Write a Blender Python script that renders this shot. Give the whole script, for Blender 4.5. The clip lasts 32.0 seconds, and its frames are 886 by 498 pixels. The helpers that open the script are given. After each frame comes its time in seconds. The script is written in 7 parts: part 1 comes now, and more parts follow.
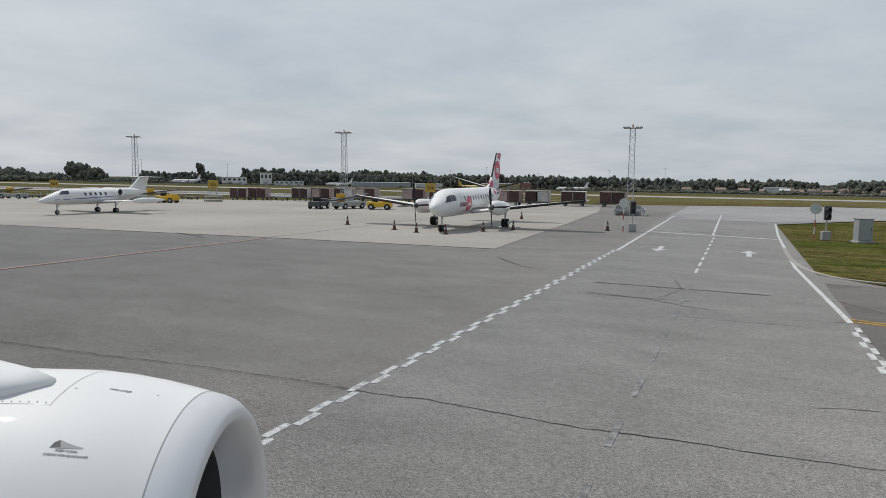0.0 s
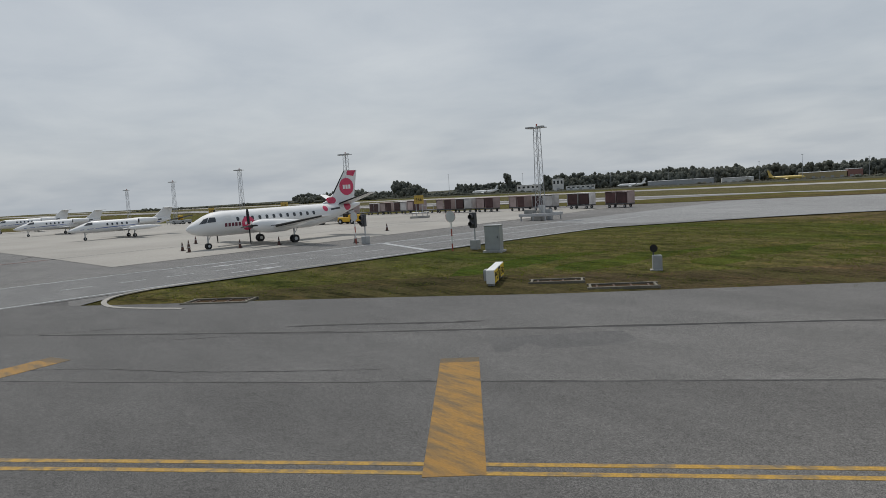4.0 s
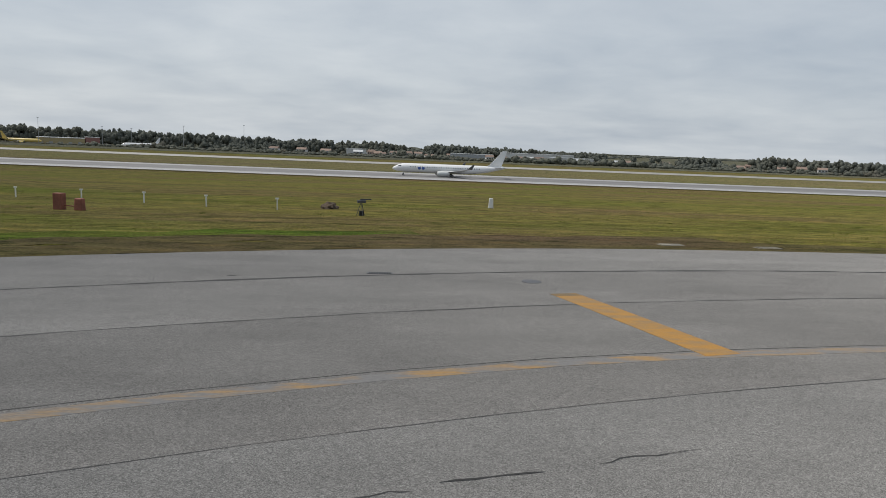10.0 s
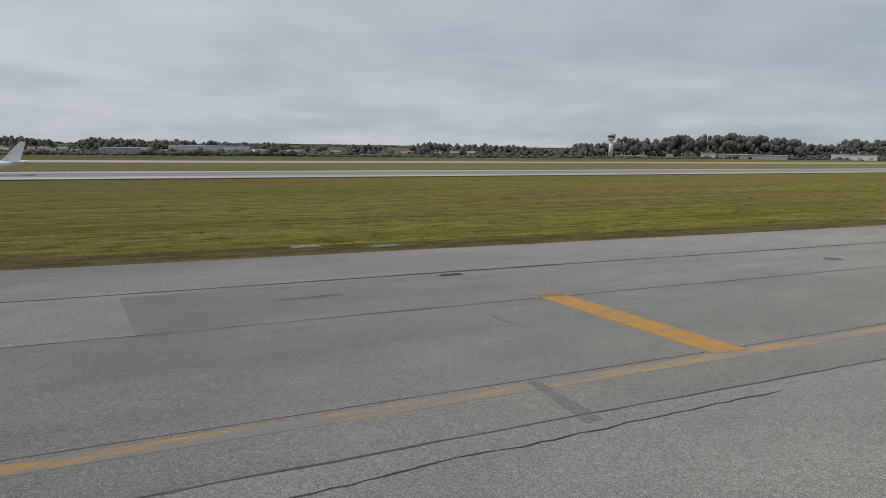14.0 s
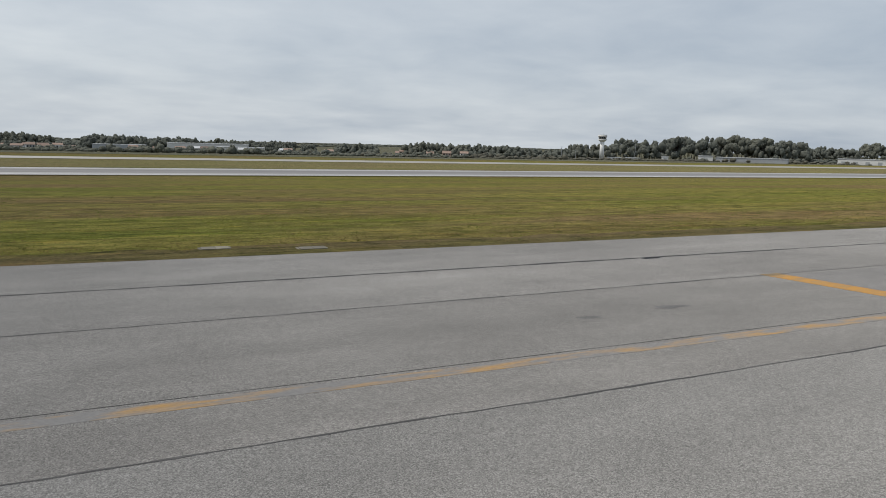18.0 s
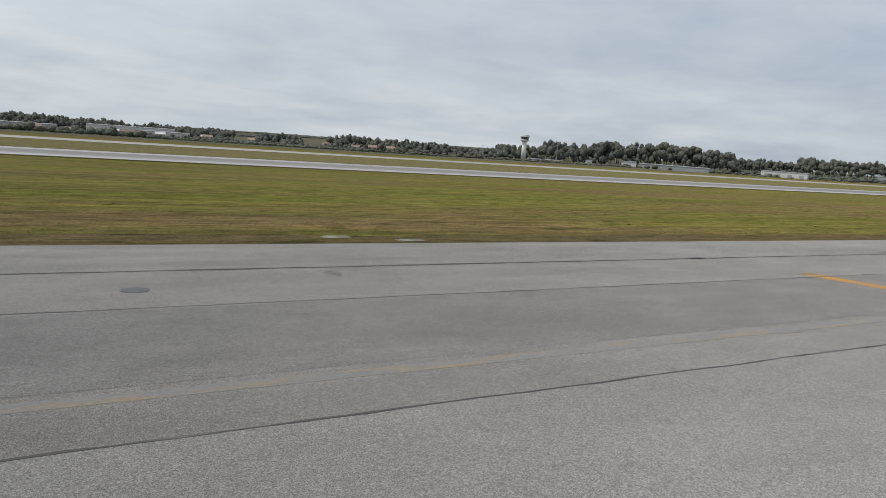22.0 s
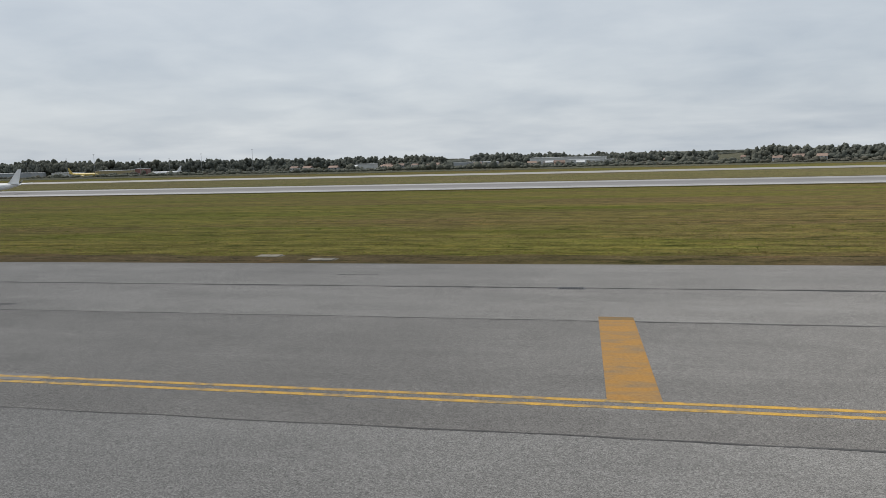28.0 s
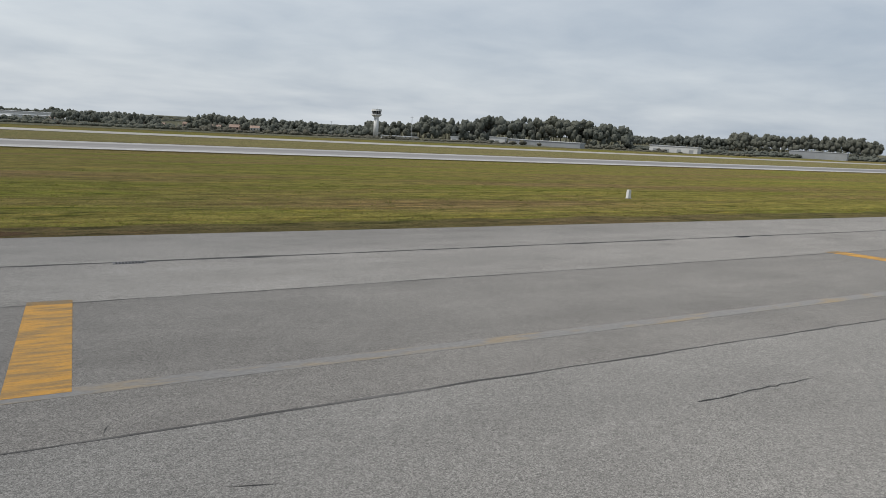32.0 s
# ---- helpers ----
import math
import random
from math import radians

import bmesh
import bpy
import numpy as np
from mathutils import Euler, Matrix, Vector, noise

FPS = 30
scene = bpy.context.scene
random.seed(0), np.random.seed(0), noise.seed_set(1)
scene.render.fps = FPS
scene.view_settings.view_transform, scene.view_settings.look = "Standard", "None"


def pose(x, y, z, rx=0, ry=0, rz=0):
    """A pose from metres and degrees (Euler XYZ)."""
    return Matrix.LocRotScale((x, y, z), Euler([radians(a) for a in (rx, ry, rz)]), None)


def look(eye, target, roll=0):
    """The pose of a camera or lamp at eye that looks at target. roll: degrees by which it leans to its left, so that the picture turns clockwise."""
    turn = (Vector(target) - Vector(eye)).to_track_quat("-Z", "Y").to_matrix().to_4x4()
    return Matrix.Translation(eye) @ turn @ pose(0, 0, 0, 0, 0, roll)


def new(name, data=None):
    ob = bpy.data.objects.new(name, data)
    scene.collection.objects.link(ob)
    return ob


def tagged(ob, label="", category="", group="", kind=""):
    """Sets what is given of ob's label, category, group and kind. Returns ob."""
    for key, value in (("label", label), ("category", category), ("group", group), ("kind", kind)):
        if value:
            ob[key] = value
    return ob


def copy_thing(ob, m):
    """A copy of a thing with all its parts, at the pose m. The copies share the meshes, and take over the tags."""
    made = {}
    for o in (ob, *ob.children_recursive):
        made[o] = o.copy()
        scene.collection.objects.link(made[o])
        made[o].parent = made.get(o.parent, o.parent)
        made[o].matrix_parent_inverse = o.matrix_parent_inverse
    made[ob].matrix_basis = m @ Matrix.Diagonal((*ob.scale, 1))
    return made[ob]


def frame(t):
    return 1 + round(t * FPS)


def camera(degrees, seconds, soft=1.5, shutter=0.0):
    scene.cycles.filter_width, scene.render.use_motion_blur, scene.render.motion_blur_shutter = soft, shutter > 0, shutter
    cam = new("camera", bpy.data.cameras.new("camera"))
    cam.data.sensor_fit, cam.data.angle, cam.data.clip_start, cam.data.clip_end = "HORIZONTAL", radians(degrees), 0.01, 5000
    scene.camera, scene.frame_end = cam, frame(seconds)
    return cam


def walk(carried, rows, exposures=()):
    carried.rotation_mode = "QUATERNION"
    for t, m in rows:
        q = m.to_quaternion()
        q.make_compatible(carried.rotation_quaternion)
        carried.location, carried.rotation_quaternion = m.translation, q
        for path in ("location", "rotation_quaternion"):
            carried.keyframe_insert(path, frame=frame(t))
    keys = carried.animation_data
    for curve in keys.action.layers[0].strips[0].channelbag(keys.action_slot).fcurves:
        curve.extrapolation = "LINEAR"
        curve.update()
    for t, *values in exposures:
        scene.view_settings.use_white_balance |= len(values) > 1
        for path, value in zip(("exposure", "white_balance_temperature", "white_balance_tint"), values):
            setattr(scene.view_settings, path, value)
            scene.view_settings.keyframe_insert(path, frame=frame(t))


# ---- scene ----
# ---------------------------------------------------------------- camera: seconds, x, y, z, yaw, pitch, roll
cam = camera(65.857, 32.0, 0.8)
PATH = [
    (0.0, -85.45, -74.86, 3.82, 23.59, -6.08, 0.66),
    (0.5, -80.62, -72.23, 3.81, 30.51, -5.68, -0.80),
    (1.0, -75.81, -69.58, 3.81, 39.21, -5.36, -1.30),
    (1.5, -70.87, -66.90, 3.81, 38.23, -5.45, -3.21),
    (2.0, -66.02, -63.75, 3.81, 42.44, -5.20, -4.54),
    (2.5, -61.55, -60.51, 3.81, 45.95, -4.81, -4.70),
    (3.0, -57.35, -57.31, 3.81, 47.85, -4.98, -4.26),
    (3.5, -53.04, -54.14, 3.81, 49.03, -5.06, -4.39),
    (4.0, -48.78, -50.82, 3.80, 50.41, -5.17, -3.52),
    (4.5, -44.53, -47.38, 3.80, 51.57, -5.32, -2.97),
    (5.0, -40.27, -43.87, 3.79, 52.07, -5.56, -3.20),
    (5.5, -35.96, -40.31, 3.79, 51.51, -5.91, -3.92),
    (6.0, -31.57, -36.75, 3.78, 49.44, -6.41, -4.01),
    (6.5, -26.68, -33.31, 3.78, 46.59, -6.79, -3.21),
    (7.0, -22.16, -30.13, 3.79, 35.37, -7.64, -2.39),
    (7.5, -17.61, -26.97, 3.80, 19.08, -8.26, 0.70),
    (8.0, -12.92, -23.84, 3.81, 10.43, -6.28, 1.28),
    (8.5, -7.72, -20.78, 3.80, 7.95, -7.66, 2.03),
    (9.0, -2.54, -17.75, 3.79, 2.86, -8.11, 1.89),
    (9.5, 2.77, -15.05, 3.79, -1.40, -7.94, 2.39),
    (10.0, 8.27, -12.65, 3.80, -4.21, -8.65, 2.34),
    (10.5, 13.87, -10.70, 3.80, -6.79, -8.35, 1.60),
    (11.0, 19.71, -9.17, 3.79, -10.07, -8.37, 2.14),
    (11.5, 25.84, -8.09, 3.79, -13.99, -8.51, 2.12),
    (12.0, 32.11, -7.38, 3.79, -17.54, -8.64, 2.53),
    (12.5, 38.31, -7.01, 3.79, -21.31, -8.78, 1.96),
    (13.0, 44.39, -6.95, 3.79, -25.10, -8.16, 1.13),
    (13.5, 50.62, -7.18, 3.80, -27.59, -7.82, 0.91),
    (14.0, 56.83, -7.53, 3.80, -28.06, -8.74, 0.94),
    (14.5, 63.19, -7.99, 3.80, -28.41, -9.29, 1.23),
    (15.0, 69.52, -8.41, 3.80, -28.28, -9.36, 1.23),
    (15.5, 75.81, -8.80, 3.80, -27.84, -9.13, 1.34),
    (16.0, 82.04, -9.18, 3.80, -27.27, -8.83, 1.65),
    (16.5, 88.20, -9.58, 3.81, -26.73, -8.64, 1.94),
    (17.0, 94.27, -9.99, 3.80, -26.42, -8.78, 1.53),
    (17.5, 100.59, -10.35, 3.81, -26.19, -8.71, 1.42),
    (18.0, 107.10, -10.69, 3.81, -25.67, -8.74, 1.51),
    (18.5, 113.70, -11.02, 3.82, -25.30, -8.55, 1.95),
    (19.0, 120.23, -11.25, 3.81, -24.77, -8.92, 2.09),
    (19.5, 126.64, -11.18, 3.80, -24.96, -8.80, 1.79),
    (20.0, 133.37, -11.03, 3.80, -24.61, -8.83, 1.75),
    (20.5, 140.43, -10.90, 3.80, -24.10, -8.75, 1.89),
    (21.0, 147.83, -10.95, 3.80, -23.94, -8.87, 2.15),
    (21.5, 155.13, -11.03, 3.79, -26.53, -8.84, 3.34),
    (22.0, 162.26, -11.05, 3.79, -28.70, -8.80, 4.12),
    (22.5, 169.36, -11.01, 3.79, -29.75, -8.94, 4.44),
    (23.0, 176.42, -10.94, 3.79, -30.09, -9.15, 3.60),
    (23.5, 183.47, -10.93, 3.80, -29.95, -9.05, 3.83),
    (24.0, 190.52, -10.96, 3.80, -29.78, -8.85, 4.13),
    (24.5, 197.55, -11.00, 3.80, -29.58, -8.96, 4.25),
    (25.0, 204.57, -11.05, 3.81, -29.31, -9.19, 3.89),
    (25.5, 211.61, -11.02, 3.80, -12.93, -6.62, 1.61),
    (26.0, 218.79, -11.03, 3.80, 5.16, -5.39, -1.13),
    (26.5, 226.20, -11.38, 3.79, 10.19, -9.25, -4.01),
    (27.0, 233.56, -11.59, 3.79, 12.12, -10.37, -3.73),
    (27.5, 240.97, -11.72, 3.80, 12.00, -9.60, -2.55),
    (28.0, 248.39, -11.76, 3.80, 10.94, -7.84, -1.51),
    (28.5, 255.84, -11.68, 3.80, 9.96, -6.08, -1.05),
    (29.0, 263.35, -11.49, 3.80, 9.95, -5.54, -1.28),
    (29.5, 270.98, -11.21, 3.80, -1.68, -6.64, -0.05),
    (30.0, 278.75, -11.07, 3.80, -15.06, -8.48, 1.69),
    (30.5, 286.70, -11.11, 3.82, -21.52, -9.67, 2.84),
    (31.0, 294.70, -11.12, 3.80, -25.20, -10.21, 3.51),
    (31.5, 302.45, -11.14, 3.76, -27.71, -10.15, 3.13),
    (32.0, 310.15, -11.10, 3.77, -29.39, -10.00, 3.21),
]
walk(cam, [(t, pose(x, y, z, 90 + p, 0, w) @ pose(0, 0, 0, 0, 0, r)) for t, x, y, z, w, p, r in PATH],
     exposures=[(0, -0.1), (1.5, -0.14), (3, -0.2), (6, -0.24), (7.5, -0.05), (9, 0.0), (13, -0.12), (14.5, -0.14), (17, 0.02), (19, 0.08), (25, 0.12), (26, 0.32), (27.2, 0.25), (29, -0.1), (30, 0.0), (31, 0.07), (32, 0.1)])


# ---------------------------------------------------------------- world, sun
SUN_EL, SUN_AZ = 60.0, 165.0      # degrees: height, and bearing counter-clockwise from +x
world = bpy.data.worlds.new("world")
scene.world = world
world.use_nodes = True
wn, wl = world.node_tree.nodes, world.node_tree.links
wn.clear()
w_out = wn.new("ShaderNodeOutputWorld")
w_bg = wn.new("ShaderNodeBackground")
w_sky = wn.new("ShaderNodeTexSky")
w_sky.sky_type, w_sky.sun_disc = "NISHITA", False
w_sky.sun_elevation, w_sky.sun_rotation = radians(SUN_EL), radians(90 - SUN_AZ)
w_sky.dust_density = 3.0
w_dim = wn.new("ShaderNodeMix")
w_dim.data_type, w_dim.blend_type = "RGBA", "MULTIPLY"
w_dim.inputs[0].default_value = 1.0
w_dim.inputs[7].default_value = (0.1, 0.1, 0.1, 1)
w_tc = wn.new("ShaderNodeTexCoord")
w_xyz = wn.new("ShaderNodeSeparateXYZ")
wl.new(w_tc.outputs["Generated"], w_xyz.inputs["Vector"])


def w_math(kind, a, b=0.0, c=0.0):
    """One step of arithmetic in the sky."""
    nd = wn.new("ShaderNodeMath")
    nd.operation = kind
    for slot, v in enumerate((a, b, c)):
        if isinstance(v, (int, float)):
            nd.inputs[slot].default_value = v
        else:
            wl.new(v, nd.inputs[slot])
    return nd.outputs[0]


# a cloud sheet overhead, thinner and brighter round the sun's bearing
w_up = w_math("ADD", w_math("MAXIMUM", w_xyz.outputs["Z"], 0.0), 0.16)
w_flat = wn.new("ShaderNodeCombineXYZ")
wl.new(w_math("DIVIDE", w_xyz.outputs["X"], w_up), w_flat.inputs["X"])
wl.new(w_math("DIVIDE", w_xyz.outputs["Y"], w_up), w_flat.inputs["Y"])
w_n1 = wn.new("ShaderNodeTexNoise")
w_n1.inputs["Scale"].default_value, w_n1.inputs["Detail"].default_value = 0.55, 3
w_n1.inputs["Roughness"].default_value, w_n1.inputs["Distortion"].default_value = 0.5, 0.6
w_n2 = wn.new("ShaderNodeTexNoise")
w_n2.inputs["Scale"].default_value, w_n2.inputs["Detail"].default_value = 1.9, 8
w_n2.inputs["Roughness"].default_value, w_n2.inputs["Distortion"].default_value = 0.55, 0.25
wl.new(w_flat.outputs["Vector"], w_n1.inputs["Vector"])
wl.new(w_flat.outputs["Vector"], w_n2.inputs["Vector"])
GLOW = radians(SUN_AZ - 50)
w_glow = w_math("ADD", w_math("MULTIPLY", w_xyz.outputs["X"], math.cos(GLOW)), w_math("MULTIPLY", w_xyz.outputs["Y"], math.sin(GLOW)))
w_fac = w_math("ADD", w_math("MULTIPLY_ADD", w_n1.outputs["Fac"], 0.95, -0.06), w_math("MULTIPLY_ADD", w_glow, 0.28, -0.028))
w_fac = w_math("ADD", w_fac, w_math("MULTIPLY_ADD", w_n2.outputs["Fac"], 0.64, -0.32))
w_ramp = wn.new("ShaderNodeValToRGB")
w_ramp.color_ramp.elements[0].position, w_ramp.color_ramp.elements[0].color = 0.0, (0.345, 0.42, 0.52, 1)
w_ramp.color_ramp.elements[1].position, w_ramp.color_ramp.elements[1].color = 1.0, (0.785, 0.828, 0.858, 1)
wl.new(w_fac, w_ramp.inputs["Fac"])
w_mix = wn.new("ShaderNodeMix")
w_mix.data_type = "RGBA"
w_mix.inputs[0].default_value = 0.86
wl.new(w_sky.outputs["Color"], w_dim.inputs[6])
wl.new(w_dim.outputs[2], w_mix.inputs[6])
wl.new(w_ramp.outputs["Color"], w_mix.inputs[7])
wl.new(w_mix.outputs[2], w_bg.inputs["Color"])
w_bg.inputs["Strength"].default_value = 0.94
wl.new(w_bg.outputs["Background"], w_out.inputs["Surface"])

sun_data = bpy.data.lights.new("sun", "SUN")
sun_data.energy, sun_data.angle, sun_data.color = 2.7, radians(1.2), (1.0, 0.96, 0.9)
sun = new("sun", sun_data)
sun.matrix_world = look((math.cos(radians(SUN_AZ)) * math.cos(radians(SUN_EL)) * 100, math.sin(radians(SUN_AZ)) * math.cos(radians(SUN_EL)) * 100, math.sin(radians(SUN_EL)) * 100), (0, 0, 0))


# ---------------------------------------------------------------- materials
def mat(name, color, rough=0.6, metal=0.0, vary=0.0, scale=1.0, color2=None, fine=0.0, fine_scale=60.0, bump=0.0, bump_scale=40.0, spec=0.5, coat=0.0, per_object=0.0, stretch=(1, 1, 1), lo=0.35, hi=0.65):
    """A painted, mineral or plant surface: two colours mixed by a broad noise, dimmed by a fine one, with a little relief."""
    m = bpy.data.materials.new(name)
    m.use_nodes = True
    nt = m.node_tree
    n, l = nt.nodes, nt.links
    b = n["Principled BSDF"]
    b.inputs["Roughness"].default_value, b.inputs["Metallic"].default_value = rough, metal
    b.inputs["Specular IOR Level"].default_value = spec
    b.inputs["Coat Weight"].default_value = coat
    b.inputs["Base Color"].default_value = (*color, 1)
    if not (vary or color2 or fine or bump or per_object):
        return m
    geo = n.new("ShaderNodeNewGeometry")
    mp = n.new("ShaderNodeMapping")
    mp.inputs["Scale"].default_value = stretch
    l.new(geo.outputs["Position"], mp.inputs["Vector"])
    pos = mp.outputs["Vector"]
    big = n.new("ShaderNodeTexNoise")
    big.inputs["Scale"].default_value, big.inputs["Detail"].default_value, big.inputs["Roughness"].default_value = scale, 6, 0.6
    l.new(pos, big.inputs["Vector"])
    ramp = n.new("ShaderNodeValToRGB")
    c2 = color2 or tuple(c * (1 - vary) for c in color)
    ramp.color_ramp.elements[0].position, ramp.color_ramp.elements[0].color = lo, (*c2, 1)
    ramp.color_ramp.elements[1].position, ramp.color_ramp.elements[1].color = hi, (*color, 1)
    l.new(big.outputs["Fac"], ramp.inputs["Fac"])
    col = ramp.outputs["Color"]
    if fine:
        fn = n.new("ShaderNodeTexNoise")
        fn.inputs["Scale"].default_value, fn.inputs["Detail"].default_value = fine_scale, 3
        l.new(pos, fn.inputs["Vector"])
        mr = n.new("ShaderNodeMapRange")
        mr.inputs["From Min"].default_value, mr.inputs["From Max"].default_value = 0.25, 0.75
        mr.inputs["To Min"].default_value, mr.inputs["To Max"].default_value = 1 - fine, 1 + fine
        l.new(fn.outputs["Fac"], mr.inputs["Value"])
        mx = n.new("ShaderNodeMix")
        mx.data_type, mx.blend_type = "RGBA", "MULTIPLY"
        mx.inputs[0].default_value = 1
        l.new(col, mx.inputs[6])
        l.new(mr.outputs["Result"], mx.inputs[7])
        col = mx.outputs[2]
    if per_object:
        oi = n.new("ShaderNodeObjectInfo")
        mr = n.new("ShaderNodeMapRange")
        mr.inputs["To Min"].default_value, mr.inputs["To Max"].default_value = 1 - per_object, 1 + per_object
        l.new(oi.outputs["Random"], mr.inputs["Value"])
        mx = n.new("ShaderNodeMix")
        mx.data_type, mx.blend_type = "RGBA", "MULTIPLY"
        mx.inputs[0].default_value = 1
        l.new(col, mx.inputs[6])
        l.new(mr.outputs["Result"], mx.inputs[7])
        col = mx.outputs[2]
    l.new(col, b.inputs["Base Color"])
    if bump:
        bn = n.new("ShaderNodeTexNoise")
        bn.inputs["Scale"].default_value, bn.inputs["Detail"].default_value = bump_scale, 4
        l.new(pos, bn.inputs["Vector"])
        bp = n.new("ShaderNodeBump")
        bp.inputs["Strength"].default_value, bp.inputs["Distance"].default_value = bump, 0.02
        l.new(bn.outputs["Fac"], bp.inputs["Height"])
        l.new(bp.outputs["Normal"], b.inputs["Normal"])
    return m


def worn_paint(name, color, under, worn=0.5, scale=7.0, rough=0.75, stretch=(1, 1, 1)):
    """Road paint with patches rubbed through to the asphalt."""
    m = mat(name, color, rough, color2=under, scale=scale, lo=worn - 0.1, hi=worn + 0.12, fine=0.25, fine_scale=30, bump=0.25, bump_scale=70, stretch=stretch)
    m.node_tree.nodes["Principled BSDF"].inputs["Diffuse Roughness"].default_value = 1.0
    return m


def asphalt(name, tone, patch=0.16, mottle=0.14, grain=0.5, streak=0.12, seed=0.0, rough=0.88, stones=0.22, curve_tone=0.0):
    """Weathered asphalt: broad tonal patches, streaks along the taxiway, mottling, and aggregate with pale stones."""
    m = bpy.data.materials.new(name)
    m.use_nodes = True
    n, l = m.node_tree.nodes, m.node_tree.links
    b = n["Principled BSDF"]
    b.inputs["Roughness"].default_value, b.inputs["Specular IOR Level"].default_value = rough, 0.2
    b.inputs["Diffuse Roughness"].default_value = 1.0
    geo = n.new("ShaderNodeNewGeometry")
    col = None

    def layer(stretch, scale, detail, amount, lo=0.3, hi=0.7, rough_n=0.6, shift=0.0):
        nonlocal col
        mp = n.new("ShaderNodeMapping")
        mp.inputs["Scale"].default_value = stretch
        mp.inputs["Location"].default_value = (seed + shift, seed * 1.7, 0)
        l.new(geo.outputs["Position"], mp.inputs["Vector"])
        t = n.new("ShaderNodeTexNoise")
        t.inputs["Scale"].default_value, t.inputs["Detail"].default_value, t.inputs["Roughness"].default_value = scale, detail, rough_n
        l.new(mp.outputs["Vector"], t.inputs["Vector"])
        r = n.new("ShaderNodeMapRange")
        r.inputs["From Min"].default_value, r.inputs["From Max"].default_value = lo, hi
        r.inputs["To Min"].default_value, r.inputs["To Max"].default_value = 1 - amount, 1 + amount
        l.new(t.outputs["Fac"], r.inputs["Value"])
        mx = n.new("ShaderNodeMix")
        mx.data_type, mx.blend_type = "RGBA", "MULTIPLY"
        mx.inputs[0].default_value = 1
        if col is None:
            mx.inputs[6].default_value = (*tone, 1)
        else:
            l.new(col, mx.inputs[6])
        l.new(r.outputs["Result"], mx.inputs[7])
        col = mx.outputs[2]
        return t
    layer((0.45, 1, 1), 0.07, 4, patch)
    layer((0.05, 1, 1), 0.7, 4, streak * 0.5, shift=5)
    layer((0.6, 1, 1), 0.45, 6, mottle, rough_n=0.7)
    layer((1, 1, 1), 5.0, 5, 0.05, rough_n=0.75, shift=3)
    fine = layer((1, 1, 1), 60, 3, grain * 0.8, rough_n=0.75)
    if curve_tone:
        # darker towards the curve, grading up to the full tone along x
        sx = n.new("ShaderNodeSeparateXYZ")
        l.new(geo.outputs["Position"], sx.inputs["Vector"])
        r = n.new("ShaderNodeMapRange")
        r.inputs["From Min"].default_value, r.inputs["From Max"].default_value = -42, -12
        r.inputs["To Min"].default_value, r.inputs["To Max"].default_value = curve_tone, 1
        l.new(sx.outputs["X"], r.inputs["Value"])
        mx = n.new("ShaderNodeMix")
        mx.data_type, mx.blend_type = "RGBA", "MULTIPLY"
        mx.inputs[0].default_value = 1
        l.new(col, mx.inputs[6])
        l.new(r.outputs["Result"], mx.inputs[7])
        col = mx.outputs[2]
    # single stones of the aggregate, pale and dark, in two sizes
    for size, amount in ((68.0, stones * 1.9), (24.0, stones * 0.45)):
        vo = n.new("ShaderNodeTexVoronoi")
        vo.inputs["Scale"].default_value = size
        l.new(geo.outputs["Position"], vo.inputs["Vector"])
        sc = n.new("ShaderNodeSeparateColor")
        l.new(vo.outputs["Color"], sc.inputs["Color"])
        r = n.new("ShaderNodeMapRange")
        r.inputs["To Min"].default_value, r.inputs["To Max"].default_value = 1 - amount, 1 + amount
        l.new(sc.outputs["Red"], r.inputs["Value"])
        mx = n.new("ShaderNodeMix")
        mx.data_type, mx.blend_type = "RGBA", "MULTIPLY"
        mx.inputs[0].default_value = 1
        l.new(col, mx.inputs[6])
        l.new(r.outputs["Result"], mx.inputs[7])
        col = mx.outputs[2]
    l.new(col, b.inputs["Base Color"])
    bp = n.new("ShaderNodeBump")
    bp.inputs["Strength"].default_value, bp.inputs["Distance"].default_value = 0.5, 0.012
    l.new(fine.outputs["Fac"], bp.inputs["Height"])
    l.new(bp.outputs["Normal"], b.inputs["Normal"])
    return m


ASPHALT = asphalt("asphalt", (0.193, 0.183, 0.170), 0.16, 0.13, 0.55, seed=1.3, curve_tone=0.93)
ASPHALT_INNER = asphalt("pale_inner_asphalt", (0.209, 0.201, 0.189), 0.10, 0.10, 0.5, 0.07, seed=4.1, curve_tone=0.93)
ASPHALT_OUTER = asphalt("shoulder_asphalt", (0.213, 0.202, 0.188), 0.17, 0.13, 0.5, seed=7.7, curve_tone=0.95)
ASPHALT_APRON = asphalt("apron_asphalt", (0.262, 0.247, 0.229), 0.13, 0.14, 0.5, 0.05, seed=2.2)
ASPHALT_ROAD = asphalt("road_asphalt", (0.282, 0.271, 0.256), 0.12, 0.14, 0.5, 0.05, seed=9.4)
ASPHALT_MOUTH = asphalt("dark_newer_asphalt", (0.178, 0.167, 0.155), 0.1, 0.14, 0.5, 0.05, seed=15.0)
ASPHALT_PATCH = asphalt("darker_patch_asphalt", (0.178, 0.170, 0.161), 0.12, 0.16, 0.55, seed=12.0)
STAIN = asphalt("asphalt_stain", (0.145, 0.139, 0.135), 0.2, 0.35, 0.5, seed=3.0)
SEAL = mat("crack_sealant", (0.038, 0.036, 0.034), 0.8, vary=0.5, scale=1.2)
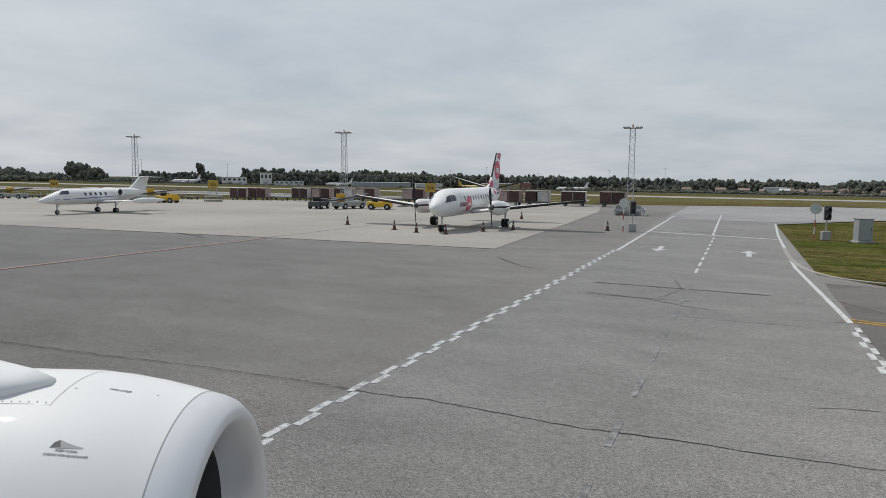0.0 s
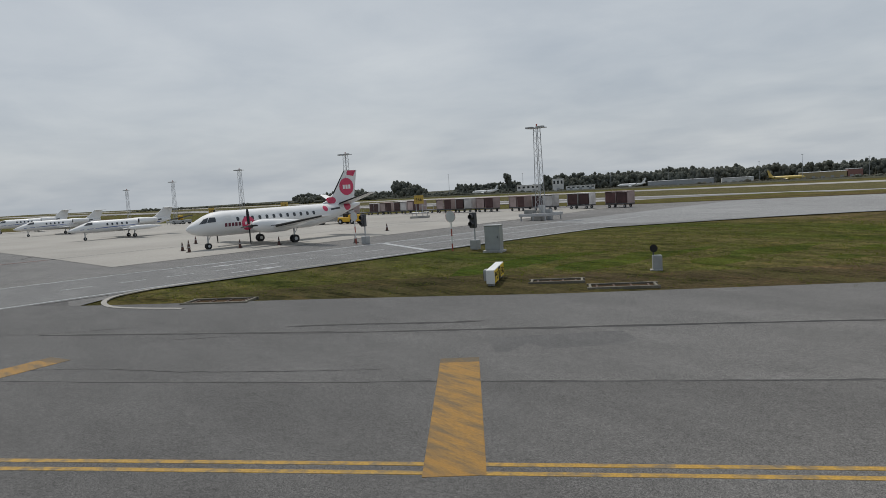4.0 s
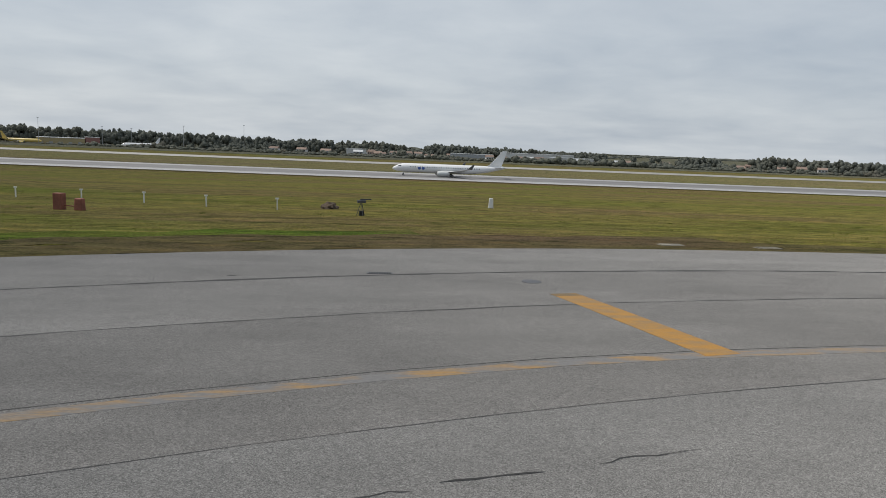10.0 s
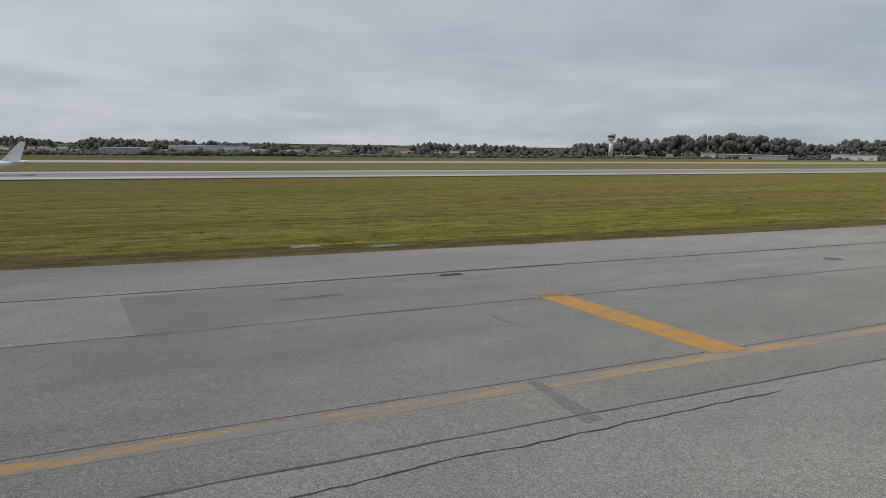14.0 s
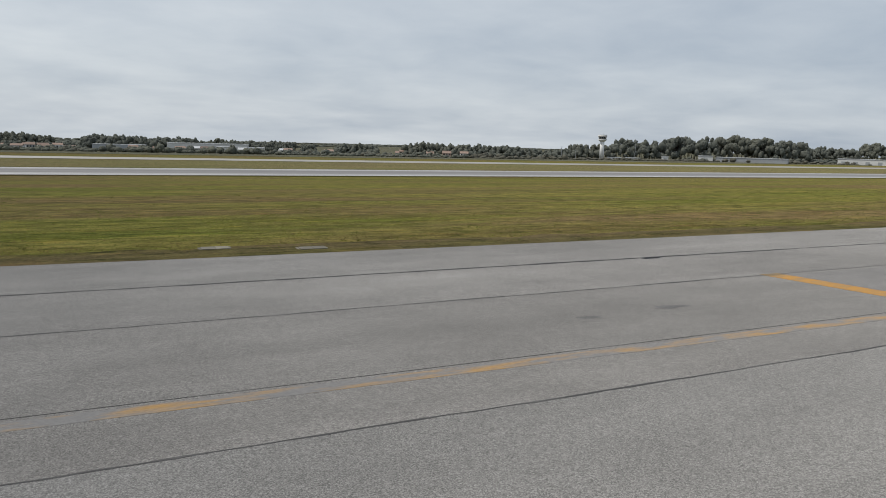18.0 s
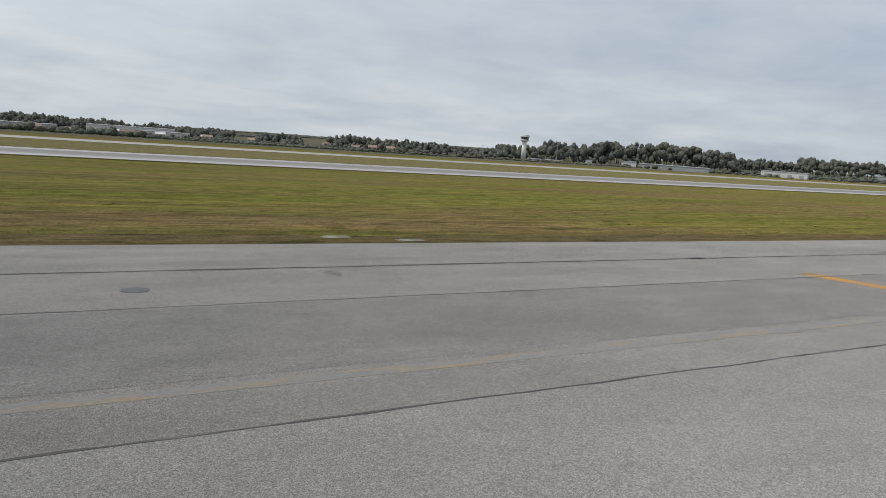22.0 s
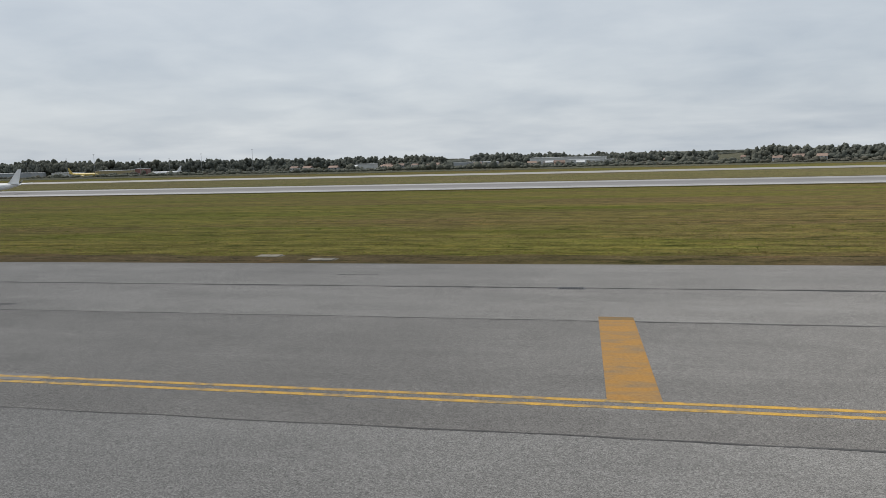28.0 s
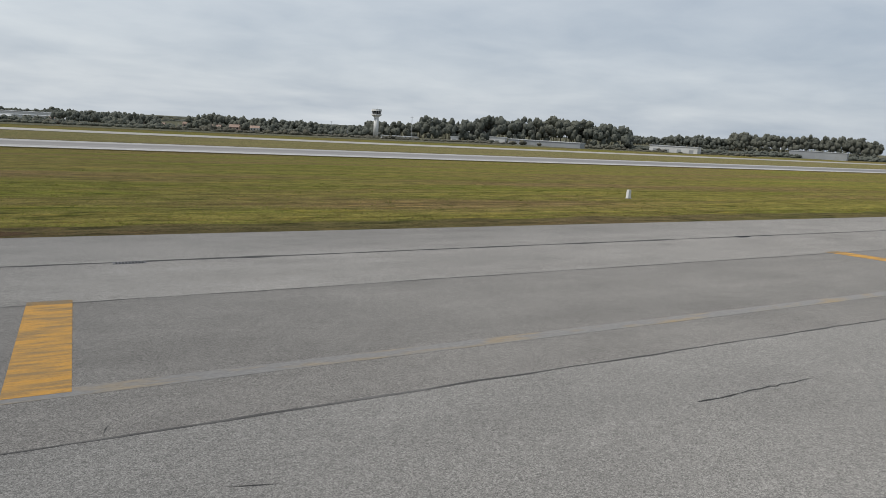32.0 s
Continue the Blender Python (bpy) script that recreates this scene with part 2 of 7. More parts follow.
BITUMEN = mat("bitumen_patch", (0.085, 0.082, 0.078), 0.85, vary=0.3, scale=5, fine=0.3, fine_scale=40, bump=0.4)
JOINT = mat("open_joint", (0.052, 0.050, 0.048), 0.85, color2=(0.115, 0.11, 0.105), scale=0.9, lo=0.34, hi=0.50, stretch=(0.6, 1, 1))
RUBBER = mat("rubbered_asphalt", (0.20, 0.192, 0.186), 0.85, vary=0.3, scale=0.05, stretch=(0.05, 1, 1))
RUNWAY = mat("runway_asphalt", (0.35, 0.338, 0.328), 0.8, vary=0.3, scale=0.02, fine=0.15, fine_scale=2, stretch=(0.15, 1, 1))
PALE_STRIP = mat("pale_taxiway", (0.34, 0.32, 0.285), 0.85, vary=0.25, scale=0.02, stretch=(0.2, 1, 1))
CONCRETE = mat("apron_concrete", (0.335, 0.318, 0.287), 0.85, vary=0.2, scale=0.09, fine=0.12, fine_scale=5, bump=0.2)
CONCRETE_BLOCK = mat("concrete", (0.42, 0.41, 0.38), 0.9, vary=0.3, scale=1.5, fine=0.12, fine_scale=25, bump=0.3, per_object=0.15)
DIRT = mat("bare_soil", (0.080, 0.052, 0.030), 0.95, spec=0.03, vary=0.45, scale=0.7, fine=0.3, fine_scale=14, bump=0.8, bump_scale=10)
WHITE_LINE = worn_paint("white_road_paint", (0.70, 0.70, 0.68), (0.24, 0.24, 0.24), 0.40)
FADED_WHITE = worn_paint("faded_white_paint", (0.36, 0.355, 0.35), (0.17, 0.168, 0.165), 0.52, 5.0)
YELLOW_LINE = worn_paint("yellow_line_paint", (0.58, 0.34, 0.05), (0.25, 0.19, 0.11), 0.43, 4.0)
FADED_YELLOW = worn_paint("faded_yellow_paint", (0.36, 0.21, 0.065), (0.186, 0.177, 0.168), 0.55, 2.0, 0.75, (0.35, 1.6, 1))
GHOST_YELLOW = worn_paint("nearly_gone_yellow_paint", (0.26, 0.195, 0.11), (0.186, 0.179, 0.171), 0.59, 2.0, 0.75, (0.35, 1.6, 1))
STRIPE = worn_paint("yellow_stripe_paint", (0.46, 0.235, 0.030), (0.235, 0.145, 0.05), 0.46, 2.0, 0.75, (0.5, 2.5, 1))
STRIPE_DARK = worn_paint("grimy_stripe_paint", (0.23, 0.13, 0.03), (0.17, 0.12, 0.06), 0.5, 2.0)
STRIPE_OLD = worn_paint("orange_stripe_paint", (0.40, 0.20, 0.032), (0.27, 0.175, 0.08), 0.45, 1.6, 0.75, (0.6, 1.8, 1))
RED_LINE = worn_paint("pale_red_paint", (0.50, 0.33, 0.29), (0.25, 0.22, 0.2), 0.42)
WHITE_PAINT = mat("white_gloss_paint", (0.78, 0.78, 0.77), 0.55, vary=0.06, scale=0.8, coat=0.3, spec=0.3)
WHITE_SATIN = mat("white_satin_paint", (0.74, 0.74, 0.72), 0.45, vary=0.08, scale=1.0)
GREY_PAINT = mat("grey_paint", (0.36, 0.37, 0.37), 0.5, vary=0.15, scale=2)
PALE_GREY = mat("pale_grey_paint", (0.56, 0.57, 0.56), 0.5, vary=0.12, scale=2)
DARK_GREY = mat("dark_grey_paint", (0.07, 0.07, 0.075), 0.5, vary=0.2, scale=3)
BLACK = mat("black_rubber", (0.018, 0.018, 0.018), 0.75, vary=0.3, scale=6)
GLASS_DARK = mat("dark_window_glass", (0.025, 0.03, 0.036), 0.08, spec=0.8)
STEEL = mat("galvanised_steel", (0.48, 0.49, 0.50), 0.45, metal=0.6, vary=0.2, scale=4)
LIP_METAL = mat("satin_aluminium", (0.80, 0.80, 0.81), 0.32, metal=0.35, vary=0.05, scale=2)
RED_PAINT = mat("red_paint", (0.62, 0.03, 0.035), 0.35, vary=0.1, scale=2)
PINK_RED = mat("crimson_livery_paint", (0.60, 0.05, 0.12), 0.35, vary=0.08, scale=2)
BLUE_PAINT = mat("blue_livery_paint", (0.06, 0.12, 0.36), 0.35)
RED_BOX = mat("faded_red_paint", (0.42, 0.10, 0.07), 0.7, vary=0.25, scale=3)
YELLOW_PAINT = mat("yellow_vehicle_paint", (0.72, 0.42, 0.02), 0.4, vary=0.15, scale=2)
SIGN_YELLOW = mat("yellow_sign_face", (0.80, 0.55, 0.02), 0.45)
# Muted from a fuller yellow: distance haze is put into the paint.
CARGO_YELLOW = mat("haze_muted_cargo_yellow", (0.62, 0.46, 0.13), 0.4, vary=0.08, scale=0.05)
ORANGE = mat("orange_plastic", (0.075, 0.03, 0.022), 0.6)
MAROON = mat("maroon_livery_paint", (0.13, 0.02, 0.04), 0.4)
RED_RUST = mat("rusty_red_paint", (0.24, 0.085, 0.055), 0.75, vary=0.35, scale=2)
RUST = mat("rusty_steel", (0.10, 0.055, 0.038), 0.8, vary=0.4, scale=3)
DULL_YELLOW = mat("faded_yellow_board", (0.50, 0.33, 0.06), 0.6, vary=0.15, scale=2)
CURTAIN = mat("maroon_tarpaulin", (0.085, 0.038, 0.036), 0.7, vary=0.4, scale=1.2, per_object=0.3)
TRAILER_BODY = mat("trailer_panel", (0.66, 0.63, 0.61), 0.55, vary=0.35, scale=0.9, per_object=0.25)
TRAILER_RED = mat("red_trailer_panel", (0.42, 0.32, 0.30), 0.6, vary=0.35, scale=0.7, per_object=0.25)
COVER = mat("weathered_concrete", (0.185, 0.168, 0.130), 0.9, vary=0.35, scale=1.2, fine=0.2, fine_scale=20, per_object=0.2)
# Darkened all over: the blocks' shadowed fronts are put into the concrete colour.
BARRIER = mat("dirty_barrier_concrete", (0.20, 0.195, 0.185), 0.9, vary=0.35, scale=1.5, fine=0.2, fine_scale=20, per_object=0.35)
PALE_PAVING = asphalt("pale_old_paving", (0.37, 0.36, 0.345), 0.1, 0.1, 0.3, 0.05, seed=6.0)
BROWN = mat("dry_brush", (0.10, 0.07, 0.045), 0.95, vary=0.4, scale=3)
WALL_WHITE = mat("white_render_wall", (0.68, 0.67, 0.64), 0.8, vary=0.15, scale=0.06, per_object=0.1)
WALL_GREY = mat("grey_cladding", (0.36, 0.37, 0.38), 0.6, vary=0.15, scale=0.05, per_object=0.2)
# The ochre and red claddings are dulled in colour to stand for distance haze.
WALL_OCHRE = mat("haze_muted_ochre_cladding", (0.40, 0.32, 0.17), 0.7, vary=0.15, scale=0.05)
WALL_RED = mat("haze_muted_red_cladding", (0.27, 0.13, 0.11), 0.7, vary=0.15, scale=0.05)
WALL_PINK = mat("terracotta_render", (0.52, 0.36, 0.28), 0.8, vary=0.2, scale=0.08, per_object=0.2)
ROOF_TILE = mat("clay_roof_tiles", (0.27, 0.19, 0.15), 0.85, vary=0.3, scale=0.3, per_object=0.2)
ROOF_METAL = mat("pale_metal_roof", (0.55, 0.56, 0.56), 0.5, vary=0.15, scale=0.1)
BARK = mat("bark", (0.09, 0.065, 0.045), 0.95, vary=0.4, scale=3)


def leaf_mat(name, c1, c2):
    """Foliage: leaves let a good part of the light through."""
    m = mat(name, c1, 0.85, color2=c2, scale=0.09, fine=0.2, fine_scale=0.8, spec=0.05)
    n, l = m.node_tree.nodes, m.node_tree.links
    b = n["Principled BSDF"]
    tr = n.new("ShaderNodeBsdfTranslucent")
    ms = n.new("ShaderNodeMixShader")
    ms.inputs[0].default_value = 0.55
    l.new(b.inputs["Base Color"].links[0].from_socket, tr.inputs["Color"])
    l.new(b.outputs["BSDF"], ms.inputs[1])
    l.new(tr.outputs["BSDF"], ms.inputs[2])
    l.new(ms.outputs["Shader"], n["Material Output"].inputs["Surface"])
    return m


# Far foliage paled and greyed: distance haze is put into its base colour.
HAZY_PINE = leaf_mat("haze_pale_pine_foliage", (0.255, 0.266, 0.226), (0.20, 0.212, 0.184))
HAZY_LEAF = leaf_mat("haze_pale_wood_foliage", (0.265, 0.27, 0.222), (0.208, 0.216, 0.182))
HAZY_SCRUB = leaf_mat("haze_pale_scrub_foliage", (0.25, 0.238, 0.19), (0.20, 0.195, 0.162))
BLADE = leaf_mat("green_grass_tufts", (0.135, 0.150, 0.026), (0.10, 0.115, 0.022))
DRY_BLADE = leaf_mat("dry_grass_tufts", (0.185, 0.145, 0.060), (0.13, 0.10, 0.045))
WEED = leaf_mat("dark_weed_leaves", (0.095, 0.110, 0.026), (0.07, 0.084, 0.022))


def turf(name, green, olive, brown, bands=0.42, dry=0.56, lay=0.3):
    """Mown airfield grass: long bands of green and olive, drier brown patches, dark specks of weed, fine blades."""
    m = bpy.data.materials.new(name)
    m.use_nodes = True
    n, l = m.node_tree.nodes, m.node_tree.links
    b = n["Principled BSDF"]
    b.inputs["Roughness"].default_value, b.inputs["Specular IOR Level"].default_value = 0.95, 0.03
    b.inputs["Diffuse Roughness"].default_value = 1.0
    geo = n.new("ShaderNodeNewGeometry")

    def field(stretch, scale, detail, lo, hi, rough=0.6):
        mp = n.new("ShaderNodeMapping")
        mp.inputs["Scale"].default_value = stretch
        mp.inputs["Rotation"].default_value = (0, 0, 0.015)
        l.new(geo.outputs["Position"], mp.inputs["Vector"])
        t = n.new("ShaderNodeTexNoise")
        t.inputs["Scale"].default_value, t.inputs["Detail"].default_value, t.inputs["Roughness"].default_value = scale, detail, rough
        l.new(mp.outputs["Vector"], t.inputs["Vector"])
        r = n.new("ShaderNodeMapRange")
        r.inputs["From Min"].default_value, r.inputs["From Max"].default_value = lo, hi
        l.new(t.outputs["Fac"], r.inputs["Value"])
        return r.outputs["Result"], t

    def blend(fac, a, c, mode="MIX", k=1.0):
        mx = n.new("ShaderNodeMix")
        mx.data_type, mx.blend_type = "RGBA", mode
        mx.clamp_factor = True
        if fac is None:
            mx.inputs[0].default_value = k
        else:
            l.new(fac, mx.inputs[0])
        for slot, v in ((6, a), (7, c)):
            if isinstance(v, tuple):
                mx.inputs[slot].default_value = (*v, 1)
            else:
                l.new(v, mx.inputs[slot])
        return mx.outputs[2]

    def gain(fac, lo, hi):
        r = n.new("ShaderNodeMapRange")
        r.inputs["To Min"].default_value, r.inputs["To Max"].default_value = lo, hi
        l.new(fac, r.inputs["Value"])
        return r.outputs["Result"]
    f1, _ = field((0.10, 1, 1), 0.16, 6, bands - 0.06, bands + 0.16, 0.68)
    f2, _ = field((0.25, 1, 1), 0.05, 6, dry - 0.05, dry + 0.12, 0.68)
    f3, _ = field((0.5, 1, 1), 0.9, 6, 0.30, 0.70, 0.7)
    f4, t4 = field((1, 1, 1), 5.0, 6, 0.28, 0.72, 0.75)
    f5, _ = field((0.6, 1, 1), 0.55, 3, 0.63, 0.70, 0.5)
    c = blend(f1, green, olive)
    c = blend(f2, c, brown)
    f6, _ = field((0.03, 1, 1), 0.7, 3, 0.3, 0.7)
    c = blend(None, c, gain(f6, 0.78, 1.22), "MULTIPLY")
    c = blend(None, c, gain(f3, 0.62, 1.38), "MULTIPLY")
    c = blend(None, c, gain(f4, 0.42, 1.58), "MULTIPLY")
    c = blend(f5, c, blend(None, c, (0.55, 0.62, 0.5), "MULTIPLY"))
    # short dark dashes along the mowing: clump shade in the colour; paler straw between
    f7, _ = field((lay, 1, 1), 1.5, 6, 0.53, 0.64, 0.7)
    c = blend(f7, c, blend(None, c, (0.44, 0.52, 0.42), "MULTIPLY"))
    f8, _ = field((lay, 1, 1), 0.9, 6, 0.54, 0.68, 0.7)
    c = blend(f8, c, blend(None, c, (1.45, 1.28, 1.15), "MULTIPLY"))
    l.new(c, b.inputs["Base Color"])
    bp = n.new("ShaderNodeBump")
    bp.inputs["Strength"].default_value, bp.inputs["Distance"].default_value = 0.9, 0.05
    l.new(t4.outputs["Fac"], bp.inputs["Height"])
    l.new(bp.outputs["Normal"], b.inputs["Normal"])
    return m


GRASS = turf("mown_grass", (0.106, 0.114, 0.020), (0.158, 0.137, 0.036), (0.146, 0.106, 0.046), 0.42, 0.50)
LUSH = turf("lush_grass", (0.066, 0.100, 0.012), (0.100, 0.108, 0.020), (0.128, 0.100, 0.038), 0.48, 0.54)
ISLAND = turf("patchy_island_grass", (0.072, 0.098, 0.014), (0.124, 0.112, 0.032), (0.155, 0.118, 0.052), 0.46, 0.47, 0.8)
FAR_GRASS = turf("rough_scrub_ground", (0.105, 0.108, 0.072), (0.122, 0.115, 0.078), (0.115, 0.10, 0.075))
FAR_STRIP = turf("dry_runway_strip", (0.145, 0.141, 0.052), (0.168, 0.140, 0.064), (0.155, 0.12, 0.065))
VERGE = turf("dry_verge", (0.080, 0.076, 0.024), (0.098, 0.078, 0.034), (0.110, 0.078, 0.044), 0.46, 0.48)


# ---------------------------------------------------------------- mesh helpers
def link_mesh(name, bm, material, parent=None, label="", smooth=False, kind=""):
    me = bpy.data.meshes.new(name)
    if smooth:
        for f in bm.faces:
            f.smooth = True
    bm.to_mesh(me)
    bm.free()
    me.materials.append(material)
    ob = new(name, me)
    if parent is not None:
        ob.parent = parent
    if label:
        ob["label"] = label
    if kind:
        ob["kind"] = kind
    return ob


def part(name, bm, material, parent, label="", smooth=False):
    return link_mesh(name, bm, material, parent, label, smooth)


def empty(name, m, label, category, group="", kind=""):
    ob = new(name)
    ob.matrix_basis = m
    ob.empty_display_size = 0.3
    return tagged(ob, label, category, group, kind)


def twin(ob, parent, m):
    """Another part with the same mesh, at its own pose under parent."""
    o = bpy.data.objects.new(ob.name.split(".")[0], ob.data)
    scene.collection.objects.link(o)
    o.parent = parent
    o.matrix_basis = m
    for key in ("label",):
        if key in ob:
            o[key] = ob[key]
    return o


def box(sx, sy, sz, at=(0, 0, 0), bevel=0.0, bm=None, rz=0.0, top=1.0):
    """A block with its base centre at `at`; top scales its upper face."""
    own = bm if bm is not None else bmesh.new()
    vs = []
    c, s = math.cos(radians(rz)), math.sin(radians(rz))
    for z, k in ((0, 1.0), (sz, top)):
        for x, y in ((-1, -1), (1, -1), (1, 1), (-1, 1)):
            px, py = x * sx / 2 * k, y * sy / 2 * k
            vs.append(own.verts.new((at[0] + px * c - py * s, at[1] + px * s + py * c, at[2] + z)))
    fs = [own.faces.new([vs[i] for i in q]) for q in ((3, 2, 1, 0), (4, 5, 6, 7), (0, 1, 5, 4), (1, 2, 6, 5), (2, 3, 7, 6), (3, 0, 4, 7))]
    if bevel:
        edges = {e for f in fs for e in f.edges}
        bmesh.ops.bevel(own, geom=list(edges), offset=bevel, segments=2, affect="EDGES", profile=0.5)
    return own


def rod(p, q, r, r2=None, seg=8, bm=None, cap=True):
    """A round bar from p to q."""
    own = bm if bm is not None else bmesh.new()
    p, q = Vector(p), Vector(q)
    d = (q - p).normalized()
    u = d.cross(Vector((0, 0, 1)) if abs(d.z) < 0.9 else Vector((1, 0, 0))).normalized()
    v = d.cross(u)
    rings = []
    for c, rr in ((p, r), (q, r if r2 is None else r2)):
        rings.append([own.verts.new(c + (u * math.cos(2 * math.pi * i / seg) + v * math.sin(2 * math.pi * i / seg)) * rr) for i in range(seg)])
    for i in range(seg):
        own.faces.new((rings[0][i], rings[0][(i + 1) % seg], rings[1][(i + 1) % seg], rings[1][i]))
    if cap:
        own.faces.new(rings[0][::-1])
        own.faces.new(rings[1])
    return own


def loft(sections, bm=None, close=True):
    """Skin over closed rings of points, all with the same count."""
    own = bm if bm is not None else bmesh.new()
    rings = [[own.verts.new(p) for p in ring] for ring in sections]
    n = len(rings[0])
    for a, b in zip(rings, rings[1:]):
        for i in range(n):
            own.faces.new((a[i], a[(i + 1) % n], b[(i + 1) % n], b[i]))
    if close:
        own.faces.new(rings[0][::-1])
        own.faces.new(rings[-1])
    bmesh.ops.recalc_face_normals(own, faces=own.faces)
    return own


def hull(stations, seg=20):
    """A body along x: stations of (x, middle z, half width, half height)."""
    return loft([[(x, hw * math.cos(2 * math.pi * i / seg), zc + hh * math.sin(2 * math.pi * i / seg)) for i in range(seg)] for x, zc, hw, hh in stations])


def foil(span, thick=0.11):
    """A lifting surface: stations of (leading x, y, z, chord, lean) ; the chord runs towards -x."""
    prof = ((0, 0), (0.05, 0.55), (0.2, 0.95), (0.4, 1.0), (0.7, 0.62), (1, 0.04), (0.7, -0.35), (0.4, -0.6), (0.15, -0.55), (0.04, -0.35))
    rings = []
    for x, y, z, c, lean in span:
        cl, sl = math.cos(radians(lean)), math.sin(radians(lean))
        rings.append([(x - a * c, y - b * thick * c * 0.5 * sl, z + b * thick * c * 0.5 * cl) for a, b in prof])
    return loft(rings)


def wheel(parent, at, r, w, name="wheel"):
    t = part(name, rod((at[0], at[1] - w / 2, at[2]), (at[0], at[1] + w / 2, at[2]), r, seg=16), BLACK, parent)
    part("hub", rod((at[0], at[1] - w / 2 - 0.01, at[2]), (at[0], at[1] + w / 2 + 0.01, at[2]), r * 0.45, seg=10), PALE_GREY, t)
    return t


def lettering(text, size, material, parent, m, name="lettering", label="", depth=0.004, align="CENTER"):
    cu = bpy.data.curves.new(name, "FONT")
    cu.body, cu.size, cu.extrude, cu.align_x = text, size, depth, align
    cu.resolution_u = 3
    tmp = bpy.data.objects.new("tmp", cu)
    scene.collection.objects.link(tmp)
    dg = bpy.context.evaluated_depsgraph_get()
    me = bpy.data.meshes.new_from_object(tmp.evaluated_get(dg))
    bpy.data.objects.remove(tmp)
    me.materials.clear()
    me.materials.append(material)
    ob = new(name, me)
    if parent is not None:
        ob.parent = parent
    ob.matrix_basis = m
    if label:
        ob["label"] = label
    return ob


def triangles(name, V, F):
    """A mesh of many triangles, straight from arrays."""
    V, F = np.asarray(V, np.float32), np.asarray(F, np.int32)
    me = bpy.data.meshes.new(name)
    me.vertices.add(len(V))
    me.vertices.foreach_set("co", V.ravel())
    me.loops.add(len(F) * 3)
    me.loops.foreach_set("vertex_index", F.ravel())
    me.polygons.add(len(F))
    me.polygons.foreach_set("loop_start", np.arange(0, len(F) * 3, 3, dtype=np.int32))
    me.update(calc_edges=True)
    return me


# ---------------------------------------------------------------- lie of the land
CENTRE = np.array([(-175, -130), (-79.9, -75.6), (-65.5, -67.4), (-52.1, -57.5), (-39.4, -47.2), (-27.0, -36.3), (-15.0, -26.3), (-6.1, -20.5), (3.5, -15.4), (14.1, -11.4), (25.6, -8.9), (44.0, -7.7), (63.0, -8.5), (100.7, -10.5), (200, -10.8), (900, -10.8)], float)


def lateral(x, y):
    """Metres to the left of the taxiway's centre line."""
    x, y = np.atleast_1d(np.asarray(x, float)), np.atleast_1d(np.asarray(y, float))
    px, py = x.ravel()[:, None], y.ravel()[:, None]
    ax, ay = CENTRE[:-1, 0], CENTRE[:-1, 1]
    dx, dy = CENTRE[1:, 0] - ax, CENTRE[1:, 1] - ay
    t = np.minimum(np.maximum(((px - ax) * dx + (py - ay) * dy) / (dx * dx + dy * dy), 0), 1)
    r2 = (px - ax - t * dx) ** 2 + (py - ay - t * dy) ** 2
    k = r2.argmin(1)
    i = np.arange(len(k))
    side = dx[k] * (py[:, 0] - ay[k]) - dy[k] * (px[:, 0] - ax[k])
    return (np.sqrt(r2[i, k]) * np.sign(side)).reshape(x.shape)


def smooth(v):
    v = np.clip(v, 0, 1)
    return v * v * (3 - 2 * v)


def land(x, y):
    """Height of the finished ground: cambered taxiway, falling strip, flat apron, lower runway."""
    x, y = np.atleast_1d(np.asarray(x, float)), np.atleast_1d(np.asarray(y, float))
    s = lateral(x, y)
    z1 = np.interp(s, [-400, -60, 0, 10.7, 17.2, 28, 66, 204, 3000], [-1.5, -1.0, 0, -0.42, -0.66, -1.16, -2.2, -6.5, -6.5])
    z0 = np.interp(s, [-400, -60, 0, 10, 110, 300, 3000], [-0.25, -0.25, 0, -0.15, -0.25, -6, -6.5])
    w = smooth((x + 75) / 45)
    z0 = z0 - 3.5 * smooth((y - 62) / 48) * smooth((x + 118) / 25)
    z = z0 * (1 - w) + z1 * w
    v = smooth((y - 110) / 80)
    far = smooth((y - 380) / 800) * 11.5 * (1 - smooth((x - 450) / 250))
    return z * (1 - v) + v * (-6.6 - np.maximum(y - 200, 0) * 0.001 - far)


def lz(x, y):
    return float(land(x, y)[0])


def sheet(name, xs, ys, material, lift, keep=None, parent=None, kind="", label="", category=""):
    """A sheet over the grid lines xs, ys that follows the land."""
    X, Y = np.meshgrid(xs, ys)
    Z = land(X.ravel(), Y.ravel()).reshape(X.shape) + lift
    nx = len(xs)
    verts = np.stack([X.ravel(), Y.ravel(), Z.ravel()], 1)
    faces = []
    for j in range(len(ys) - 1):
        for i in range(nx - 1):
            if keep is None or keep((xs[i] + xs[i + 1]) / 2, (ys[j] + ys[j + 1]) / 2):
                faces.append((j * nx + i, j * nx + i + 1, (j + 1) * nx + i + 1, (j + 1) * nx + i))
    me = bpy.data.meshes.new(name)
    me.from_pydata([tuple(v) for v in verts], [], faces)
    me.materials.append(material)
    for p in me.polygons:
        p.use_smooth = True
    ob = new(name, me)
    if parent is not None:
        ob.parent = parent
    return tagged(ob, label, category, "", kind)


